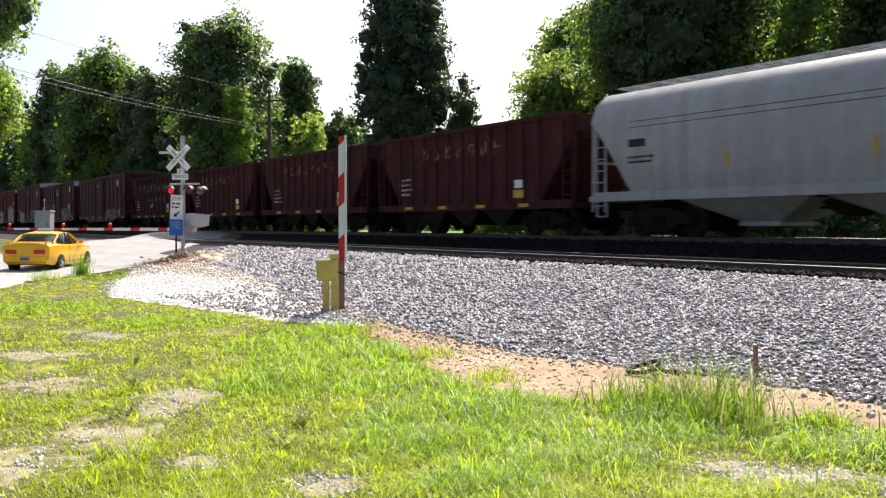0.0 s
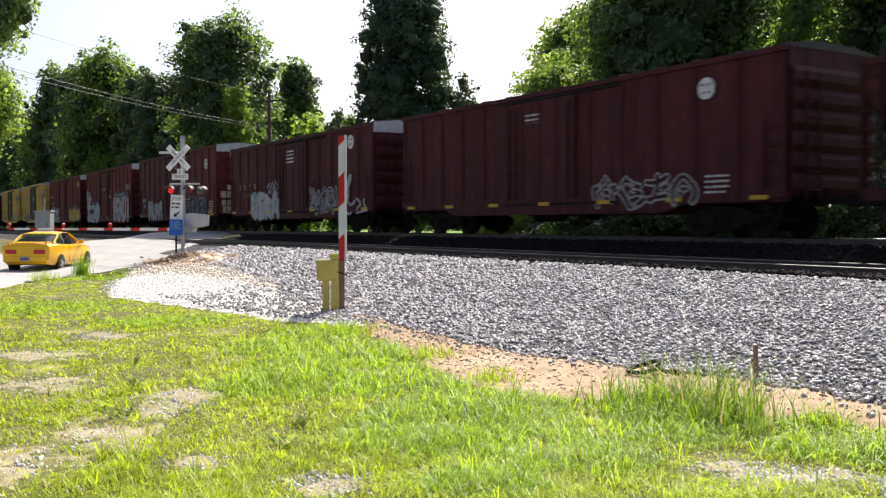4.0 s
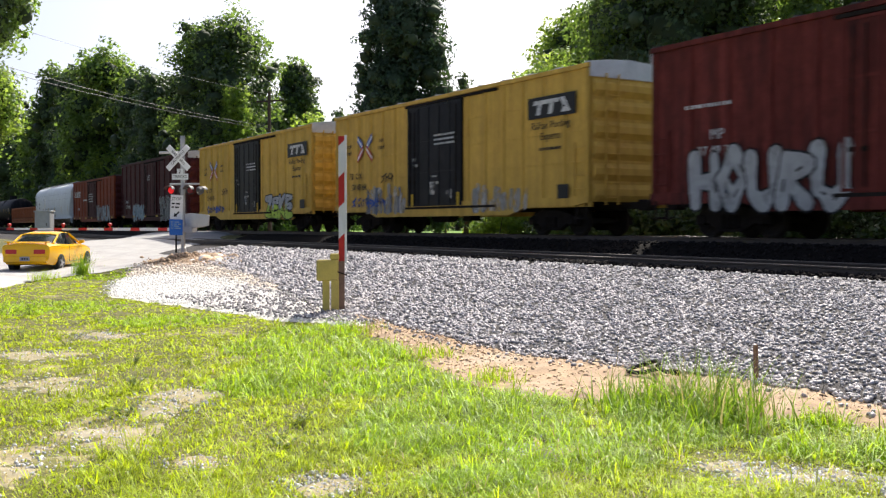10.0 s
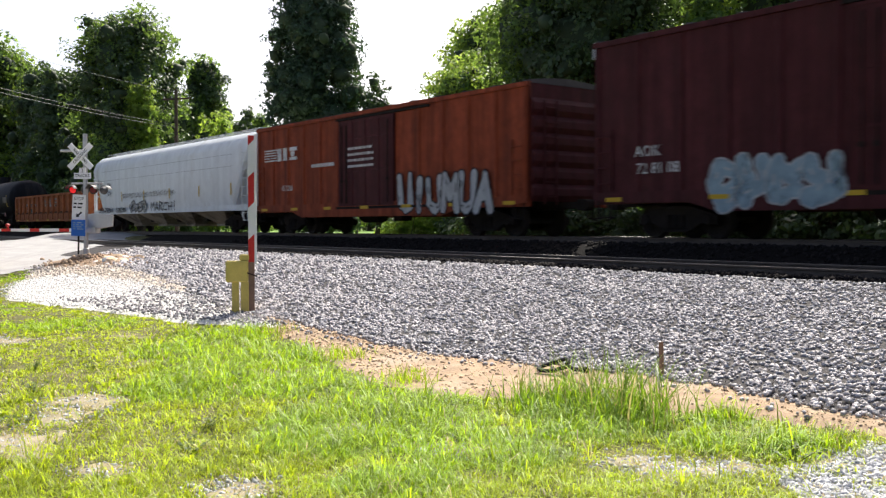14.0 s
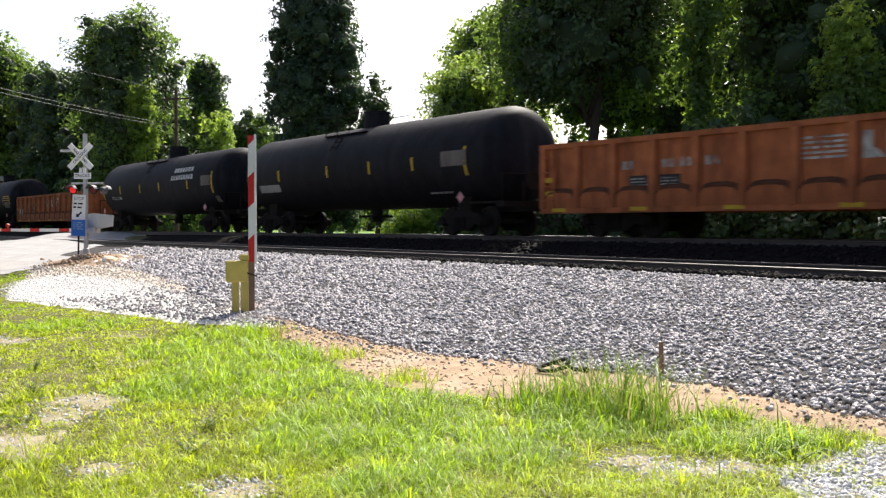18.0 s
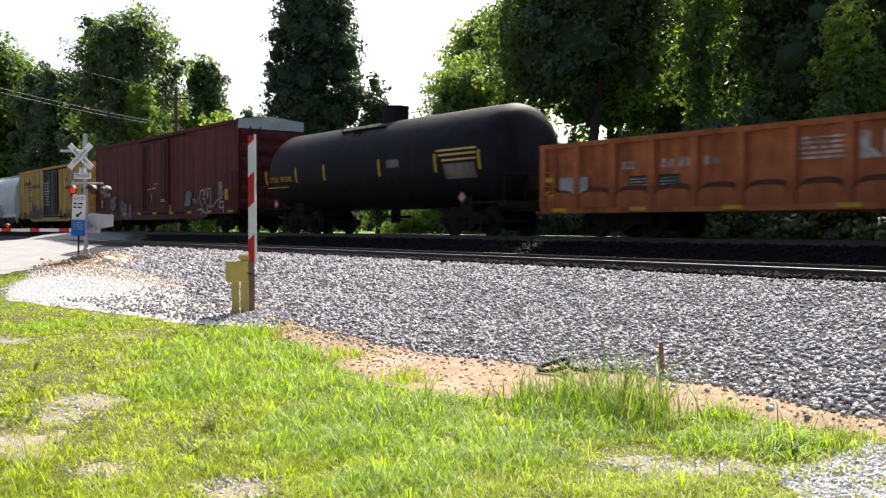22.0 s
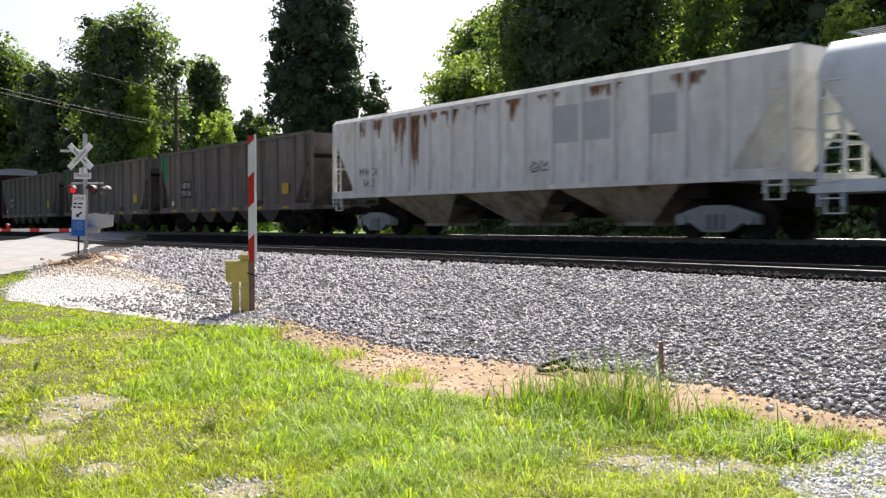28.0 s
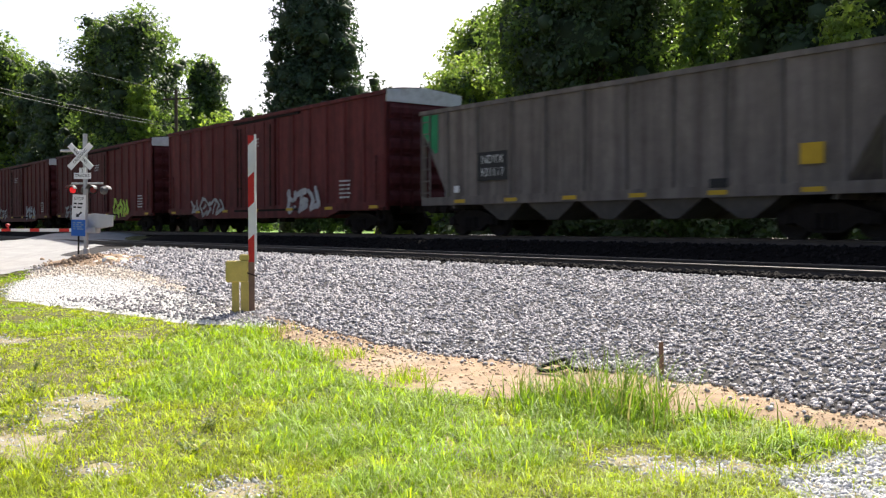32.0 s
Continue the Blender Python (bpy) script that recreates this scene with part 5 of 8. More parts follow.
c, L = box_car(-148.35, -163.94, "faded red box car with white and gold graffiti", eave=4.68, paint="red", ends="dark_maroon", door=(-2.3, 1.0))
graffiti(c, -6.4, -2.1, 0.78, 1.95, 5, M["spray_white"], M["spray_black"], 41, 0.24, word="HOURU", label="white sprayed graffiti letters")
graffiti(c, 2.8, 7.5, 0.78, 1.7, 7, M["spray_gold"], M["spray_red"], 42, 0.30, cloud=M["spray_gold"], rim=0.02, label="gold sprayed graffiti letters")
graffiti(c, 3.2, 7.3, 1.72, 2.0, 4, M["slate_spray"], None, 43, 0.35, y=-1.5615)
words(c, "MP", -5.6, 2.40, 0.34, M["chalk"])
words(c, "37 49 33", -5.65, 2.02, 0.32, M["chalk"])
bars(c, -6.6, -5.2, 3.0, 3.2, 1, M["chalk"], 44)
decal(c, "patch", 6.7, 7.4, 3.7, 4.15, M["old_yellow"])


def pool_car(front, rear, number, spray, edge, second, gx0, gx1, seed, word=""):
    c, L = box_car(front, rear, "bright yellow ribbed box car with black door and graffiti", eave=4.7, paint="yellow", ends="yellow", door=(-1.9, 1.7), door_paint="black", seams=True, roof="galv", posts=17, door_posts=4)
    for s, m in ((1, "logo_blue"), (-1, "logo_red")):
        for k, mm in ((-1, m), (0, "sign_white"), (1, m)):
            bm = bmesh.new()
            for a, b in (((-0.62, 0.42 * s), (-0.12, 0)), ((0.62, 0.42 * s), (0.12, 0))):
                off = 0.10 * k
                d = 0.05
                v = [bm.verts.new((-5.35 + p[0], -1.560 - 0.0006 * (k + 2), 3.30 + p[1] + off + e)) for p, e in ((a, -d), (b, -d), (b, d), (a, d))]
                bm.faces.new(v)
            part("emblem_stripe", bm, M[mm], c)
    words(c, "next\nload", -6.75, 3.32, 0.27, M["sign_black"])
    words(c, "any\nroad", -3.95, 3.40, 0.27, M["sign_black"])
    words(c, "FB  OX", -6.15, 2.22, 0.36, M["sign_black"])
    words(c, number, -5.85, 1.78, 0.36, M["sign_black"])
    decal(c, "emblem_panel", 5.35, 7.55, 3.40, 4.02, M["sign_black"], label="black panel with slanted white bars")
    decal(c, "emblem_bar", 5.60, 6.80, 3.80, 3.92, M["chalk"], -1.563)
    for x in (5.74, 6.30, 6.92):
        decal(c, "emblem_bar", x, x + 0.2, 3.50, 3.80, M["chalk"], -1.563, slant=0.09)
    decal(c, "emblem_bar", 7.12, 7.34, 3.50, 3.92, M["chalk"], -1.566, slant=-0.28)
    words(c, "Railcar Pooling", 6.4, 3.18, 0.30, M["sign_black"])
    words(c, "Experts", 6.4, 2.86, 0.30, M["sign_black"])
    bars(c, 5.9, 6.9, 2.4, 2.6, 1, M["sign_black"], seed)
    bars(c, 0.0, 1.3, 3.0, 3.45, 3, M["chalk"], seed + 1, -1.60)
    for a, b, z, h in ((-1.5, -1.3, 2.55, 0.12), (-1.45, -1.15, 2.35, 0.1), (-0.25, 0.15, 1.95, 0.06), (-0.3, 0.0, 1.35, 0.45), (0.1, 0.3, 1.7, 0.1), (0.75, 0.95, 1.35, 0.12), (1.05, 1.15, 1.2, 0.3)):
        decal(c, "pale_mark", a, b, z, z + h, M["faded_white"], -1.60)
    decal(c, "placard", 6.75, 7.25, 1.05, 1.45, M["sign_black"])
    decal(c, "placard", 6.8, 7.2, 1.1, 1.2, M["sign_white"], -1.562)
    if word:
        graffiti(c, gx0, gx1, 0.74, 1.70, 4, spray, edge, seed + 3, 0.21, label="sprayed graffiti letters", second=second, word=word)
    else:
        smear(c, gx0, gx1, 0.74, 1.8, 16, [spray, edge, second], seed + 3)
        smear(c, 2.4, 5.2, 0.74, 1.5, 14, [spray, second], seed + 4)
    graffiti(c, -6.5, -3.6, 1.0, 1.35, 6, M["spray_blue"], None, seed + 4, 0.16)
    graffiti(c, -4.0, -3.0, 1.9, 2.3, 2, M["spray_black"], None, seed + 5, 0.08)
    for x in (-1.6, 1.45):
        decal(c, "safety_stripe", x, x + 0.14, 0.95, 1.4, M["safety"], -1.60)
    return c


pool_car(-166.33, -182.52, "50 48 68", M["overpaint_grey"], M["slate_spray"], M["faded_white"], -5.2, -2.1, 60)
pool_car(-184.95, -200.96, "50 48 02", M["spray_white"], M["spray_black"], M["spray_green"], 2.55, 5.95, 70, "ZEKE")

c, L = box_car(-203.23, -219.9, "dark maroon box car with a round emblem and graffiti", eave=4.7, paint="dark_maroon", ends="dark_maroon", door=(-1.6, 1.35), cap="galv")
circle_logo(c, 7.35, 4.05, 0.31, M["chalk"])
words(c, "AOK", -6.6, 2.0, 0.36, M["chalk"])
words(c, "72 81 08", -6.3, 1.6, 0.36, M["chalk"])
graffiti(c, -4.85, -1.75, 0.78, 1.75, 4, M["spray_pale"], M["spray_white"], 81, 0.24, rim=0.04, label="pale blue sprayed graffiti letters")
graffiti(c, 2.2, 6.2, 0.78, 2.0, 6, M["silver_spray"], M["spray_white"], 82, 0.27, word="YAIRYA", label="grey-white sprayed graffiti letters")
bars(c, -0.75, -0.05, 3.3, 3.7, 3, M["chalk"], 83, -1.6)
bars(c, 6.9, 7.6, 1.3, 1.9, 5, M["chalk"], 84)
safety_strips(c, L, 0.86, 3.0)

c, L = box_car(-222.34, -238.5, "orange-red box car with plum door and graffiti", eave=4.1, paint="brick_red", ends="dark_maroon", door=(-1.65, 1.75), door_paint="dark_maroon", cap=None)
for k in range(5):
    decal(c, "emblem_bar", -7.35, -6.3, 2.78 + k * 0.10, 2.83 + k * 0.10, M["chalk"])
decal(c, "emblem_block", -6.25, -5.95, 2.76, 3.24, M["chalk"], slant=0.0)
decal(c, "emblem_block", -5.8, -5.5, 2.76, 3.24, M["chalk"])
decal(c, "emblem_block", -5.3, -4.7, 2.76, 2.88, M["chalk"])
decal(c, "emblem_block", -5.3, -4.7, 3.10, 3.24, M["chalk"])
decal(c, "emblem_block", -5.2, -4.9, 2.9, 3.08, M["chalk"])
words(c, "451286", -5.5, 1.7, 0.3, M["chalk"])
bars(c, -3.6, -2.0, 2.3, 2.6, 1, M["chalk"], 90)
graffiti(c, 2.0, 6.7, 0.76, 1.85, 6, M["spray_white"], M["spray_black"], 91, 0.19, word="UIUMUA", label="white sprayed graffiti letters")
bars(c, -1.0, 0.6, 2.2, 3.0, 4, M["chalk"], 92, -1.6)
safety_strips(c, L, 0.86, 2.4)

c, L = covered_hopper(-239.4, -259.8, "white covered hopper car with rounded sides and black graffiti", top=4.3, paint="white", under="funnel_tan", hoppers=4)
words(c, "TEIX", -7.35, 2.5, 0.36, M["sign_black"])
words(c, "5774", -7.35, 2.05, 0.36, M["sign_black"])
graffiti(c, -0.9, 2.6, 1.05, 1.5, 6, M["spray_black"], None, 101, 0.09, label="black sprayed lettering", word="MARCHI")
graffiti(c, -4.0, -1.5, 1.02, 1.6, 2, M["pale_grey"], M["spray_black"], 102, 0.14)
graffiti(c, -9.1, -6.6, 1.03, 1.3, 8, M["spray_black"], None, 103, 0.12)
graffiti(c, -6.2, -4.6, 1.03, 1.3, 6, M["spray_black"], None, 104, 0.12)
graffiti(c, -9.4, -8.6, 2.2, 3.0, 2, M["spray_black"], None, 105, 0.07)
graffiti(c, -5.2, 2.4, 1.75, 2.05, 15, M["pale_steel"], None, 106, 0.1)
for x in (-9.1, -5.3, -1.9, 1.6, 5.2, 8.6):
    decal(c, "reflector", x, x + 0.1, 1.6, 2.1, M["safety"], -1.575)


def gondola_marks(c, L, seed):
    step = (L - 0.24) / 14
    post = [-L / 2 + 0.12 + step * k for k in range(15)]
    for k in range(5):
        decal(c, "emblem_bar", post[6] + 0.12, post[7] - 0.1, 1.60 + k * 0.10, 1.65 + k * 0.10, M["faded_white"], -1.452)
    decal(c, "emblem_block", post[7] + 0.16, post[7] + 0.36, 1.56, 2.08, M["faded_white"], -1.452)
    decal(c, "emblem_block", post[7] + 0.36, post[7] + 0.62, 1.56, 1.75, M["faded_white"], -1.454, slant=-0.2)
    decal(c, "emblem_block", post[7] + 0.66, post[7] + 0.84, 1.56, 2.08, M["faded_white"], -1.452)
    for z in (1.56, 1.76, 1.96):
        decal(c, "emblem_block", post[8] + 0.13, post[8] + 0.62, z, z + 0.12, M["faded_white"], -1.452)
    for k, x in enumerate((post[2], post[3], post[3] + 0.5, post[4])):
        decal(c, "faded_letter", x + 0.22, x + 0.36, 1.62, 1.82, M["faded_white"], -1.452)
        decal(c, "faded_letter", x + 0.44, x + 0.58, 1.62, 1.82, M["faded_white"], -1.452)
    for x in (post[2] + 0.45, post[3] + 0.14):
        p = decal(c, "panel", x, x + 0.62, 1.16, 1.46, M["sign_black"], -1.452, "black data panel")
        bars(p, x + 0.06, x + 0.56, 1.2, 1.42, 3, M["faded_white"], seed + 3, -1.457)
    p = decal(c, "panel", post[11] + 0.3, post[11] + 0.86, 1.5, 1.86, M["sign_black"], -1.452, "black data panel")
    bars(p, post[11] + 0.35, post[11] + 0.8, 1.54, 1.82, 3, M["orange"], seed, -1.457)
    safety_strips(c, L, 0.64, 2.5, -1.53)
    for z in (1.05, 1.4):
        decal(c, "safety_stripe", L / 2 - 0.8, L / 2 - 0.3, z, z + 0.12, M["safety"], -1.545)
        decal(c, "safety_stripe", -L / 2 + 0.1, -L / 2 + 0.5, z, z + 0.12, M["safety"], -1.545)


c, L = gondola(-261.06, -278.44, "rust-orange gondola car with a pale emblem")
gondola_marks(c, L, 1)

c, L, plate, lettering = tank_car(-280.4, -296.9, "black tank car with yellow reflectors")
for x in (-7.4, -4.78, -1.06, 1.73, 4.24, 6.9):
    plate(x - 0.05, x + 0.05, 2.0 if abs(x) < 6 else 1.75, 2.42 if abs(x) < 6 else 2.6, M["safety"])
plate(-6.55, -4.85, 1.6, 1.88, M["pale_steel"], "name_board", "white board with dark marks")
plate(5.75, 6.95, 2.05, 2.5, M["coal_grey"], "data_panel", "grey data panel")
bars(c, 5.2, 6.4, 1.2, 1.35, 1, M["coal_grey"], 5, -1.42)

c, L, plate, lettering = tank_car(-298.95, -315.66, "black tank car with slanted white lettering blocks and yellow reflectors")
for x in (-7.54, -4.73, -1.65, 1.06, 4.67, 7.46):
    plate(x - 0.05, x + 0.05, 2.0 if abs(x) < 6 else 1.75, 2.42 if abs(x) < 6 else 2.7, M["safety"])
for k in range(7):
    plate(2.95 + k * 0.335, 3.15 + k * 0.335, 2.82, 3.02, M["chalk"], "letter_block")
for k in range(9):
    plate(2.72 + k * 0.30, 2.90 + k * 0.30, 2.46, 2.67, M["chalk"], "letter_block")
lettering("CTCX  731845", -5.4, 1.78, 0.26, M["chalk"])
plate(6.27, 7.3, 2.1, 2.55, M["coal_grey"], "data_panel", "grey data panel")
plate(7.5, 7.9, 1.35, 1.6, M["coal_grey"], "data_panel")

c, L = gondola(-317.36, -334.61, "rust-orange gondola car with a pale emblem and patches")
gondola_marks(c, L, 7)
decal(c, "patch", -7.9, -6.9, 1.0, 1.5, M["pale_steel"], -1.54)

c, L, plate, lettering = tank_car(-336.5, -350.82, "black tank car with yellow lettering and data panels", radius=1.52, low=0.84)
lettering("UTLX  902046", -5.7, 2.05, 0.30, M["safety"])
for x in (-6.95, -4.5, -2.4, 1.2, 4.3, 6.4):
    plate(x, x + 0.09, 1.9, 2.45, M["safety"])
for z in (2.5, 2.36, 2.2):
    plate(4.4 + (2.5 - z), 6.3, z, z + 0.06, M["old_yellow"], "data_line")
plate(4.75, 6.2, 1.68, 2.12, M["coal_grey"], "data_panel", "dim data panel")
plate(1.7, 2.4, 2.15, 2.4, M["coal_grey"], "data_panel", "dim data panel")
bars(c, -6.6, -4.9, 1.7, 1.8, 1, M["safety"], 3, -1.58)

c, L = box_car(-353.1, -372.31, "long dark red box car with white graffiti outlines", eave=4.7, paint="maroon", ends="maroon", door=(-1.75, 1.85), posts=17, rib_depth=0.014)
words(c, "NS", -7.75, 2.45, 0.34, M["chalk"])
words(c, "472 198", -7.45, 1.98, 0.34, M["chalk"])
fingers = [(5.75, 0.8), (5.85, 1.2), (5.6, 1.5), (5.75, 1.85), (6.05, 1.9), (6.15, 1.6), (6.2, 1.85), (6.4, 1.95), (6.5, 1.5), (6.55, 1.9), (6.8, 1.95), (6.85, 1.4), (6.7, 1.1)]
tail = [(6.7, 1.1), (7.1, 1.15), (7.5, 1.4), (7.8, 1.45), (8.1, 1.2), (8.2, 0.85)]
tag_lines(c, [fingers, tail, [(5.4, 1.0), (5.9, 1.05), (6.3, 0.8)], [(6.5, 1.2), (6.55, 0.8)], [(6.2, 1.5), (6.25, 1.25)], [(5.95, 1.5), (6.15, 1.5)]], 0.028, M["spray_white"], label="white outlined spray drawing")
graffiti(c, 3.95, 4.6, 1.3, 1.85, 2, M["silver_spray"], M["spray_white"], 112, 0.3, rim=0.02)
tag_lines(c, [[(4.8, 1.5), (5.0, 1.52), (4.85, 1.38), (5.0, 1.3)], [(5.1, 1.4), (5.25, 1.4)], [(5.35, 1.5), (5.35, 1.3)]], 0.018, M["spray_white"])
graffiti(c, -6.75, -6.0, 1.15, 1.8, 2, M["silver_spray"], M["spray_white"], 113, 0.22, rim=0.02)
smear(c, -5.3, -3.6, 0.75, 1.6, 6, [M["dusty_grey"], M["silver_spray"]], 116)
bars(c, 7.7, 8.15, 1.45, 2.2, 9, M["chalk"], 114)
decal(c, "data_box", 7.75, 8.2, 1.05, 1.35, M["chalk"])
decal(c, "data_box", 7.8, 8.15, 1.1, 1.3, M["maroon"], -1.5665)
for x in (8.32, 8.52):
    decal(c, "safety_stripe", x, x + 0.15, 1.4, 1.85, M["safety"])
decal(c, "safety_stripe", -8.35, -8.15, 1.3, 1.75, M["safety"])
decal(c, "safety_stripe", 1.95, 2.08, 0.95, 1.3, M["safety"])
bars(c, 0.9, 1.5, 1.45, 1.6, 2, M["chalk"], 115, -1.6)
tag_lines(c, [[(-0.9, 2.1), (0.3, 2.16)], [(0.0, 2.35), (0.55, 2.36)], [(-0.4, 2.0), (-0.35, 1.5)]], 0.014, M["chalk"], -1.6)
safety_strips(c, L, 0.86, 2.3)

c, L = box_car(-373.8, -390.11, "weathered yellow box car with black door and grimy graffiti", eave=4.1, paint="old_yellow", ends="old_yellow", door=(-1.45, 1.9), door_paint="black", cap=None, roof="rust", posts=13)
for k in range(4):
    decal(c, "letter_block", -6.6 + k * 0.55, -6.3 + k * 0.55, 3.1, 3.35, M["sign_black"])
    if k:
        decal(c, "letter_block", -5.0 + k * 0.7, -4.6 + k * 0.7, 2.85, 3.1, M["sign_black"])
for a in ((-6.5, -4.6, 2.95, 3.0), (-6.5, -6.42, 2.6, 2.95), (-4.68, -4.6, 2.75, 2.95), (-5.8, -4.6, 2.72, 2.77), (-6.5, -5.8, 2.58, 2.63)):
    decal(c, "emblem_line", *a, M["sign_black"])
for s, m in ((1, "logo_blue"), (-1, "sign_white")):
    bm = bmesh.new()
    v = [bm.verts.new((4.95 + p[0], -1.559 - 0.002 * s, 3.18 + p[1])) for p in ((-0.34, -0.26 * s - 0.07), (0.34, 0.26 * s - 0.07), (0.34, 0.26 * s + 0.07), (-0.34, -0.26 * s + 0.07))]
    bm.faces.new(v)
    part("emblem_stripe", bm, M[m], c)
bars(c, 3.6, 4.3, 3.05, 3.3, 2, M["sign_black"], 120)
bars(c, 5.7, 6.4, 3.05, 3.3, 2, M["sign_black"], 121)
bars(c, -5.6, -4.2, 1.9, 2.35, 2, M["coal_grey"], 122)
smear(c, -5.6, -1.6, 0.76, 1.95, 22, [M["grime_smear"], M["dusty_grey"], M["slate_spray"]], 123)
for x0, x1, top in ((-7.9, -5.8, 1.3), (2.0, 7.9, 1.35)):
    smear(c, x0, x1, 0.72, top, int((x1 - x0) * 7), [M["grime_smear"], M["rust"]], int(x1 * 10), -1.5615)
tag_lines(c, [[(4.5, 2.1), (4.9, 2.25), (5.2, 2.1), (5.5, 2.25)], [(4.8, 2.4), (4.9, 2.05), (4.6, 1.9)], [(5.2, 2.35), (5.15, 1.95), (5.4, 1.9)], [(4.6, 2.25), (5.4, 2.05)]], 0.035, M["spray_red"])
decal(c, "placard", 5.65, 6.15, 1.38, 1.66, M["sign_white"])
bars(c, -1.2, 0.0, 1.6, 3.2, 9, M["chalk"], 125, -1.6)

c, L = covered_hopper(-390.9, -410.37, "white covered hopper car with blue stripes and graffiti", top=4.05, paint="white", under="funnel_tan", hoppers=4)
words(c, "SHPX", -6.9, 2.4, 0.36, M["sign_black"])
words(c, "43445", -6.8, 1.98, 0.36, M["sign_black"])
graffiti(c, -6.1, -0.6, 1.05, 1.9, 5, M["spray_pale"], M["spray_black"], 131, 0.2, label="blue-grey and black sprayed graffiti")
graffiti(c, -0.4, 5.2, 1.05, 1.6, 7, M["pale_steel"], M["spray_pale"], 132, 0.25)
decal(c, "blue_stripe", -2.2, 2.4, 2.95, 3.12, M["stripe_blue"], -1.562)
decal(c, "blue_stripe", 0.3, 4.2, 3.12, 3.5, M["stripe_blue"], -1.562, slant=0.5)
decal(c, "blue_stripe", -2.0, 5.0, 1.75, 1.9, M["stripe_blue"], -1.562)

c, L = covered_hopper(-411.0, -429.08, "white ribbed covered hopper car streaked with rust", top=4.0, paint="rusty_white", ribbed=True, bulge=False, sill=1.35, under="funnel_tan", frames=PALE_FRAME)
words(c, "MWCX", -6.6, 2.05, 0.36, M["coal_grey"])
words(c, "5443", -6.6, 1.68, 0.36, M["coal_grey"])
rng = random.Random(145)
for x0, x1, z0, z1 in ((-5.25, -4.45, 2.1, 3.7), (-4.45, -3.75, 1.45, 3.7), (-3.6, -2.9, 3.0, 3.7), (-2.7, -1.8, 3.1, 3.7), (-7.3, -6.9, 2.4, 3.75), (-6.4, -5.9, 2.7, 3.75), (3.4, 4.5, 3.25, 3.72), (0.3, 0.9, 3.0, 3.72), (-1.4, -0.4, 3.3, 3.72), (1.6, 2.4, 3.3, 3.72), (6.0, 6.9, 3.1, 3.7)):
    bm = bmesh.new()
    n = int((x1 - x0) / 0.05)
    for k in range(n):
        a = x0 + (x1 - x0) * (k + rng.uniform(0, 0.6)) / n
        w, low = rng.uniform(0.03, 0.10), z1 - (z1 - z0) * rng.uniform(0.15, 1.0) * math.sin(math.pi * (k + 0.5) / n) ** 0.5
        y = -1.5036 - 0.00012 * k
        bm.faces.new([bm.verts.new((px, y, pz)) for px, pz in ((a, z1), (a - w * 0.4, (z1 + low) / 2), (a + w * 0.3, low), (a + w * 0.7, low), (a + w * 1.2, (z1 + low) / 2), (a + w, z1))])
    part("rust_streak", bm, M["rust"], c, "orange-brown rust runs")
decal(c, "patch", 2.1, 3.1, 2.4, 3.35, M["patch_grey"], -1.506)
decal(c, "patch", 3.25, 4.3, 2.4, 3.35, M["patch_grey"], -1.506)
decal(c, "patch", 5.3, 6.2, 2.4, 3.3, M["patch_grey"], -1.506)
graffiti(c, 1.3, 2.1, 1.7, 2.0, 2, M["spray_black"], None, 141, 0.06)

for k, (a, b) in enumerate(((-430.56, -445.8), (-447.29, -462.44), (-463.96, -479.27))):
    c, L = open_hopper(a, b, "grey-brown open-top coal hopper car with sawtooth chutes", top=3.70, paint="coal_grey", posts=10, sill=0.9, deep=True, green=True, pale=False)
    decal(c, "mark_panel", -4.8, -3.5, 1.55, 2.35, M["sign_black"], -1.57, "black panel with pale marks")
    words(c, "NDYX", -4.15, 2.13, 0.34, M["chalk"], -1.576)
    words(c, ("931124", "93107", "931117")[k], -4.15, 1.77, 0.34, M["chalk"], -1.576)
    decal(c, "placard", 5.38, 5.9, 1.5, 1.92, M["safety"], -1.57, "yellow square")
    decal(c, "placard", 3.2, 3.65, 1.1, 1.3, M["sign_black"], -1.57)
    decal(c, "placard", -5.9, -5.65, 1.25, 1.45, M["sign_white"], -1.57)
    safety_strips(c, L - 2.6, 0.95, 2.3, -1.556)

for k, (a, b) in enumerate(((-481.18, -500.12), (-502.4, -519.61), (-521.42, -538.5), (-540.8, -557.5), (-559.8, -576.5))):
    c, L = box_car(a, b, "dark red box car with pale graffiti low on its side", eave=4.65, paint="maroon", ends="dark_maroon", door=(-1.8, 1.7), posts=16)
    graffiti(c, -6.6, -3.0, 0.8, 1.6, 4, M["pale_steel"], None, 150 + k, 0.1)
    graffiti(c, 2.6, 5.2, 0.8, 1.7, 3, (M["spray_white"], M["spray_green"])[k % 2], None, 160 + k, 0.14)
    bars(c, 6.6, 7.3, 1.2, 1.9, 5, M["chalk"], 170 + k)
    bars(c, -0.4, 0.4, 3.4, 3.8, 3, M["chalk"], 180 + k, -1.6)
    safety_strips(c, L, 0.86, 3.0)


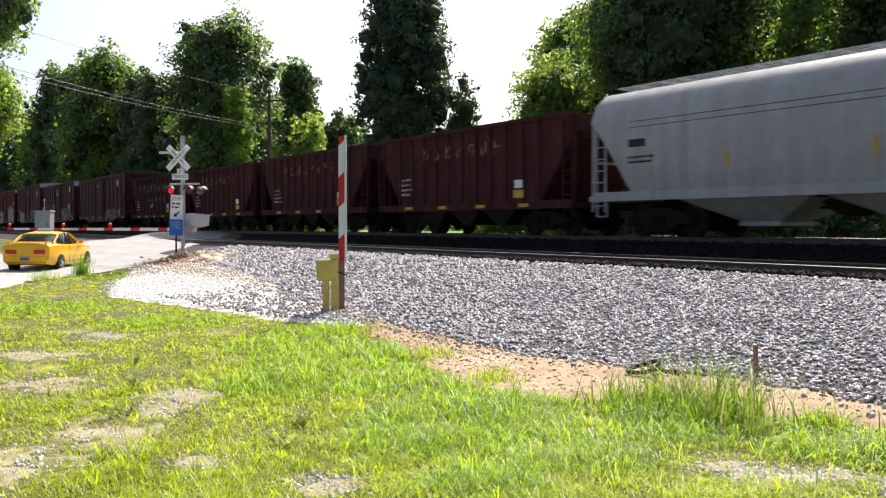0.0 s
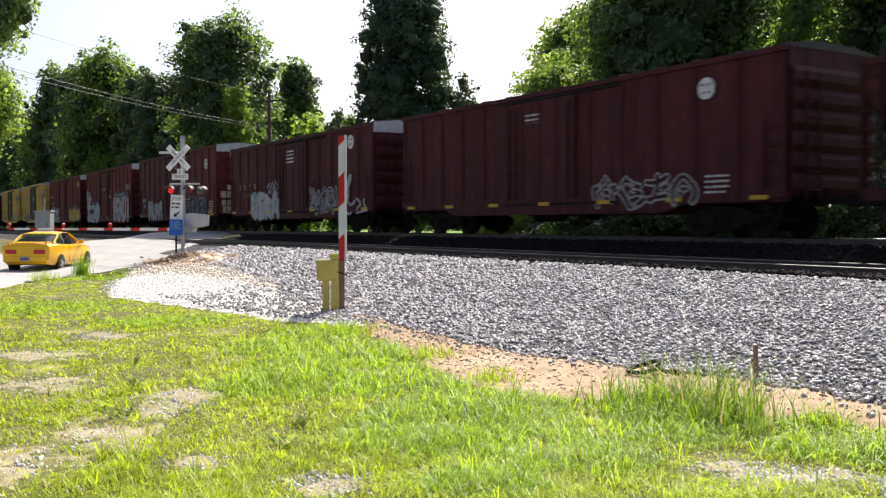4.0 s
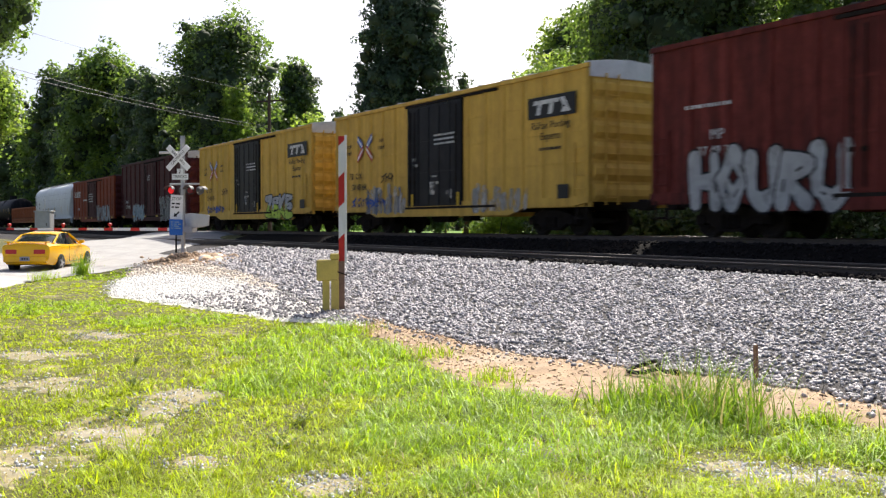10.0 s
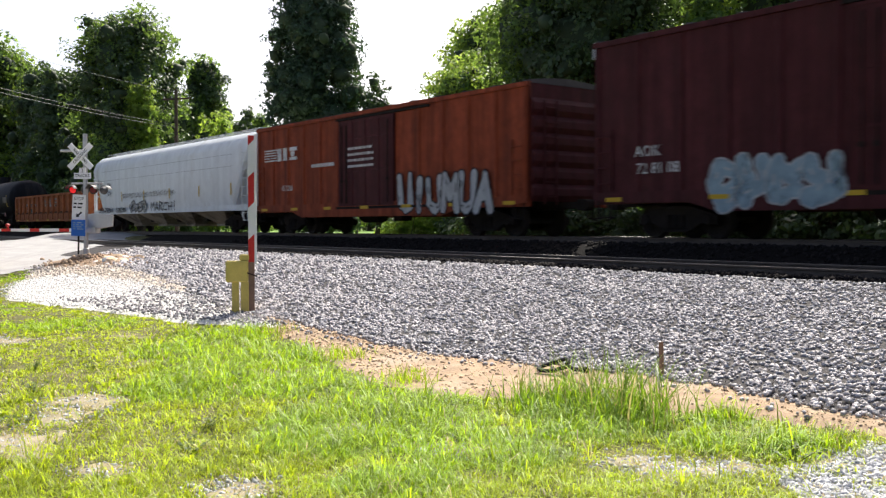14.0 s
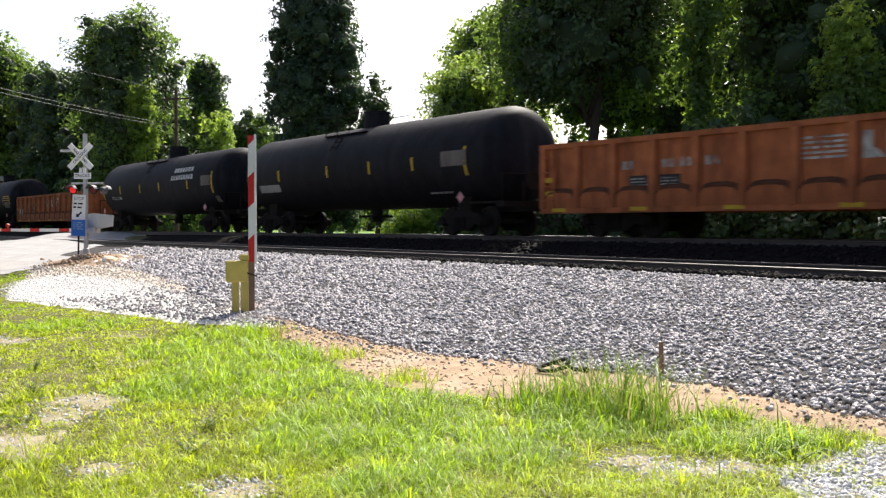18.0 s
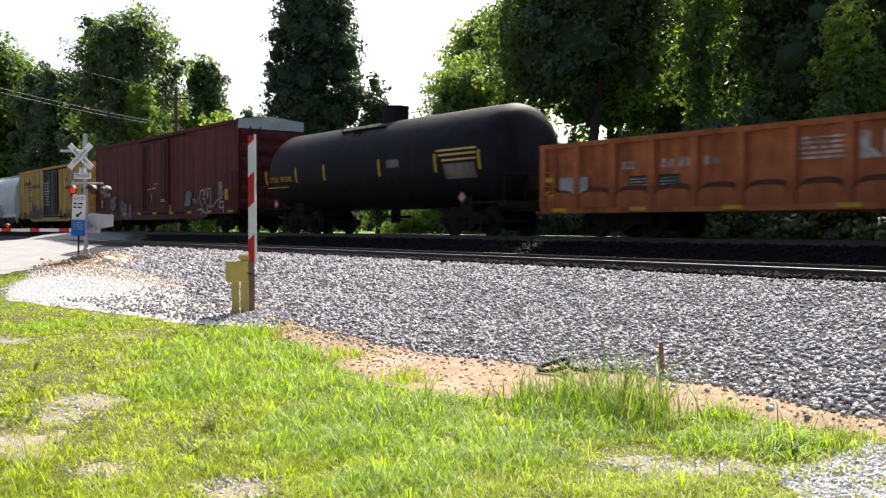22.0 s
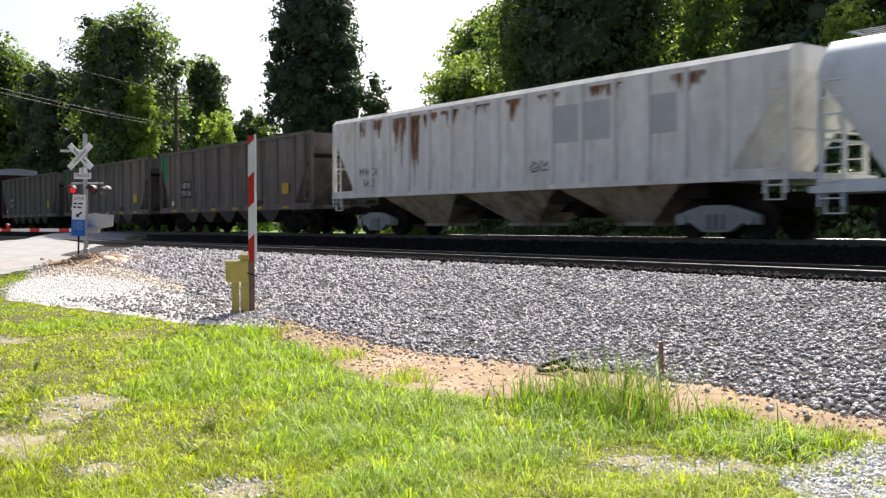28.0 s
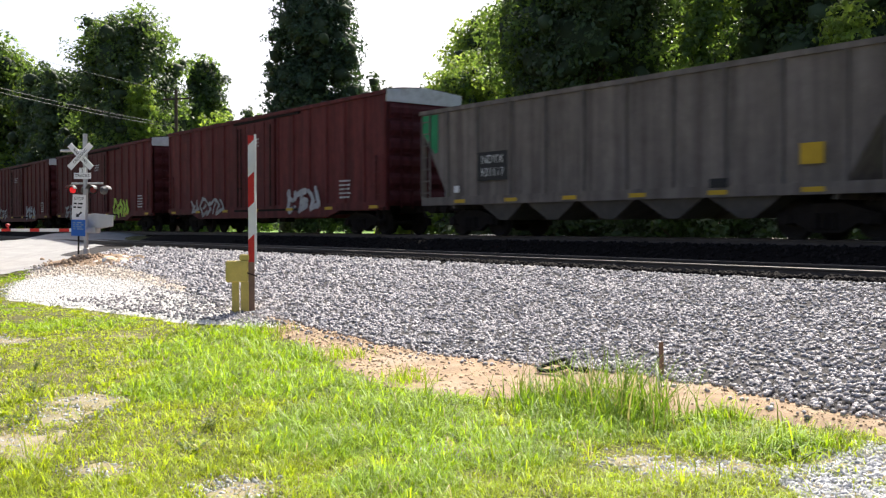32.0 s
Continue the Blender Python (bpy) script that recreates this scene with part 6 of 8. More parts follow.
# ---- trees ----
def leaf_cloud(rng, centres, radii, count, size, flat=0.6, clumps=10, heart=0.5, inner=0.3):
    """Many small leaf sprays, each a bent pair of triangles, on clumps that sit on the outer side of round lobes."""
    w = radii[:, 0] * radii[:, 2]
    total = clumps * len(centres)
    lobe = rng.choice(len(centres), total, p=w / w.sum())
    way = rng.normal(size=(total, 3))
    way /= np.linalg.norm(way, axis=1)[:, None]
    cc = centres[lobe] + way * radii[lobe] * (0.62 + 0.30 * rng.random((total, 1)))
    cr = radii[lobe] * (0.24 + 0.26 * rng.random((total, 1)))
    w = cr[:, 0] ** 1.7
    pick = rng.choice(total, count, p=w / w.sum())
    d = rng.normal(size=(count, 3)) + 0.45 * way[pick]
    d[:, 2] += 0.25
    d /= np.linalg.norm(d, axis=1)[:, None]
    p = cc[pick] + d * cr[pick] * (0.5 + 0.62 * rng.random((count, 1)) ** 0.8) * np.array([1.0, 1.0, 0.82])
    inside_lobe = rng.random(count) < inner
    own = rng.normal(size=(count, 3))
    own /= np.linalg.norm(own, axis=1)[:, None]
    deep = centres[lobe[pick]] + own * radii[lobe[pick]] * (heart + 0.05 + 0.22 * rng.random((count, 1)))
    p, d = np.where(inside_lobe[:, None], deep, p), np.where(inside_lobe[:, None], own, d)
    n = d + 0.35 * way[pick] + rng.normal(scale=0.6, size=(count, 3))
    n[:, 2] += 0.35
    n /= np.linalg.norm(n, axis=1)[:, None]
    a = np.cross(n, rng.normal(size=(count, 3)))
    a /= np.linalg.norm(a, axis=1)[:, None] + 1e-9
    b = np.cross(n, a)
    s = size * (0.45 + 0.8 * rng.random(count))[:, None]
    droop = n * s * 0.35
    v = np.stack([p - a * s - droop, p - b * s * flat, p + b * s * flat, p + a * s - droop], 1)
    verts = v.reshape(-1, 3)
    base = np.arange(count)[:, None] * 4
    faces = np.concatenate([base + np.array([[0, 1, 2]]), base + np.array([[1, 3, 2]])])
    return verts, faces, lobe[pick]


def ball_template():
    bm = bmesh.new()
    bmesh.ops.create_icosphere(bm, subdivisions=1, radius=1.0)
    bm.verts.ensure_lookup_table()
    v = np.array([q.co[:] for q in bm.verts])
    f = np.array([[q.index for q in p.verts] for p in bm.faces])
    bm.free()
    return v, f


BALL_V, BALL_F = ball_template()


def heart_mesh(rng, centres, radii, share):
    """A crown's dark inside: opaque rough balls in the lobes, inner shade put into their colour."""
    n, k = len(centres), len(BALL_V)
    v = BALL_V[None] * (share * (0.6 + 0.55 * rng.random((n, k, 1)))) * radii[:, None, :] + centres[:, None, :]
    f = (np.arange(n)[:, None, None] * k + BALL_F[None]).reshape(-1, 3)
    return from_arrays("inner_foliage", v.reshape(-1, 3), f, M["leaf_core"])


def tree(label, x, y, z, tall, wide, leaf, seed, lobes=40, count=7000, size=0.3, crown_low=0.25, shape="round", second=None, trunk=None, name="tree"):
    """A tapered trunk with limbs and a crown of leaf sprays on many lobes."""
    rng = np.random.default_rng(seed)
    t = thing(name, label, "tree", pose(x, y, z, 0, 0, float(rng.uniform(0, 360))), "trees behind the tracks")
    low = tall * crown_low
    cs, rs = [], []
    for k in range(lobes):
        u = (k + rng.random()) / lobes
        if shape == "column":
            prof = 0.80 + 0.45 * u - 0.1 * u * u if u < 0.5 else max(0.2, 1.0 - ((u - 0.5) / 0.5) ** 2.2 * 0.72)
        elif shape == "cone":
            prof = 1.05 - 0.8 * u
        else:
            prof = 0.45 + 0.57 * math.sin(math.pi * min(1, 0.2 + u * 0.68))
        ring = wide / 2 * prof
        lr = wide * (0.115 if shape == "column" else 0.16) * rng.uniform(0.5, 1.7)
        ang = k * 2.39996 + rng.uniform(-0.5, 0.5)
        dist = max(0, ring - lr * 0.9) * rng.uniform(0.72, 1.16)
        zz = low + (tall - low) * u
        cs.append((dist * math.cos(ang), dist * math.sin(ang), min(zz, tall - lr * 0.8)))
        rs.append((lr, lr, lr * rng.uniform(0.8, 1.25)))
    # a dense heart keeps daylight from showing through everywhere
    heart_of = {"leaf_dark": 0.62, "leaf_blue": 0.62, "leaf_mid": 0.5, "leaf_light": 0.3}
    for k in range(6):
        u = (k + 0.5) / 6
        prof = 0.30 if shape != "cone" else 0.40 - 0.3 * u
        cs.append((0, 0, low + (tall - low) * (0.08 + 0.78 * u)))
        rs.append((wide * prof, wide * prof, (tall - low) * 0.14))
    cs, rs = np.array(cs), np.array(rs)
    v, f, pick = leaf_cloud(rng, cs, rs, int(count * 1.08), size * 0.86, heart=heart_of[leaf])
    mats = [M[leaf]] + ([M[second]] if second else [])
    pf = None
    if second:
        half = len(f) // 2
        r2 = (rng.random(len(cs)) < 0.36).astype(np.int32)[pick]
        pf = np.concatenate([r2, r2])
    ob = new("crown", from_arrays("crown", v, f, *mats, per_face=pf))
    ob.parent = t
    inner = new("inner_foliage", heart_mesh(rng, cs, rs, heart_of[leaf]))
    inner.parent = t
    bm = bmesh.new()
    tr = trunk or max(0.14, wide * 0.035)
    bend = Vector((rng.normal() * 0.3, rng.normal() * 0.3, 0))
    pts = [Vector((0, 0, -0.3)), Vector((0, 0, tall * 0.15)) + bend * 0.3, Vector((0, 0, tall * 0.45)) + bend, Vector((0, 0, tall * 0.86)) + bend * 0.5]
    for (p, q), (r0, r1) in zip(zip(pts, pts[1:]), ((1.35, 1.0), (1.0, 0.6), (0.6, 0.12))):
        rod(bm, p, q, tr * r0, tr * r1, 9)
    part("trunk", bm, M["bark"], t)
    for k in range(9):
        c = cs[int(rng.integers(0, lobes))]
        start = pts[1] + (pts[3] - pts[1]) * max(0.0, min(0.8, (c[2] * 0.72 - pts[1].z) / (pts[3].z - pts[1].z)))
        bm = bmesh.new()
        mid = (start + Vector(c)) / 2 + Vector((0, 0, 0.024 * tall))
        rod(bm, start, mid, tr * 0.42, tr * 0.28, 6)
        rod(bm, mid, c, tr * 0.28, tr * 0.08, 6)
        part("limb", bm, M["bark"], t)
    return t


def bush(label, x, y, z, w, h, leaf, seed, count=3000, size=0.13, group="bushes behind the tracks"):
    rng = np.random.default_rng(seed)
    b = thing("bush", label, "bush", pose(x, y, z), group)
    n = 14
    cs = np.stack([rng.normal(scale=w * 0.24, size=n), rng.normal(scale=w * 0.2, size=n), h * (0.2 + 0.6 * rng.random(n))], 1)
    rs = np.stack([w * 0.18 * (0.7 + 0.6 * rng.random(n)) for _ in range(2)] + [h * 0.22 * (0.7 + 0.6 * rng.random(n))], 1)
    v, f, pick = leaf_cloud(rng, cs, rs, count, size)
    ob = new("foliage", from_arrays("foliage", v, f, M[leaf]))
    ob.parent = b
    for k in range(6):
        bm = bmesh.new()
        c = cs[k]
        rod(bm, (c[0] * 0.15, c[1] * 0.15, -0.1), c, 0.04, 0.012, 5)
        part("stem", bm, M["bark"], b)
    return b


DARK = "tall dense dark green tree with a closed narrow crown"
WIDE = "broad dark green deciduous tree with a lumpy crown"
LIGHT = "sunlit light green young tree"
# the tall narrow tree and its companions
tree(DARK, -54.3, 30.25, 0.5, 18.6, 7.4, "leaf_blue", 1, 150, 44000, 0.16, 0.04, "column", "leaf_dark")
tree("small dark green tree beside the tall one", -50.6, 32.6, 0.5, 10.4, 3.0, "leaf_dark", 2, 26, 6500, 0.15, 0.12)
# the big spreading tree and the wood on the far side of the tracks
tree(WIDE, -83.1, 28.2, 0.5, 19.5, 11.4, "leaf_mid", 3, 76, 32000, 0.23, 0.06, "round", "leaf_dark")
# light-leaved tree added where the big crown has a sunlit patch
tree("light green tree added as the sunlit patch of a darker one", -77.6, 27.4, 0.5, 13.2, 3.8, "leaf_light", 26, 34, 9000, 0.19, 0.08, "round", "leaf_mid")
tree(WIDE, -101.2, 28.0, 0.5, 17.0, 8.0, "leaf_dark", 21, 44, 14000, 0.28, 0.06)
tree(WIDE, -86.0, 36.5, 0.5, 16.9, 5.4, "leaf_dark", 4, 40, 13000, 0.24, 0.08, "round", "leaf_mid")
tree(WIDE, -86.5, 41.5, 0.5, 12.3, 6.0, "leaf_mid", 5, 36, 10000, 0.26, 0.06, "round", "leaf_dark")
tree(LIGHT, -72.5, 31.5, 0.5, 9.9, 4.4, "leaf_light", 22, 34, 9000, 0.2, 0.05, "round", "leaf_mid")
tree(WIDE, -112.5, 29.5, 0.5, 18.4, 10.0, "leaf_dark", 6, 44, 14000, 0.32, 0.06, "round", "leaf_mid")
tree(WIDE, -136.0, 29.5, 0.5, 24.2, 13.0, "leaf_mid", 7, 48, 16000, 0.40, 0.06, "round", "leaf_light")
tree(WIDE, -150.0, 30.0, 0.5, 24.0, 12.0, "leaf_dark", 9, 44, 14000, 0.44, 0.06, "round", "leaf_mid")
tree(WIDE, -170.0, 30.5, 0.5, 27.0, 13.0, "leaf_dark", 8, 44, 14000, 0.48, 0.06, "round", "leaf_mid")
tree(WIDE, -124.0, 34.0, 0.5, 19.5, 11.0, "leaf_dark", 25, 44, 13000, 0.38, 0.06, "round", "leaf_mid")
tree("broad leafy tree in sun beside the tracks", -66.5, 6.6, 0.2, 11.0, 6.6, "leaf_light", 10, 44, 11000, 0.19, 0.66, "round", "leaf_mid")
tree("tall tree whose outer boughs hang over the road", -48.8, 4.75, 0.1, 16.5, 6.0, "leaf_mid", 11, 44, 13000, 0.17, 0.60, "round", "leaf_dark")
# a second rank added behind them to close the wood and block the sun
for k, (a, b, h) in enumerate(((-98, 37, 15), (-108, 38, 16), (-119, 39, 16.5), (-130, 38, 20), (-141, 39, 21), (-153, 38, 22), (-164, 39, 24), (-178, 38, 25))):
    tree("dark leafy tree deep in the wood", a, b, 0.5, h, 12.0, "leaf_dark", 400 + k, 40, 5000, 0.5, 0.04)
# light and dark trees on the near side of the wood
tree(LIGHT, -40.7, 31.7, 0.5, 9.8, 5.6, "leaf_light", 12, 80, 24000, 0.14, 0.04, "round", "leaf_mid")
tree(LIGHT, -48.4, 39.4, 0.5, 14.3, 6.0, "leaf_mid", 13, 84, 26000, 0.17, 0.08, "round", "leaf_light")
tree(LIGHT, -44.2, 38.4, 0.5, 14.6, 6.4, "leaf_light", 23, 70, 20000, 0.17, 0.08, "round", "leaf_mid")
tree(WIDE, -33.8, 33.8, 0.5, 17.0, 9.2, "leaf_dark", 15, 60, 28000, 0.18, 0.46, "round", "leaf_mid")
tree(WIDE, -38.6, 40.5, 0.5, 17.0, 8.5, "leaf_mid", 14, 50, 17000, 0.21, 0.42, "round", "leaf_dark")
tree(WIDE, -22.6, 46.0, 0.5, 17.0, 8.5, "leaf_mid", 16, 50, 15000, 0.20, 0.2, "round", "leaf_light")
tree(LIGHT, -27.4, 34.8, 0.5, 16.5, 3.0, "leaf_light", 24, 40, 10000, 0.15, 0.3, "round", "leaf_mid")
tree(WIDE, -24.6, 39.6, 0.5, 16.5, 9.0, "leaf_dark", 17, 56, 22000, 0.19, 0.25, "round", "leaf_mid")
tree(WIDE, -18.5, 42.3, 0.5, 17.0, 9.5, "leaf_mid", 18, 50, 16000, 0.22, 0.08, "round", "leaf_light")
tree(WIDE, -38.5, 46.8, 0.5, 18.5, 8.5, "leaf_dark", 29, 60, 15000, 0.24, 0.2, "round", "leaf_mid")
tree(WIDE, -33.0, 50.0, 0.5, 17.0, 11.0, "leaf_dark", 19, 40, 9000, 0.34, 0.06)
tree(WIDE, -24.0, 51.0, 0.5, 17.0, 11.0, "leaf_dark", 20, 40, 9000, 0.34, 0.06)
for k, (bx_, by_, w_, h_, lf) in enumerate(((-46.5, 34.0, 4.0, 4.6, "leaf_light"), (-52.0, 36.0, 4.0, 4.2, "leaf_light"), (-31.0, 29.0, 5.0, 2.2, "leaf_dark"), (-25.5, 29.0, 5.0, 3.2, "leaf_dark"), (-36.5, 29.0, 4.5, 2.0, "leaf_dark"), (-20.0, 29.0, 5.0, 3.4, "leaf_dark"), (-40.5, 28.0, 3.5, 2.2, "leaf_light"), (-15.0, 29.0, 4.5, 2.4, "leaf_dark"), (-60.5, 37.0, 4.5, 4.6, "leaf_light"), (-68.0, 36.0, 4.5, 7.0, "leaf_mid"))):
    bush("leafy bush at the wood's edge", bx_, by_, 0.5, w_, h_, lf, 200 + k)
for k in range(11):
    bush("dark leafy undergrowth at the wood's foot", -32.5 + 2.3 * k, 27.6 + 0.7 * math.sin(k * 2.3), 0.45, 4.2, 2.7 + 0.5 * math.sin(k * 1.7), "leaf_dark", 230 + k, 2600, 0.14)
for k in range(6):
    bush("tall shaded undergrowth beneath the trees", -34.5 + 3.4 * k, 32.0 + 0.8 * math.sin(k * 1.9), 0.5, 4.6, 5.6 + 0.7 * math.sin(k * 2.7), "leaf_dark", 250 + k, 3200, 0.16)
tree("light green sapling in the shade of tall trees", -20.0, 34.5, 0.5, 9.5, 3.6, "leaf_light", 27, 30, 8000, 0.15, 0.15, "round", "leaf_mid")
tree("light green sapling in the shade of tall trees", -17.0, 35.6, 0.5, 12.5, 3.8, "leaf_mid", 28, 30, 8000, 0.15, 0.25, "round", "leaf_light")
tree("distant leafy tree along the line", -206.0, 28.5, 0.5, 24.0, 14.0, "leaf_dark", 360, 30, 5000, 0.55, 0.05)
tree("distant leafy tree along the line", -192.0, 30.5, 0.5, 25.0, 13.0, "leaf_mid", 361, 30, 5000, 0.55, 0.05)
# far wood that closes the view
for k in range(16):
    a = k / 15
    tree("distant leafy tree of the wood", -190 + 150 * a + 6 * math.sin(k * 7), 95 + 25 * math.sin(k * 3.1) + 12 * a, 0.5, 12.5 + 3 * math.sin(k * 5), 10, "leaf_mid" if k % 3 else "leaf_dark", 300 + k, 26, 4000, 0.5, 0.05)
for k in range(9):
    tree("distant leafy tree along the line", -190 - k * 18, (-6 + 5 * math.sin(k * 2.2)) if k % 2 else (34 + 4 * math.sin(k)), 0.2, (14 if k % 2 else 22) + 3 * math.sin(k * 3.3), 12, "leaf_mid" if k % 2 else "leaf_dark", 340 + k, 26, 3600, 0.55, 0.05)


# ---- loose stones ----
CUBE = np.array([(-1, -1, -1), (1, -1, -1), (1, 1, -1), (-1, 1, -1), (-1, -1, 1), (1, -1, 1), (1, 1, 1), (-1, 1, 1)], float)
CUBE_F = np.array([(0, 3, 2, 1), (4, 5, 6, 7), (0, 1, 5, 4), (1, 2, 6, 5), (2, 3, 7, 6), (3, 0, 4, 7)])


def stones(name, points, sizes, material, seed, label, category="gravel", flat=0.7):
    """Broken stones: uneven blocks lying at all angles, one object of many."""
    rng = np.random.default_rng(seed)
    n = len(points)
    v = CUBE[None] * (0.68 + 0.6 * rng.random((n, 8, 3))) * np.array([1.0, 0.78, flat])
    v[:, 4:, :2] *= (0.7 + 0.35 * rng.random((n, 1, 2)))
    ang = rng.uniform(0, math.tau, (n, 3)) * np.array([0.11, 0.11, 1.0])
    for ax, (i, j) in enumerate(((1, 2), (0, 2), (0, 1))):
        c, s = np.cos(ang[:, ax])[:, None], np.sin(ang[:, ax])[:, None]
        a, b = v[:, :, i].copy(), v[:, :, j].copy()
        v[:, :, i], v[:, :, j] = a * c - b * s, a * s + b * c
    v = v * np.asarray(sizes)[:, None, None] * 0.62 + np.asarray(points)[:, None, :]
    f = (np.arange(n)[:, None, None] * 8 + CUBE_F[None]).reshape(-1, 4)
    return tagged(new(name, from_arrays(name, v.reshape(-1, 3), f, material)), label, category, kind="stuff")


def scatter_bank(seed, x0, x1, cover):
    """Points over the ballast bank; stones grow a little with distance from the verge's viewing place."""
    rng = np.random.default_rng(seed)
    pts, sz = [], []
    x = x0
    while x < x1:
        step = 0.25
        d = math.hypot(x, 9.5)
        s = max(0.030, 0.0023 * d)
        f = foot(x)
        n = int(cover * step * (12.75 - f + 0.3) / (4 * s * s))
        xs, ys = x + step * rng.random(n), f - 0.3 + (12.75 - f + 0.3) * rng.random(n)
        for a, b in zip(xs, ys):
            if b < f - 0.02 and rng.random() < 0.9:
                continue
            if not off_road(a, b, 0.5) or inside(a, b, FLARE):
                continue
            pts.append((a, b, height(a, b) + 0.045 + s * 0.25 * rng.random()))
            sz.append(s * rng.uniform(0.65, 1.35))
        x += step
    return pts, sz


p, s = scatter_bank(1, -36, -0.5, 1.25)
stones("ballast_stones", p, s, M["stone"], 2, "grey crushed ballast stones on the bank", flat=0.58)
rng = np.random.default_rng(5)
n = 9000
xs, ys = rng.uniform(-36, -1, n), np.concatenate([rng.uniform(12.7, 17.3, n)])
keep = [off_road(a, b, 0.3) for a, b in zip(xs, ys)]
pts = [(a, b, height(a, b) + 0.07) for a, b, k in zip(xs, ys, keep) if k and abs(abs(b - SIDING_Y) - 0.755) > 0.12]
stones("track_stones", pts, rng.uniform(0.035, 0.075, len(pts)), M["dark_stone"], 6, "ballast stones between the rails, coloured dark for the train's shade")

# ---- clay strip along the foot of the bank ----
LOW_X = np.array([-16, -13.45, -11.65, -10.3, -8.5, -7.6, -6.9, -6.3, -5.3, -5.0, -4.4, -3.66, 2, 30])
LOW_Y = np.array([6.9, 6.52, 6.22, 5.86, 5.36, 5.12, 5.45, 6.15, 6.33, 6.59, 6.66, 6.76, 6.75, 6.75])


def clay_low(x):
    return float(np.interp(x, LOW_X, LOW_Y)) + 0.08 * noise.noise((x * 2.1, 3, 0))


def clay_z(x, y):
    lo, hi = clay_low(x), foot(x) + 0.15
    k = min(1.0, max(-1.0, min(y - lo, hi - y) / 0.12))
    return height(x, y) + 0.03 * k + 0.012 * noise.noise((x * 5, y * 5, 1)) + 0.006


tagged(sheet("clay_strip", np.arange(-15.5, 8, 0.12), np.arange(5.2, 7.7, 0.1), clay_z, M["dirt"], lambda x, y: clay_low(x) - 0.15 < y < foot(x) + 0.3), "bare orange clay strip at the foot of the ballast", "soil", kind="structure")
rng = np.random.default_rng(8)
pts, sz = [], []
for k in range(4200):
    a = rng.uniform(-14.5, -2.5)
    b = rng.uniform(clay_low(a) - 0.05, foot(a) + 0.2)
    pts.append((a, b, clay_z(a, b) + 0.004))
    sz.append(rng.choice([0.01, 0.018, 0.03, 0.05], p=[0.5, 0.28, 0.15, 0.07]) * (0.45 if a > -6.3 else 0.75))
stones("clay_clods", pts, sz, M["clod"], 9, "orange clay clods and pebbles", "soil", 0.4)

# ---- white gravel apron by the crossing ----
APRON = [(-22.1, 4.9), (-24.8, 5.5), (-27.0, 6.1), (-28.4, 7.0), (-27.6, 7.8), (-23.5, 8.05), (-18.4, 7.5), (-15.2, 7.07), (-12.9, 6.7), (-13.0, 6.5), (-14.2, 6.33), (-15.1, 6.07), (-17.3, 5.75), (-19.7, 5.3)]

tagged(sheet("gravel_apron", np.arange(-32.2, -12.5, 0.3), np.arange(4.5, 9.6, 0.15), lambda x, y: height(x, y) + (0.055 if inside(x, y, APRON) else -0.03), M["pale_bed"],
             lambda x, y: any(inside(x + a, y + b, APRON) for a in (-0.3, 0, 0.3) for b in (-0.2, 0, 0.2))), "sunlit patch of white limestone gravel", "gravel", kind="structure")
rng = np.random.default_rng(11)
pts, sz = [], []
while len(pts) < 9000:
    a = rng.uniform(-31.5, -12.2)
    b = rng.uniform(4.5, 9.4)
    if inside(a + rng.normal(scale=0.25), b + rng.normal(scale=0.15), APRON):
        pts.append((a, b, height(a, b) + 0.06))
        sz.append(max(0.020, 0.0010 * math.hypot(a, b)) * rng.uniform(0.4, 1.5))
stones("gravel_stones", pts, sz, M["pale_stone"], 12, "loose white limestone gravel")
pts, sz = [], []
while len(pts) < 900:
    a = rng.uniform(-21.5, -12.5)
    b = rng.uniform(5.6, 8.2)
    if inside(a, b, APRON) and rng.random() < (a + 22) / 8:
        pts.append((a, b, height(a, b) + 0.075))
        sz.append(0.036 * rng.uniform(0.6, 1.3))
stones("spilled_ballast", pts, sz, M["stone"], 14, "grey ballast stones strewn over the white gravel", flat=0.58)

RUBBLE = [(-29.2, 6.9), (-27.4, 7.6), (-23.5, 7.9), (-19.6, 7.5), (-19.9, 8.0), (-24.0, 8.8), (-30.0, 9.6), (-33.5, 9.9), (-34.2, 8.8), (-31.8, 7.7)]
tagged(sheet("rubble_bed", np.arange(-34.4, -19.0, 0.25), np.arange(6.6, 10.2, 0.12), lambda x, y: height(x, y) + (0.05 if inside(x, y, RUBBLE) else -0.02) + 0.03 * noise.noise((x * 1.8, y * 2.4, 9)), M["tan_earth"],
             lambda x, y: any(inside(x + a, y + b, RUBBLE) for a in (-0.25, 0, 0.25) for b in (-0.12, 0, 0.12))), "pale tan trodden rubble between gravel and signal", "soil", kind="structure")
pts, sz = [], []
while len(pts) < 3200:
    a, b = rng.uniform(-34.4, -17.5), rng.uniform(6.4, 10.1)
    if inside(a + rng.normal(scale=0.35), b + rng.normal(scale=0.16), RUBBLE):
        pts.append((a, b, height(a, b) + 0.06))
        sz.append(0.0011 * math.hypot(a, b) * rng.choice([0.5, 0.8, 1.2, 2.2], p=[0.4, 0.3, 0.22, 0.08]))
stones("rubble_stones", pts, sz, M["tan_stone"], 13, "tan clay and limestone rubble", "soil", 0.55)

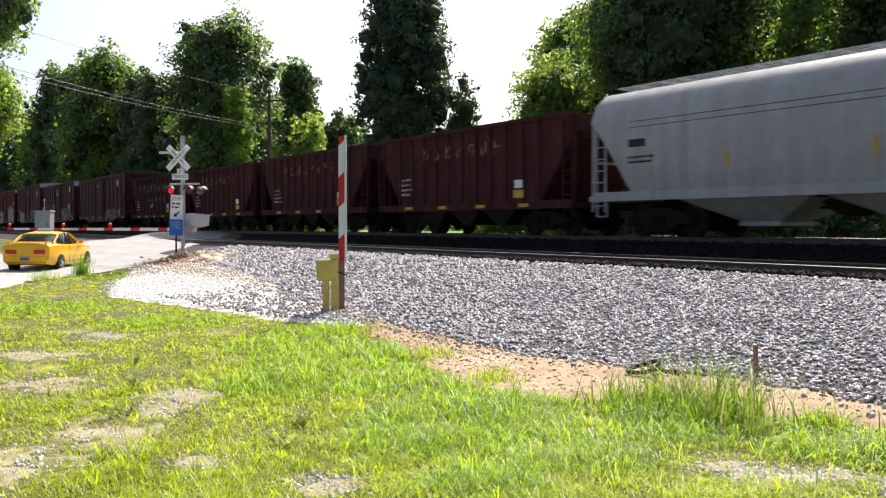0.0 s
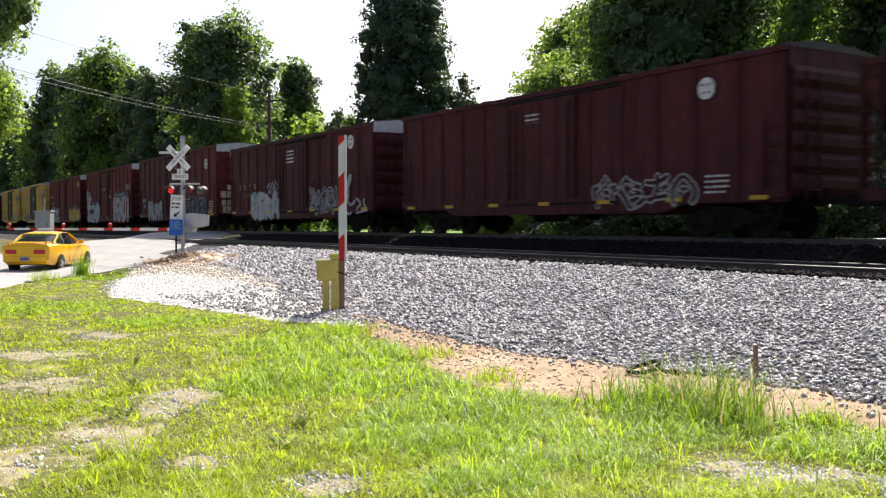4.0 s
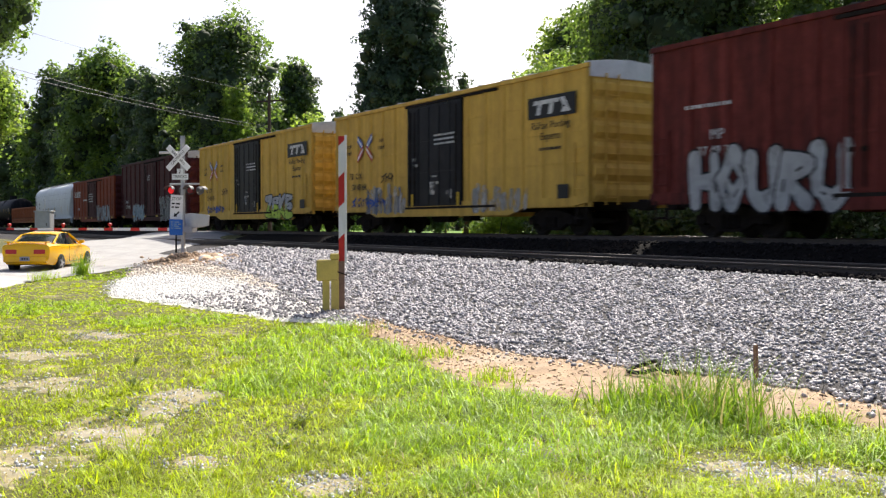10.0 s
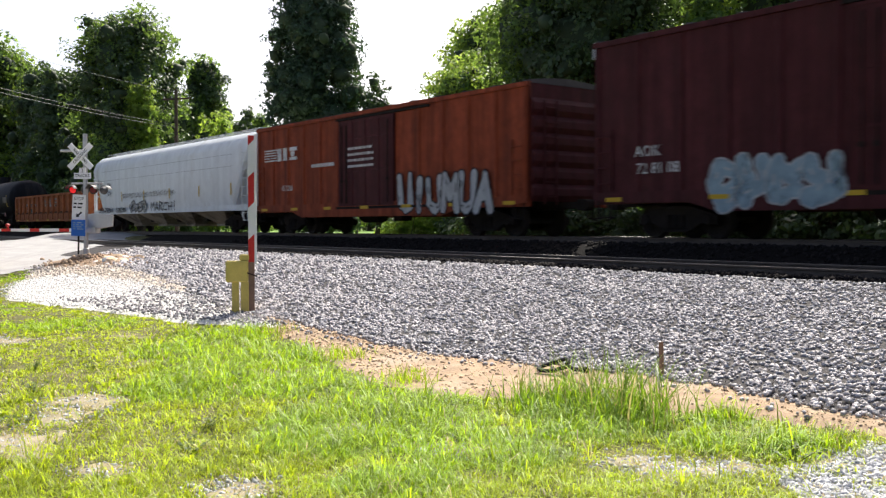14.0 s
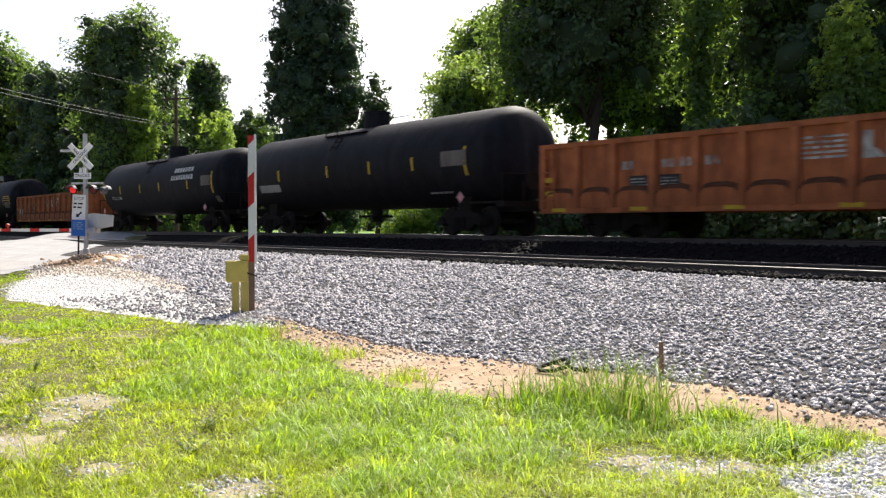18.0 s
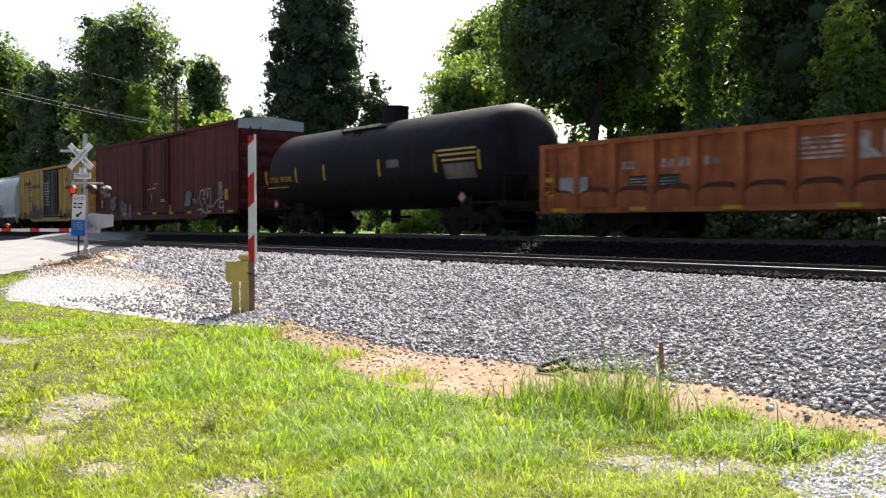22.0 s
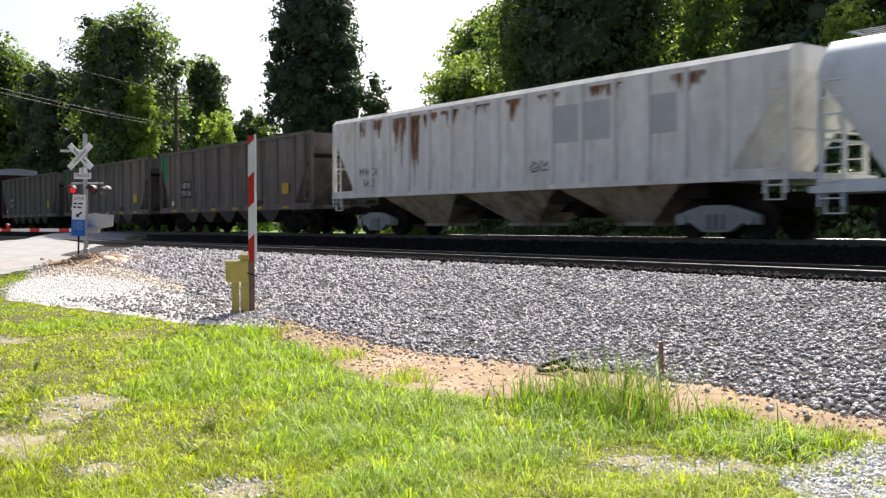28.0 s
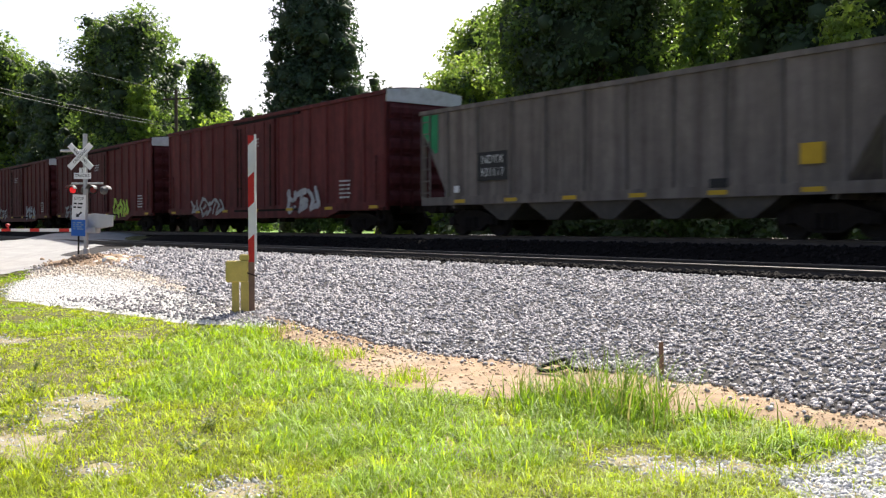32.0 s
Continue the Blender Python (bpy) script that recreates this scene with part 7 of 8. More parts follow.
# ---- lawn ----
BARE = [(-7.1, 0.9, 0.75), (-7.6, 1.6, 0.7), (-8.9, 2.65, 0.55), (-8.4, 2.3, 0.5), (-5.4, 2.45, 0.35), (-5.4, 4.15, 0.3), (-4.35, 4.9, 0.4), (-3.95, 5.3, 0.38), (-12.6, 1.9, 0.7), (-3.6, 6.15, 0.4), (-3.2, 6.0, 0.5), (-4.1, 5.0, 0.35), (-14.5, 3.0, 0.6), (-10.2, 1.6, 0.8), (-6.4, 1.9, 0.35), (-3.4, 5.8, 0.38), (-3.2, 5.3, 0.38), (-6.4, 3.95, 0.24)]
LUSH = [(-6.5, 4.2, 1.1, 0.9), (-5.2, 4.3, 0.7, 0.9), (-9.8, 4.6, 1.2, 0.9), (-13.1, 5.85, 0.9, 1.5), (-10.3, 5.7, 1.1, 1.5), (-11.5, 5.0, 1.2, 1.1), (-8.4, 4.7, 1.0, 0.9), (-6.9, 4.8, 0.7, 1.0), (-5.6, 5.75, 0.65, 1.9), (-5.3, 5.3, 0.45, 1.6), (-4.83, 6.42, 0.28, 1.6), (-4.5, 5.7, 0.3, 1.3), (-4.0, 6.0, 0.35, 1.4), (-8.9, 3.6, 0.9, 0.9), (-6.2, 3.7, 0.8, 0.9), (-4.9, 3.3, 0.5, 0.9), (-16, 4.4, 1.2, 1.0), (-20, 3.0, 2.0, 1.0), (-33, 6.0, 2.2, 1.5), (-30, 6.6, 1.5, 1.4)]


rng = np.random.default_rng(40)
for k, (a, b, r) in enumerate(BARE):
    def patch_z(x, y, a=a, b=b, r=r, k=k):
        q = math.hypot(x - a, (y - b) * 1.3) / r + 0.9 * noise.noise((x * 2.6, y * 2.6, k)) + 0.6 * noise.noise((x * 7, y * 7, k))
        return height(x, y) + 0.008 - 0.05 * max(0.0, q - 0.45)
    tagged(sheet("bare_patch", np.linspace(a - 1.3 * r, a + 1.3 * r, 30), np.linspace(b - 1.1 * r, b + 1.1 * r, 26), patch_z, M["bare_soil"]), "bare stony soil showing through the lawn", "soil", kind="structure")


def blades(name, seed, count, label):
    """Grass: curved tapering blades, denser near the verge's edge, thin on bare earth."""
    rng = np.random.default_rng(seed)
    d = np.exp(rng.uniform(math.log(4.2), math.log(46), count))
    th = rng.uniform(radians(-2.5), radians(68), count)          # angle from the track's far end
    x, y = -d * np.cos(th), d * np.sin(th)
    # most blades stand in tufts and lean outwards from them
    tuft = rng.integers(0, count // 11, count)
    loose = rng.random(count) < 0.35
    ring = np.where(loose, 0.0, 1.0)
    spin, out_r = rng.uniform(0, math.tau, count), np.abs(rng.normal(scale=0.028, size=count)) * (1 + 0.03 * d[tuft])
    x, y = np.where(loose, x, x[tuft] + out_r * np.cos(spin)), np.where(loose, y, y[tuft] + out_r * np.sin(spin))
    d = np.hypot(x, y)
    grow = np.where(loose, 0.8, rng.lognormal(0.0, 0.42, count)[tuft])
    low = np.array([clay_low(a) if a > -15.5 else foot(a) for a in x])
    ok = y < low - 0.1 + rng.normal(scale=0.1, size=count)
    road = np.array([road_gap(a, b) < ROAD_HALF + 0.1 for a, b in zip(x, y)])
    ok &= ~road
    ok &= ~((np.array([inside(a, b, APRON) or inside(a, b, RUBBLE) or inside(a, b, FLARE) for a, b in zip(x, y)])) & (rng.random(count) < 0.97))
    lush = np.zeros(count)
    for a, b, r, h in LUSH:
        lush = np.maximum(lush, h * np.clip(1.25 - np.hypot(x - a, y - b) / r, 0, 1))
    bare = np.zeros(count)
    for a, b, r in BARE:
        bare = np.maximum(bare, np.clip(1.4 - np.hypot(x - a, (y - b) * 1.3) / r, 0, 1))
    patch = np.array([noise.noise((a * 0.9, b * 0.9, 7)) + 0.5 * noise.noise((a * 2.6, b * 2.6, 2)) for a, b in zip(x, y)])
    ok &= rng.random(count) > np.clip(bare * 1.0 - lush * 0.4, 0, 0.86)
    ok &= rng.random(count) > np.clip(-patch * 1.3 - lush, 0, 0.8)
    x, y, d, lush, patch, bare, spin, ring, grow, tuft = (q[ok] for q in (x, y, d, lush, patch, bare, spin, ring, grow, tuft))
    n = len(x)
    z = np.array([height(a, b) for a, b in zip(x, y)]) - 0.004
    hgt = (0.022 + 0.045 * rng.random(n) + 0.075 * lush * (0.35 + rng.random(n)) + 0.08 * np.clip(patch, 0, 1) * rng.random(n)) * np.clip(1.25 - 0.035 * d, 0.55, 1.1) * grow
    wid = np.maximum(0.0034, 0.00060 * d) * (0.6 + 0.7 * rng.random(n))
    az = np.where(ring > 0, spin + rng.normal(scale=0.5, size=n), rng.uniform(0, math.tau, n))
    lean = rng.uniform(0.5, 2.3, n) * hgt
    ux, uy = np.cos(az), np.sin(az)
    px, py = -uy, ux
    base = np.stack([x, y, z], 1)
    side = np.stack([px, py, np.zeros(n)], 1) * wid[:, None]
    out = np.stack([ux, uy, np.zeros(n)], 1)
    mid = base + out * (lean * 0.35)[:, None] + np.array([0, 0, 1]) * (hgt * 0.62)[:, None]
    tip = base + out * lean[:, None] + np.array([0, 0, 1]) * (hgt * (1 - 0.33 * (lean / hgt)))[:, None]
    v = np.stack([base - side, base + side, mid + side * 0.75, mid - side * 0.75, tip], 1).reshape(-1, 3)
    b0 = np.arange(n)[:, None] * 5
    f = np.concatenate([b0 + np.array([[0, 1, 2]]), b0 + np.array([[0, 2, 3]]), b0 + np.array([[3, 2, 4]])])
    straw = rng.random(count)[tuft] * 0.6 + rng.random(n) * 0.4
    kind = np.where(straw * 1.15 - 0.05 < np.clip(0.07 + bare * 0.4 - patch * 0.25 - lush * 0.2, 0.04, 0.7), 2, np.where(lush > 0.35, 1, 0))
    me = from_arrays(name, v, f, M["blade"], M["lush"], M["straw"], per_face=np.concatenate([kind] * 3))
    return tagged(new(name, me), label, "grass", kind="stuff")


blades("lawn_grass", 21, 440000, "sunlit yellow-green grass with dry straw")
rng = np.random.default_rng(23)


def near_blades(count):
    """The lawn round the viewing place itself."""
    a, r = rng.uniform(0, math.tau, count), 9.0 * np.sqrt(rng.random(count))
    x, y = r * np.cos(a), r * np.sin(a)
    ok = (y < 6.3) & ~((r > 4.2) & (x < 0) & (y > -0.3) & (np.arctan2(y, -x) < radians(68)))
    x, y = x[ok], y[ok]
    n = len(x)
    z = np.array([height(p, q) for p, q in zip(x, y)])
    h, az = rng.uniform(0.03, 0.09, n), rng.uniform(0, math.tau, n)
    base, up = np.stack([x, y, z], 1), np.array([0, 0, 1.0])
    out, side = np.stack([np.cos(az), np.sin(az), 0 * az], 1), np.stack([-np.sin(az), np.cos(az), 0 * az], 1) * 0.0035
    v = np.stack([base - side, base + side, base + out * (h * 0.7)[:, None] + up * h[:, None]], 1).reshape(-1, 3)
    f = np.arange(n)[:, None] * 3 + np.array([[0, 1, 2]])
    return tagged(new("near_grass", from_arrays("near_grass", v, f, M["blade"])), "short sunlit yellow-green grass", "grass", kind="stuff")


near_blades(40000)
rng = np.random.default_rng(31)
pts, sz = [], []
for a, b, r in BARE:
    for k in range(int((520 if a < -5.5 else 1100) * r)):
        q, w = a + rng.normal(scale=r * 0.5), b + rng.normal(scale=r * 0.42)
        if w < clay_low(q):
            pts.append((q, w, height(q, w) + 0.004))
            sz.append(rng.choice([0.006, 0.010, 0.016, 0.024], p=[0.35, 0.35, 0.2, 0.1]))
for k in range(4200):
    q = rng.uniform(-3.75, -2.2)
    w = rng.uniform(4.9, 6.6)
    if noise.noise((q * 1.7, w * 1.7, 4)) + 0.35 * (q + 3.2) < -0.12:
        continue
    pts.append((q, w, height(q, w) + 0.006))
    sz.append(rng.choice([0.014, 0.022, 0.03]))
stones("lawn_pebbles", pts, sz, M["grey_gravel"], 32, "pale pebbles on bare patches of the lawn")


def tall_grass(label, x, y, n, tall, spread, seed, materials=("lush", "straw")):
    """A tussock of long arching blades."""
    rng = np.random.default_rng(seed)
    verts, faces, kinds = [], [], []
    for k in range(n):
        bx0, by0 = rng.normal(scale=spread * 0.4), rng.normal(scale=spread * 0.3)
        az, h = rng.uniform(0, math.tau), tall * rng.uniform(0.45, 1.1)
        w, bend = rng.uniform(0.004, 0.011), rng.uniform(0.15, 1.0) * h
        i = len(verts)
        for j in range(5):
            u = j / 4
            c = np.array([bx0 + math.cos(az) * bend * u * u, by0 + math.sin(az) * bend * u * u, h * (u - 0.28 * u * u * bend / h)])
            s = np.array([-math.sin(az), math.cos(az), 0]) * w * (1 - u * 0.9)
            verts += [c - s, c + s]
        for j in range(4):
            faces.append((i + 2 * j, i + 2 * j + 1, i + 2 * j + 3, i + 2 * j + 2))
            kinds.append(1 if k % 7 == 0 else 0)
    ob = new("grass_tussock", from_arrays("grass_tussock", np.array(verts), np.array(faces), M[materials[0]], M[materials[1]], per_face=np.array(kinds)))
    ob.matrix_basis = pose(x, y, height(x, y) - 0.01)
    return tagged(ob, label, "grass", kind="stuff")


tall_grass("tall tussock of coarse green grass with dry stems", -5.6, 6.0, 420, 0.62, 0.85, 1, ("coarse", "straw"))
tall_grass("tall tussock of coarse green grass with dry stems", -6.0, 5.75, 420, 0.36, 0.8, 2, ("coarse", "lush"))
tall_grass("low green grass tussock", -4.83, 6.45, 170, 0.2, 0.25, 3)
tall_grass("low green grass tussock", -4.45, 5.75, 160, 0.17, 0.28, 4)
tall_grass("low green grass tussock at the clay's edge", -7.9, 5.45, 170, 0.22, 0.4, 5)
tall_grass("low green grass tussock at the clay's edge", -9.9, 5.95, 170, 0.2, 0.5, 6)
tall_grass("low green grass tussock at the clay's edge", -12.6, 6.3, 170, 0.22, 0.6, 7)
tall_grass("small green tuft on the clay", -8.45, 5.95, 90, 0.11, 0.14, 8)
tall_grass("low green grass tussock", -3.75, 6.25, 150, 0.18, 0.3, 9)
tall_grass("tall weeds beside the road", -31.9, 6.15, 240, 0.85, 0.4, 10, ("coarse", "lush"))
tall_grass("tall weeds beside the road", -30.2, 4.7, 160, 0.4, 0.8, 11)


def weed(label, x, y, tall, leaves, seed, spread=0.22):
    """A low broad-leaved weed: stems with pairs of oval leaves."""
    rng = np.random.default_rng(seed)
    t = thing("weed", label, "weed", pose(x, y, height(x, y)), "weeds on the verge")
    tops = []
    for k in range(6):
        a = rng.uniform(0, math.tau)
        p = Vector((math.cos(a) * spread * rng.uniform(0.3, 1), math.sin(a) * spread * rng.uniform(0.3, 1), tall * rng.uniform(0.6, 1)))
        bm = bmesh.new()
        rod(bm, (0, 0, -0.02), p, 0.004, 0.002, 5)
        part("stem", bm, M["weed"], t)
        tops.append(p)
    bm = bmesh.new()
    for k in range(leaves):
        p = tops[k % 6] * rng.uniform(0.35, 1.0)
        a, s = rng.uniform(0, math.tau), rng.uniform(0.02, 0.045)
        u = Vector((math.cos(a), math.sin(a), rng.uniform(-0.1, 0.5)))
        w = Vector((-math.sin(a), math.cos(a), 0)) * 0.4
        bm.faces.new([bm.verts.new(q) for q in (p, p + (u * 0.5 + w) * s, p + u * s, p + (u * 0.5 - w) * s)])
    tagged(part("leaves", bm, M["weed"], t), kind="stuff")
    return t


for k, (a, b, h) in enumerate(((-11.2, 2.7, 0.16), (-13.5, 2.4, 0.2), (-10.6, 3.2, 0.14), (-9.6, 2.3, 0.14), (-16.5, 3.4, 0.28), (-14.6, 2.0, 0.2), (-8.2, 1.9, 0.1), (-3.75, 5.75, 0.14), (-18.0, 2.6, 0.3), (-7.2, 3.0, 0.12), (-9.0, 4.2, 0.13), (-6.5, 2.6, 0.1))):
    weed("small broad-leaved green weed in the lawn", a, b, h, 60, 50 + k)


# ---- crossing signal with its lowered gate ----
def crossing_signal():
    base = height(-33.0, 9.7)
    t = thing("crossing_signal", "weathered aluminium crossing signal with crossbuck, red lamps and signs", "crossing signal", pose(-33.0, 9.7, base, 0, 0, 46))
    bm = bmesh.new()
    rod(bm, (0, 0, -0.2), (0, 0, 4.28), 0.075, seg=14)
    part("mast", bm, M["alu"], t, "round aluminium mast")
    bm = bmesh.new()
    box(bm, -0.22, 0.22, -0.22, 0.22, -0.25, 0.12)
    rod(bm, (0, 0, 0.1), (0, 0, 0.45), 0.13, 0.10, 12)
    part("mast_base", bm, M["alu"], t, bevel=0.02)
    for k, a in enumerate((45, -45)):
        bm = bmesh.new()
        box(bm, -0.55, 0.55, -0.012, 0.012, -0.10, 0.10)
        b = part("crossbuck_blade", bm, M["sign_white"], t, "white crossbuck blade", at=pose(-0.11, -0.10 - 0.03 * k, 3.52, 0, a, 0), bevel=0.004)
        same("lettering", text_mesh("RAILROAD" if k == 0 else "CROSSING", 0.135, M["sign_black"]), b, pose(0, -0.016, 0))
    bm = bmesh.new()
    box(bm, -0.11, 0.11, -0.012, 0.012, -0.1, 0.1)
    b = part("track_count_plate", bm, M["sign_white"], t, at=pose(-0.05, -0.10, 3.04))
    same("lettering", text_mesh("2", 0.18, M["sign_black"]), b, pose(0, -0.016, 0))
    bm = bmesh.new()
    box(bm, -0.30, 0.30, -0.012, 0.012, -0.10, 0.10)
    b = part("tracks_plate", bm, M["sign_white"], t, at=pose(-0.05, -0.10, 2.87))
    same("lettering", text_mesh("TRACKS", 0.14, M["sign_black"]), b, pose(0, -0.016, 0))
    bm = bmesh.new()
    rod(bm, (-0.48, 0.0, 2.62), (0.62, 0.0, 2.62), 0.035, seg=10)
    rod(bm, (-0.9, 0.05, 3.72), (-0.05, 0.05, 3.72), 0.045, seg=10)
    part("cross_arm", bm, M["alu"], t, "aluminium cross arm")
    # lamps front and back with their hoods
    for x, y, lit in ((-0.36, -0.16, True), (0.36, -0.16, False), (-0.10, 0.18, False), (0.56, 0.18, False)):
        s = -1 if y < 0 else 1
        bm = bmesh.new()
        rod(bm, (0, 0.0, 0), (0, -s * 0.14, 0), 0.15, 0.08, 18)
        lamp = part("lamp_housing", bm, M["sign_black"] if y < 0 else M["hood"], t, at=pose(x, y, 2.40), smooth=True)
        bm = bmesh.new()
        rod(bm, (0, s * 0.004, 0), (0, s * 0.03, 0), 0.115, 0.10, 20)
        part("lens", bm, M["lit_red"] if lit else M["dark_red"], lamp, "glowing red lens" if lit else "dark red lens", smooth=True)
        bm = bmesh.new()
        for k in range(9):
            a0, a1 = radians(10 + 160 * k / 9), radians(10 + 160 * (k + 1) / 9)
            q = [(0.16 * math.cos(a), s * d, 0.16 * math.sin(a)) for a, d in ((a0, 0), (a1, 0), (a1, 0.26), (a0, 0.26))]
            bm.faces.new([bm.verts.new(c) for c in q])
        hood = part("hood", bm, M["hood"], lamp, "dull metal hood")
        sol = hood.modifiers.new("thickness", "SOLIDIFY")
        sol.thickness = 0.006
    bm = bmesh.new()
    box(bm, -0.30, 0.16, -0.012, 0.012, -0.44, 0.44)
    b = part("stop_sign_board", bm, M["sign_white"], t, "white instruction board with arrow", at=pose(-0.10, -0.14, 1.80, 0, 3, 0), bevel=0.004)
    same("lettering", text_mesh("STOP", 0.15, M["sign_black"]), b, pose(-0.07, -0.016, 0.30))
    bars(b, -0.25, 0.12, -0.05, 0.20, 2, M["sign_black"], 3, -0.016)
    bm = bmesh.new()
    prism(bm, [(-0.16, -0.32), (-0.02, -0.30), (-0.05, -0.26), (0.06, -0.16), (0.02, -0.12), (-0.09, -0.22), (-0.13, -0.18)], -0.018, -0.014)
    part("arrow", bm, M["sign_black"], b)
    bm = bmesh.new()
    box(bm, -0.16, 0.30, 0.06, 0.46, 0.95, 1.42)
    part("gate_machine", bm, M["alu"], t, "grey gate machine housing", bevel=0.03)
    bm = bmesh.new()
    prism(bm, [(0.0, 1.22), (0.15, 1.05), (0.95, 1.18), (0.98, 1.55), (0.30, 1.62), (0.02, 1.58)], -0.02, 0.06)
    part("counterweight", bm, M["alu"], t, "broad grey counterweight plate", bevel=0.015)
    bm = bmesh.new()
    box(bm, 0.35, 0.8, 0.07, 0.13, 1.2, 1.52)
    box(bm, 0.12, 0.2, -0.12, -0.02, 0.0, 0.22)
    part("counterweight_block", bm, M["steel"], t, bevel=0.01)
    return t


crossing_signal()


def gate_arm():
    z = 1.46
    t = thing("gate_arm", "lowered red and white striped crossing gate arm with small red lamps", "gate", pose(-33.2, 9.55, z, 0, 0, 211))
    L, n = 8.7, 20
    for k in range(n):
        bm = bmesh.new()
        h0, h1 = 0.058 - 0.02 * k / n, 0.058 - 0.02 * (k + 1) / n
        x0, x1 = L * k / n, L * (k + 1) / n
        loft(bm, [[(x, -0.02, -h), (x, 0.02, -h), (x, 0.02, h), (x, -0.02, h)] for x, h in ((x0, h0), (x1, h1))])
        part("arm_stripe", bm, M["gate_red"] if k % 3 == 1 else M["sign_white"], t)
    for x in (L - 0.15, 5.6, 3.2):
        bm = bmesh.new()
        rod(bm, (x, 0, 0.04), (x, 0, 0.16), 0.03, seg=8)
        rod(bm, (x, -0.05, 0.17), (x, 0.05, 0.17), 0.055, seg=12)
        part("arm_lamp", bm, M["gate_red"], t, "small red gate lamp")
    bm = bmesh.new()
    box(bm, -0.7, 0.1, -0.03, 0.03, -0.09, 0.09)
    part("arm_root", bm, M["alu"], t)
    return t


gate_arm()


def blue_notice():
    x, y = -32.9, 9.42
    t = thing("notice_post", "small blue notice on a thin leaning steel post", "sign", pose(x, y, height(x, y), 3, 2, 50))
    bm = bmesh.new()
    box(bm, -0.025, 0.025, -0.015, 0.015, -0.2, 1.42)
    part("post", bm, M["steel"], t)
    bm = bmesh.new()
    box(bm, -0.24, 0.24, -0.03, -0.016, 0.90, 1.44)
    b = part("blue_plate", bm, M["sign_blue"], t, "blue plate with pale lines", bevel=0.004)
    bars(b, -0.18, 0.18, 1.1, 1.38, 4, M["spray_pale"], 8, -0.032)
    return t


blue_notice()


def gate_stand():
    """A striped arm standing upright on a yellow stand: a private gate, open."""
    x, y = -15.1, 7.12
    t = thing("barrier_stand", "upright red and white striped barrier arm on a yellow steel stand", "barrier", pose(x, y, height(x, y), 0, 0, 62))
    for k, (z0, z1, m) in enumerate(((0.05, 0.90, "rust_steel"), (0.90, 1.32, "gate_red"), (1.32, 1.86, "sign_white"), (1.86, 2.38, "gate_red"), (2.38, 2.92, "sign_white"), (2.92, 3.05, "gate_red"))):
        bm = bmesh.new()
        s = 0.10
        a, b = (z0 - s * 0.4 if k > 1 else z0), (z1 - s * 0.4 if k < 5 and k > 0 else z1)
        prism(bm, [(0.02, a), (0.12, a + (s if k > 1 else 0)), (0.12, b + (s if 0 < k < 5 else 0)), (0.02, b)], -0.03, 0.02)
        part("arm_stripe", bm, M[m], t)
    bm = bmesh.new()
    box(bm, 0.122, 0.158, -0.03, 0.04, 0.86, 3.07)
    part("arm_edge", bm, M["sign_white"], t, "pale edge of the arm")
    bm = bmesh.new()
    box(bm, -0.36, 0.02, -0.08, 0.16, 0.56, 0.92)
    part("hinge_box", bm, M["post_yellow"], t, "yellow steel box", bevel=0.02)
    bm = bmesh.new()
    box(bm, -0.13, 0.03, -0.05, 0.1, 0.92, 1.03)
    part("hinge_cap", bm, M["post_yellow"], t, bevel=0.02)
    for x0, x1, y0 in ((-0.26, -0.14, -0.02), (-0.11, 0.025, -0.07)):
        bm = bmesh.new()
        box(bm, x0, x1, y0, y0 + 0.03, -0.2, 0.57)
        box(bm, x0, x0 + 0.02, y0 + 0.03, y0 + 0.14, -0.2, 0.57)
        part("leg", bm, M["post_yellow"], t, "yellow channel leg", bevel=0.006)
    bm = bmesh.new()
    rod(bm, (0.0, -0.09, 0.72), (0.16, -0.05, 0.66), 0.012, seg=6)
    part("bolt", bm, M["steel"], t)
    return t


gate_stand()


# ---- small things along the bank ----
def stub_post():
    x, y = -6.12, 7.2
    t = thing("stub_post", "short rusty steel stub post in the ballast's edge", "post", pose(x, y, height(x, y), 2, -1, 20))
    bm = bmesh.new()
    box(bm, -0.022, 0.022, -0.005, 0.005, -0.2, 0.37)
    box(bm, -0.005, 0.005, 0.005, 0.035, -0.2, 0.37)
    part("flange", bm, M["rust_steel"], t)
    return t


stub_post()


def hose_coil():
    x, y = -7.15, 6.75
    t = thing("hose", "discarded black rubber hose loop on the clay", "hose", pose(x, y, height(x, y) + 0.10, 20, -10, 0))
    bm = bmesh.new()
    pts = [Vector((0.19 * math.cos(a), 0.13 * math.sin(a), 0.012 * math.sin(a * 2))) for a in [math.tau * k / 22 for k in range(21)]] + [Vector((0.28, -0.06, 0)), Vector((0.40, -0.12, -0.01)), Vector((-0.1, 0.1, 0)) + Vector((0.65, -0.25, -0.02))]
    rings = []
    for i, p in enumerate(pts):
        d = pts[min(i + 1, len(pts) - 1)] - pts[max(i - 1, 0)]
        side = Vector((-d.y, d.x, 0)).normalized()
        rings.append([p + side * (0.022 * math.cos(k * math.tau / 8)) + Vector((0, 0, 0.022 * math.sin(k * math.tau / 8))) for k in range(8)])
    loft(bm, rings)
    part("loop", bm, M["rubber"], t, smooth=True)
    bm = bmesh.new()
    rod(bm, (0.53, -0.14, -0.01), (0.62, -0.17, -0.015), 0.03, seg=8)
    part("fitting", bm, M["steel"], t)
    return t


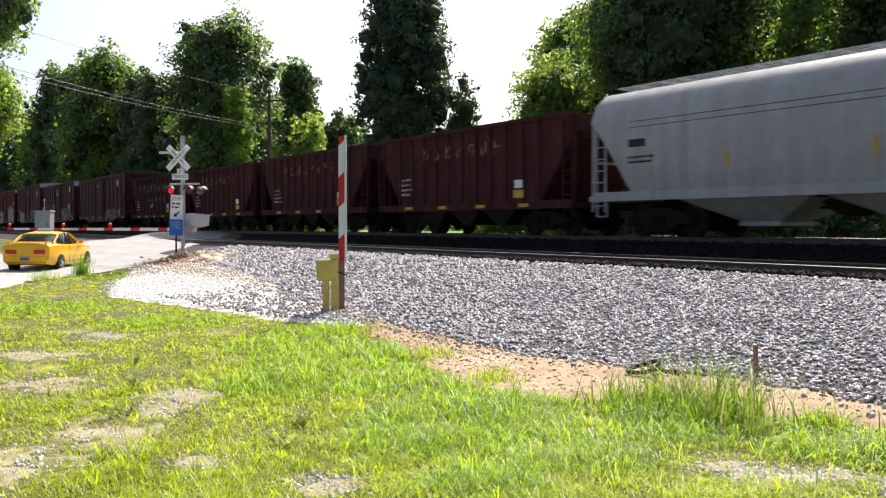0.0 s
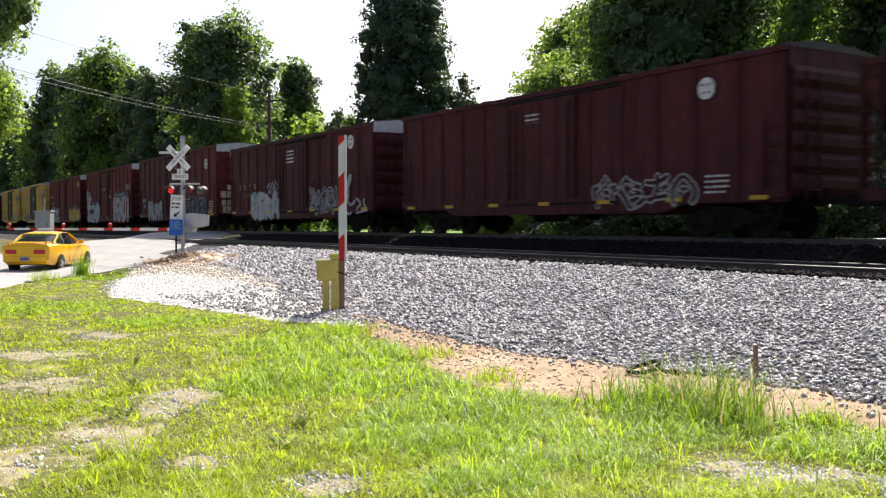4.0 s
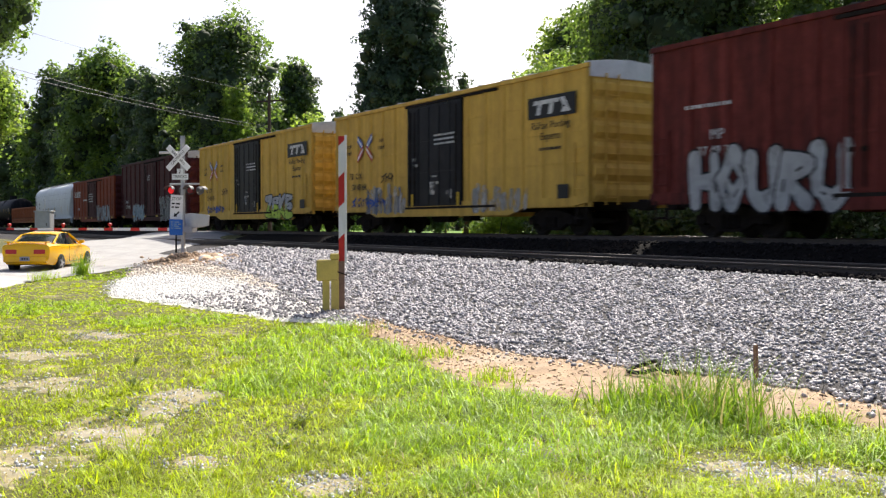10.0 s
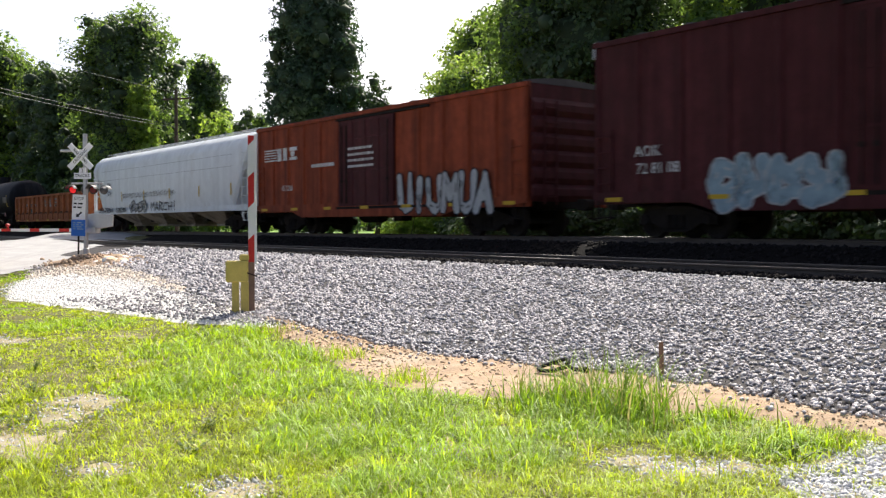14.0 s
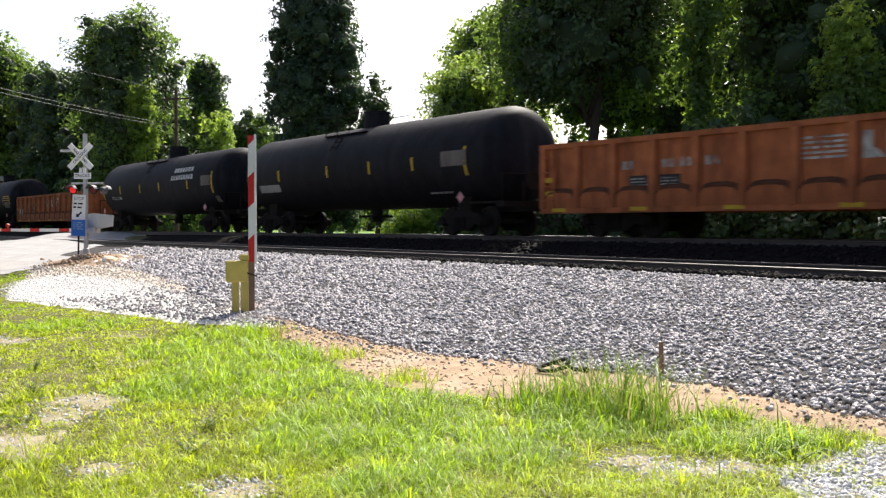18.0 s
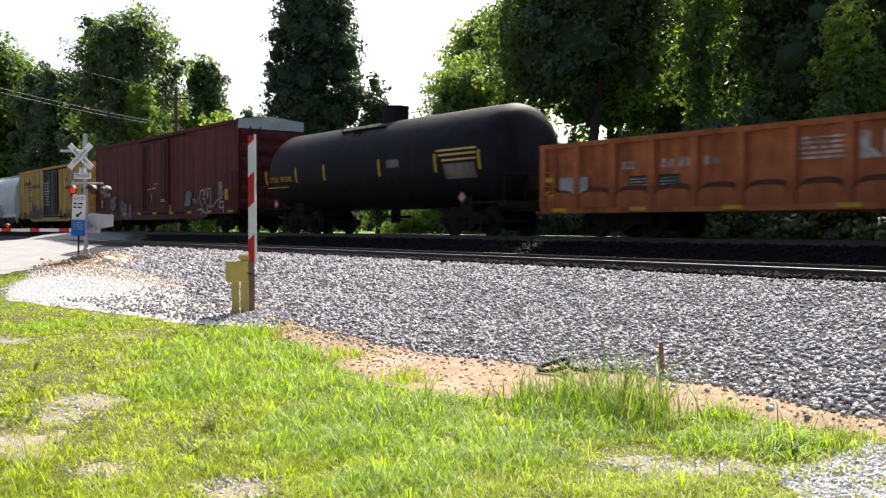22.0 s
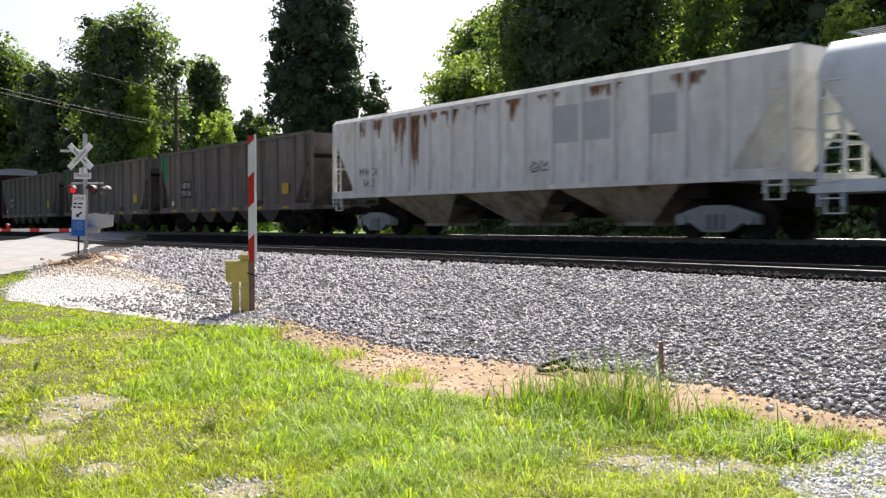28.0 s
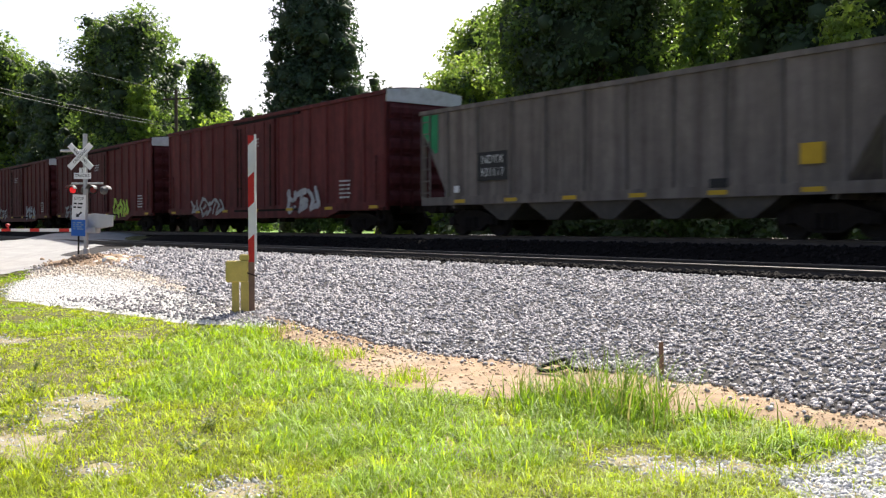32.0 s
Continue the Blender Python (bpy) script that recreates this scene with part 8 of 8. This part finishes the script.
hose_coil()
rng = np.random.default_rng(77)
for k, (a, b, h) in enumerate(((-6.75, 7.05, 0.28), (-4.25, 6.95, 0.22), (-5.3, 7.1, 0.2), (-7.3, 6.9, 0.22), (-4.9, 7.2, 0.16), (-6.9, 6.1, 0.5), (-5.2, 6.2, 0.45))):
    bm = bmesh.new()
    p = Vector((0, 0, -0.03))
    for j in range(4):
        q = p + Vector((rng.normal() * 0.02, rng.normal() * 0.02, h / 4))
        rod(bm, p, q, 0.005 - 0.001 * j, 0.004 - 0.001 * j, 5)
        if j > 1:
            rod(bm, q, q + Vector((rng.normal() * 0.05, rng.normal() * 0.05, 0.05)), 0.002, 0.001, 4)
        p = q
    me = mesh_of("dry_stalk", bm, M["straw"] if k > 4 else M["bark"])
    ob = tagged(new("dry_stalk", me), "thin dry weed stalk at the ballast's edge", "weed", "dry stalks")
    ob.matrix_basis = pose(a, b, height(a, b))
# dug clay and rocks round the signal's foot
rng = np.random.default_rng(78)
pts, sz = [], []
for k in range(260):
    a, b = rng.normal(-31.6, 1.5), rng.normal(9.4, 0.5)
    pts.append((a, b, height(a, b) + 0.05 + 0.22 * math.exp(-((a + 32.2) ** 2 + (b - 9.6) ** 2))))
    sz.append(rng.uniform(0.03, 0.11))
stones("dug_clay", pts, sz, M["brown_clod"], 79, "heap of dug brown clay round the signal's foot", "soil")
for k in range(14):
    a, b = -30.4 + rng.normal() * 0.6, 9.9 + rng.normal() * 0.35
    bm = bmesh.new()
    r = rng.uniform(0.1, 0.22)
    bmesh.ops.create_icosphere(bm, subdivisions=2, radius=r)
    for v in bm.verts:
        v.co *= 1 + 0.35 * noise.noise(v.co * 6 + Vector((k, 0, 0)))
        v.co.z *= 0.7
    me = mesh_of("rock", bm, M["pale_stone"] if k % 3 == 0 else M["clod"])
    ob = tagged(new("rock", me), "pale rough rock beside the signal", "rock", "rocks by the signal")
    ob.matrix_basis = pose(a, b, height(a, b) + r * 0.35)
tagged(sheet("dug_earth", np.arange(-34.8, -28.5, 0.25), np.arange(8.2, 10.9, 0.2), lambda x, y: height(x, y) + 0.05 + 0.2 * math.exp(-((x + 32.4) ** 2 * 0.5 + (y - 9.7) ** 2)) - (0.2 if min(x + 34.8, -28.5 - x, y - 8.2, 10.9 - y) < 0.3 else 0), M["brown_clod"]), "brown dug earth round the signal", "soil", kind="structure")


# ---- yellow coupe waiting at the gate ----
def coupe():
    t = thing("coupe", "bright yellow two-door coupe waiting at the lowered gate", "car", pose(-36.6, 6.0, 0.035, 0, -0.6, 150))
    # rows: x, half width at sill, half width at belt, low, belt, crown
    rows = [(-2.26, 0.60, 0.66, 0.42, 0.80, 0.84), (-2.20, 0.74, 0.78, 0.30, 0.92, 0.97), (-1.9, 0.81, 0.82, 0.24, 0.95, 1.01), (-1.3, 0.83, 0.84, 0.22, 0.94, 1.00), (-0.4, 0.84, 0.85, 0.20, 0.90, 0.95), (0.6, 0.84, 0.85, 0.20, 0.88, 0.94), (1.2, 0.82, 0.83, 0.22, 0.84, 0.92), (1.8, 0.78, 0.77, 0.25, 0.74, 0.82), (2.15, 0.66, 0.64, 0.30, 0.64, 0.68), (2.28, 0.50, 0.46, 0.38, 0.56, 0.58)]
    bm = bmesh.new()
    rings = []
    for x, ws, wb, lo, belt, top in rows:
        half = [(-ws * 0.9, lo), (-ws, lo + 0.12), (-wb * 1.01, (lo + belt) / 2 + 0.05), (-wb, belt - 0.05), (-wb * 0.93, belt), (-wb * 0.5, top)]
        rings.append([(x, y, z) for y, z in half] + [(x, -y, z) for y, z in half[::-1]])
    loft(bm, rings)
    part("body", bm, M["car_yellow"], t, "glossy yellow bodywork", smooth=True)
    # glasshouse: rows x, half width, low, high
    cab = [(-1.62, 0.60, 0.95, 0.98), (-1.0, 0.66, 0.90, 1.29), (-0.55, 0.64, 0.90, 1.345), (0.05, 0.62, 0.90, 1.33), (0.45, 0.60, 0.88, 1.22), (1.02, 0.62, 0.86, 0.93)]
    bm = bmesh.new()
    loft(bm, [[(x, -w - 0.12, lo), (x, -w + 0.04, max(lo + 0.01, hi - 0.05)), (x, -w * 0.6, hi), (x, w * 0.6, hi), (x, w - 0.04, max(lo + 0.01, hi - 0.05)), (x, w + 0.12, lo)] for x, w, lo, hi in cab])
    part("glasshouse", bm, M["glass"], t, "tinted windows", smooth=True)
    bm = bmesh.new()
    loft(bm, [[(x, -w + 0.03, hi - 0.03), (x, -w * 0.6, hi + 0.014), (x, w * 0.6, hi + 0.014), (x, w - 0.03, hi - 0.03), (x, w * 0.5, hi - 0.03), (x, -w * 0.5, hi - 0.03)] for x, w, lo, hi in [(-1.04, 0.67, 0, 1.27)] + [(a, b, c, d) for a, b, c, d in cab[1:4]] + [(0.16, 0.62, 0, 1.305)]])
    part("roof", bm, M["car_yellow"], t, smooth=True)
    for s in (-1, 1):
        for a, b in (((-1.02, s * 0.62, 1.235), (-1.60, s * 0.69, 0.96)), ((0.10, s * 0.575, 1.275), (0.98, s * 0.70, 0.89))):
            bm = bmesh.new()
            rod(bm, a, b, 0.035, 0.04, 8)
            part("pillar", bm, M["car_yellow"], t, smooth=True)
        bm = bmesh.new()
        rod(bm, (-0.52, s * 0.66, 1.30), (-0.62, s * 0.79, 0.92), 0.028, seg=6)
        part("door_pillar", bm, M["black"], t)
        bm = bmesh.new()
        box(bm, -0.55, 0.62, s * 0.852 - 0.004, s * 0.852 + 0.004, 0.30, 0.32)
        box(bm, -0.56, -0.545, s * 0.852 - 0.004, s * 0.852 + 0.004, 0.30, 0.86)
        box(bm, 0.615, 0.63, s * 0.852 - 0.004, s * 0.852 + 0.004, 0.30, 0.84)
        part("door_gap", bm, M["black"], t)
        bm = bmesh.new()
        box(bm, -0.42, -0.22, s * 0.86 - 0.015, s * 0.86 + 0.015, 0.74, 0.78)
        part("door_handle", bm, M["car_yellow"], t, bevel=0.006)
        bm = bmesh.new()
        box(bm, 0.42, 0.60, min(s * 0.84, s * 1.0), max(s * 0.84, s * 1.0), 0.92, 1.04)
        part("mirror", bm, M["car_yellow"], t, bevel=0.03)
        bm = bmesh.new()
        box(bm, -2.285, -2.19, min(s * 0.28, s * 0.66), max(s * 0.28, s * 0.66), 0.63, 0.78)
        part("tail_lamp", bm, M["tail_red"], t, "dark red tail lamp", bevel=0.02)
    bm = bmesh.new()
    for y in (-0.62, 0.62):
        box(bm, -2.12, -2.04, y - 0.03, y + 0.03, 0.93, 1.03)
    loft(bm, [[(-2.24, y, 1.02), (-2.0, y, 1.025), (-2.0, y, 1.045), (-2.24, y, 1.045)] for y in (-0.72, 0.72)])
    part("spoiler", bm, M["car_yellow"], t, bevel=0.006)
    bm = bmesh.new()
    loft(bm, [[(-2.30, y, 0.36), (-2.16, y, 0.33), (-2.16, y, 0.58), (-2.30, y, 0.55)] for y in (-0.72, 0.72)])
    part("rear_bumper", bm, M["car_yellow"], t, bevel=0.02)
    bm = bmesh.new()
    box(bm, -2.318, -2.302, -0.16, 0.16, 0.40, 0.54)
    p = part("number_plate", bm, M["pale_steel"], t, "pale plate with plain bars")
    bm = bmesh.new()
    for k in range(3):
        box(bm, -2.324, -2.319, -0.11 + k * 0.08, -0.06 + k * 0.08, 0.44, 0.50)
    part("plate_bar", bm, M["sign_black"], p)
    for x in (-1.30, 1.30):
        for s in (-1, 1):
            bm = bmesh.new()
            seg = 24
            prof = [(-0.10, 0.20), (-0.10, 0.29), (-0.07, 0.315), (0.07, 0.315), (0.10, 0.29), (0.10, 0.20)]
            loft(bm, [[(r * math.cos(k * math.tau / seg), y, r * math.sin(k * math.tau / seg)) for k in range(seg)] for y, r in prof])
            w = part("wheel", bm, M["rubber"], t, "black tyre", at=pose(x, s * 0.76, 0.30), smooth=True)
            bm = bmesh.new()
            rod(bm, (0, s * 0.06, 0), (0, s * 0.085, 0), 0.205, seg=24)
            for k in range(5):
                a = k * math.tau / 5
                rod(bm, (0, s * 0.10, 0), (0.19 * math.cos(a), s * 0.095, 0.19 * math.sin(a)), 0.04, 0.03, 6)
            rod(bm, (0, s * 0.08, 0), (0, s * 0.115, 0), 0.05, seg=12)
            part("rim", bm, M["alloy"], w, "five-spoke alloy rim")
    return t


coupe()


# ---- relay cabinet, poles and wires ----
def relay_cabinet():
    x, y = -69.5, 11.0
    z = height(x, y)
    t = thing("relay_cabinet", "silver metal relay cabinet beside the tracks", "cabinet", pose(x, y, z, 0, 0, 60))
    bm = bmesh.new()
    box(bm, -0.55, 0.55, -0.45, 0.45, -0.2, 0.35)
    part("plinth", bm, M["concrete"], t)
    bm = bmesh.new()
    box(bm, -0.5, 0.5, -0.4, 0.4, 0.35, 1.95)
    part("case", bm, M["galv"], t, bevel=0.02)
    bm = bmesh.new()
    box(bm, -0.56, 0.56, -0.46, 0.46, 1.95, 2.03)
    part("lid", bm, M["galv"], t, bevel=0.02)
    bm = bmesh.new()
    box(bm, -0.42, 0.42, -0.425, -0.402, 0.45, 1.85)
    d = part("door", bm, M["galv"], t, bevel=0.006)
    bm = bmesh.new()
    box(bm, 0.28, 0.32, -0.46, -0.426, 1.0, 1.2)
    part("handle", bm, M["steel"], d)
    bm = bmesh.new()
    rod(bm, (0, 0, 2.03), (0, 0, 2.7), 0.03, seg=8)
    rod(bm, (0, 0, 2.7), (0, 0, 2.85), 0.07, 0.03, 8)
    part("vent_pipe", bm, M["galv"], t)
    return t


relay_cabinet()


def utility_pole(x, y, tall, label="weathered wooden utility pole with cross arm"):
    z = height(x, y)
    t = thing("utility_pole", label, "utility pole", pose(x, y, z, 0, 0, 35), "poles along the line")
    bm = bmesh.new()
    rod(bm, (0, 0, -0.5), (0, 0, tall), 0.17, 0.11, 12)
    part("shaft", bm, M["bark"], t)
    bm = bmesh.new()
    box(bm, -1.1, 1.1, -0.06, 0.06, tall - 0.75, tall - 0.63)
    part("cross_arm", bm, M["bark"], t)
    for k in (-1.0, -0.35, 0.35, 1.0):
        bm = bmesh.new()
        rod(bm, (k, 0, tall - 0.63), (k, 0, tall - 0.45), 0.05, 0.03, 8)
        part("insulator", bm, M["pale_steel"], t)
    return t


utility_pole(-66.2, 25.8, 10.7)
utility_pole(-46.8, -0.4, 12.2)


def wire(a, b, sag, r=0.013, name="cable"):
    bm = bmesh.new()
    a, b = Vector(a), Vector(b)
    pts = [a.lerp(b, k / 24) - Vector((0, 0, sag * 4 * (k / 24) * (1 - k / 24))) for k in range(25)]
    side = Vector((a.y - b.y, b.x - a.x, 0)).normalized()
    loft(bm, [[p + side * (r * math.cos(k * math.tau / 6)) + Vector((0, 0, r * math.sin(k * math.tau / 6))) for k in range(6)] for p in pts])
    return tagged(new(name, mesh_of(name, bm, M["wire"])), "thin overhead cable sagging between poles", "cable", "overhead cables")


wire((-66.2, 25.8, 8.78), (-46.8, -0.4, 10.19), 0.48)
wire((-66.2, 25.8, 8.6), (-46.8, -0.4, 9.90), 0.48)
wire((-66.2, 25.8, 11.1), (-46.8, -0.4, 12.2), 0.5, 0.009)


def street_lamp():
    x, y = -62.0, 34.4
    t = thing("street_lamp", "slim grey street lamp behind the tracks", "street lamp", pose(x, y, 0.5, 0, 0, 60))
    bm = bmesh.new()
    rod(bm, (0, 0, -0.3), (0, 0, 9.8), 0.09, 0.055, 10)
    rod(bm, (0, 0, 9.7), (0.75, 0, 9.95), 0.035, seg=8)
    part("post", bm, M["alu"], t)
    bm = bmesh.new()
    box(bm, 0.7, 1.15, -0.1, 0.1, 9.88, 10.0)
    part("head", bm, M["alu"], t, bevel=0.03)
    return t


street_lamp()


# ---- what moves ----
def rolled(t):
    """How far the train has gone after t seconds."""
    return float(np.interp(t, np.linspace(0, 32, 161), ROLL))


def motions():
    """The train rolls by from far to near, slowing a little, and its wheels turn."""
    for car, x in TRAIN:
        walk(car, [(t, pose(x + d, TRAIN_Y, TRAIN_Z)) for t, d in TRAVEL])
    first = {}
    for wheel, x in WHEELS:
        if x not in first:
            walk(wheel, [(k / FPS, pose(x, 0, 0.42, 0, math.degrees(rolled(k / FPS) / 0.42) % 360, 0)) for k in range(32 * FPS + 1)])
            first[x] = wheel.animation_data
        else:
            wheel.rotation_mode = "QUATERNION"
            keys = wheel.animation_data_create()
            keys.action = first[x].action
            keys.action_slot = first[x].action_slot


# distance against time between the rows of TRAVEL, by a smooth cubic
COEF = np.polyfit([t for t, d in TRAVEL], [d for t, d in TRAVEL], 4)
ROLL = np.polyval(COEF, np.linspace(0, 32, 161))
motions()
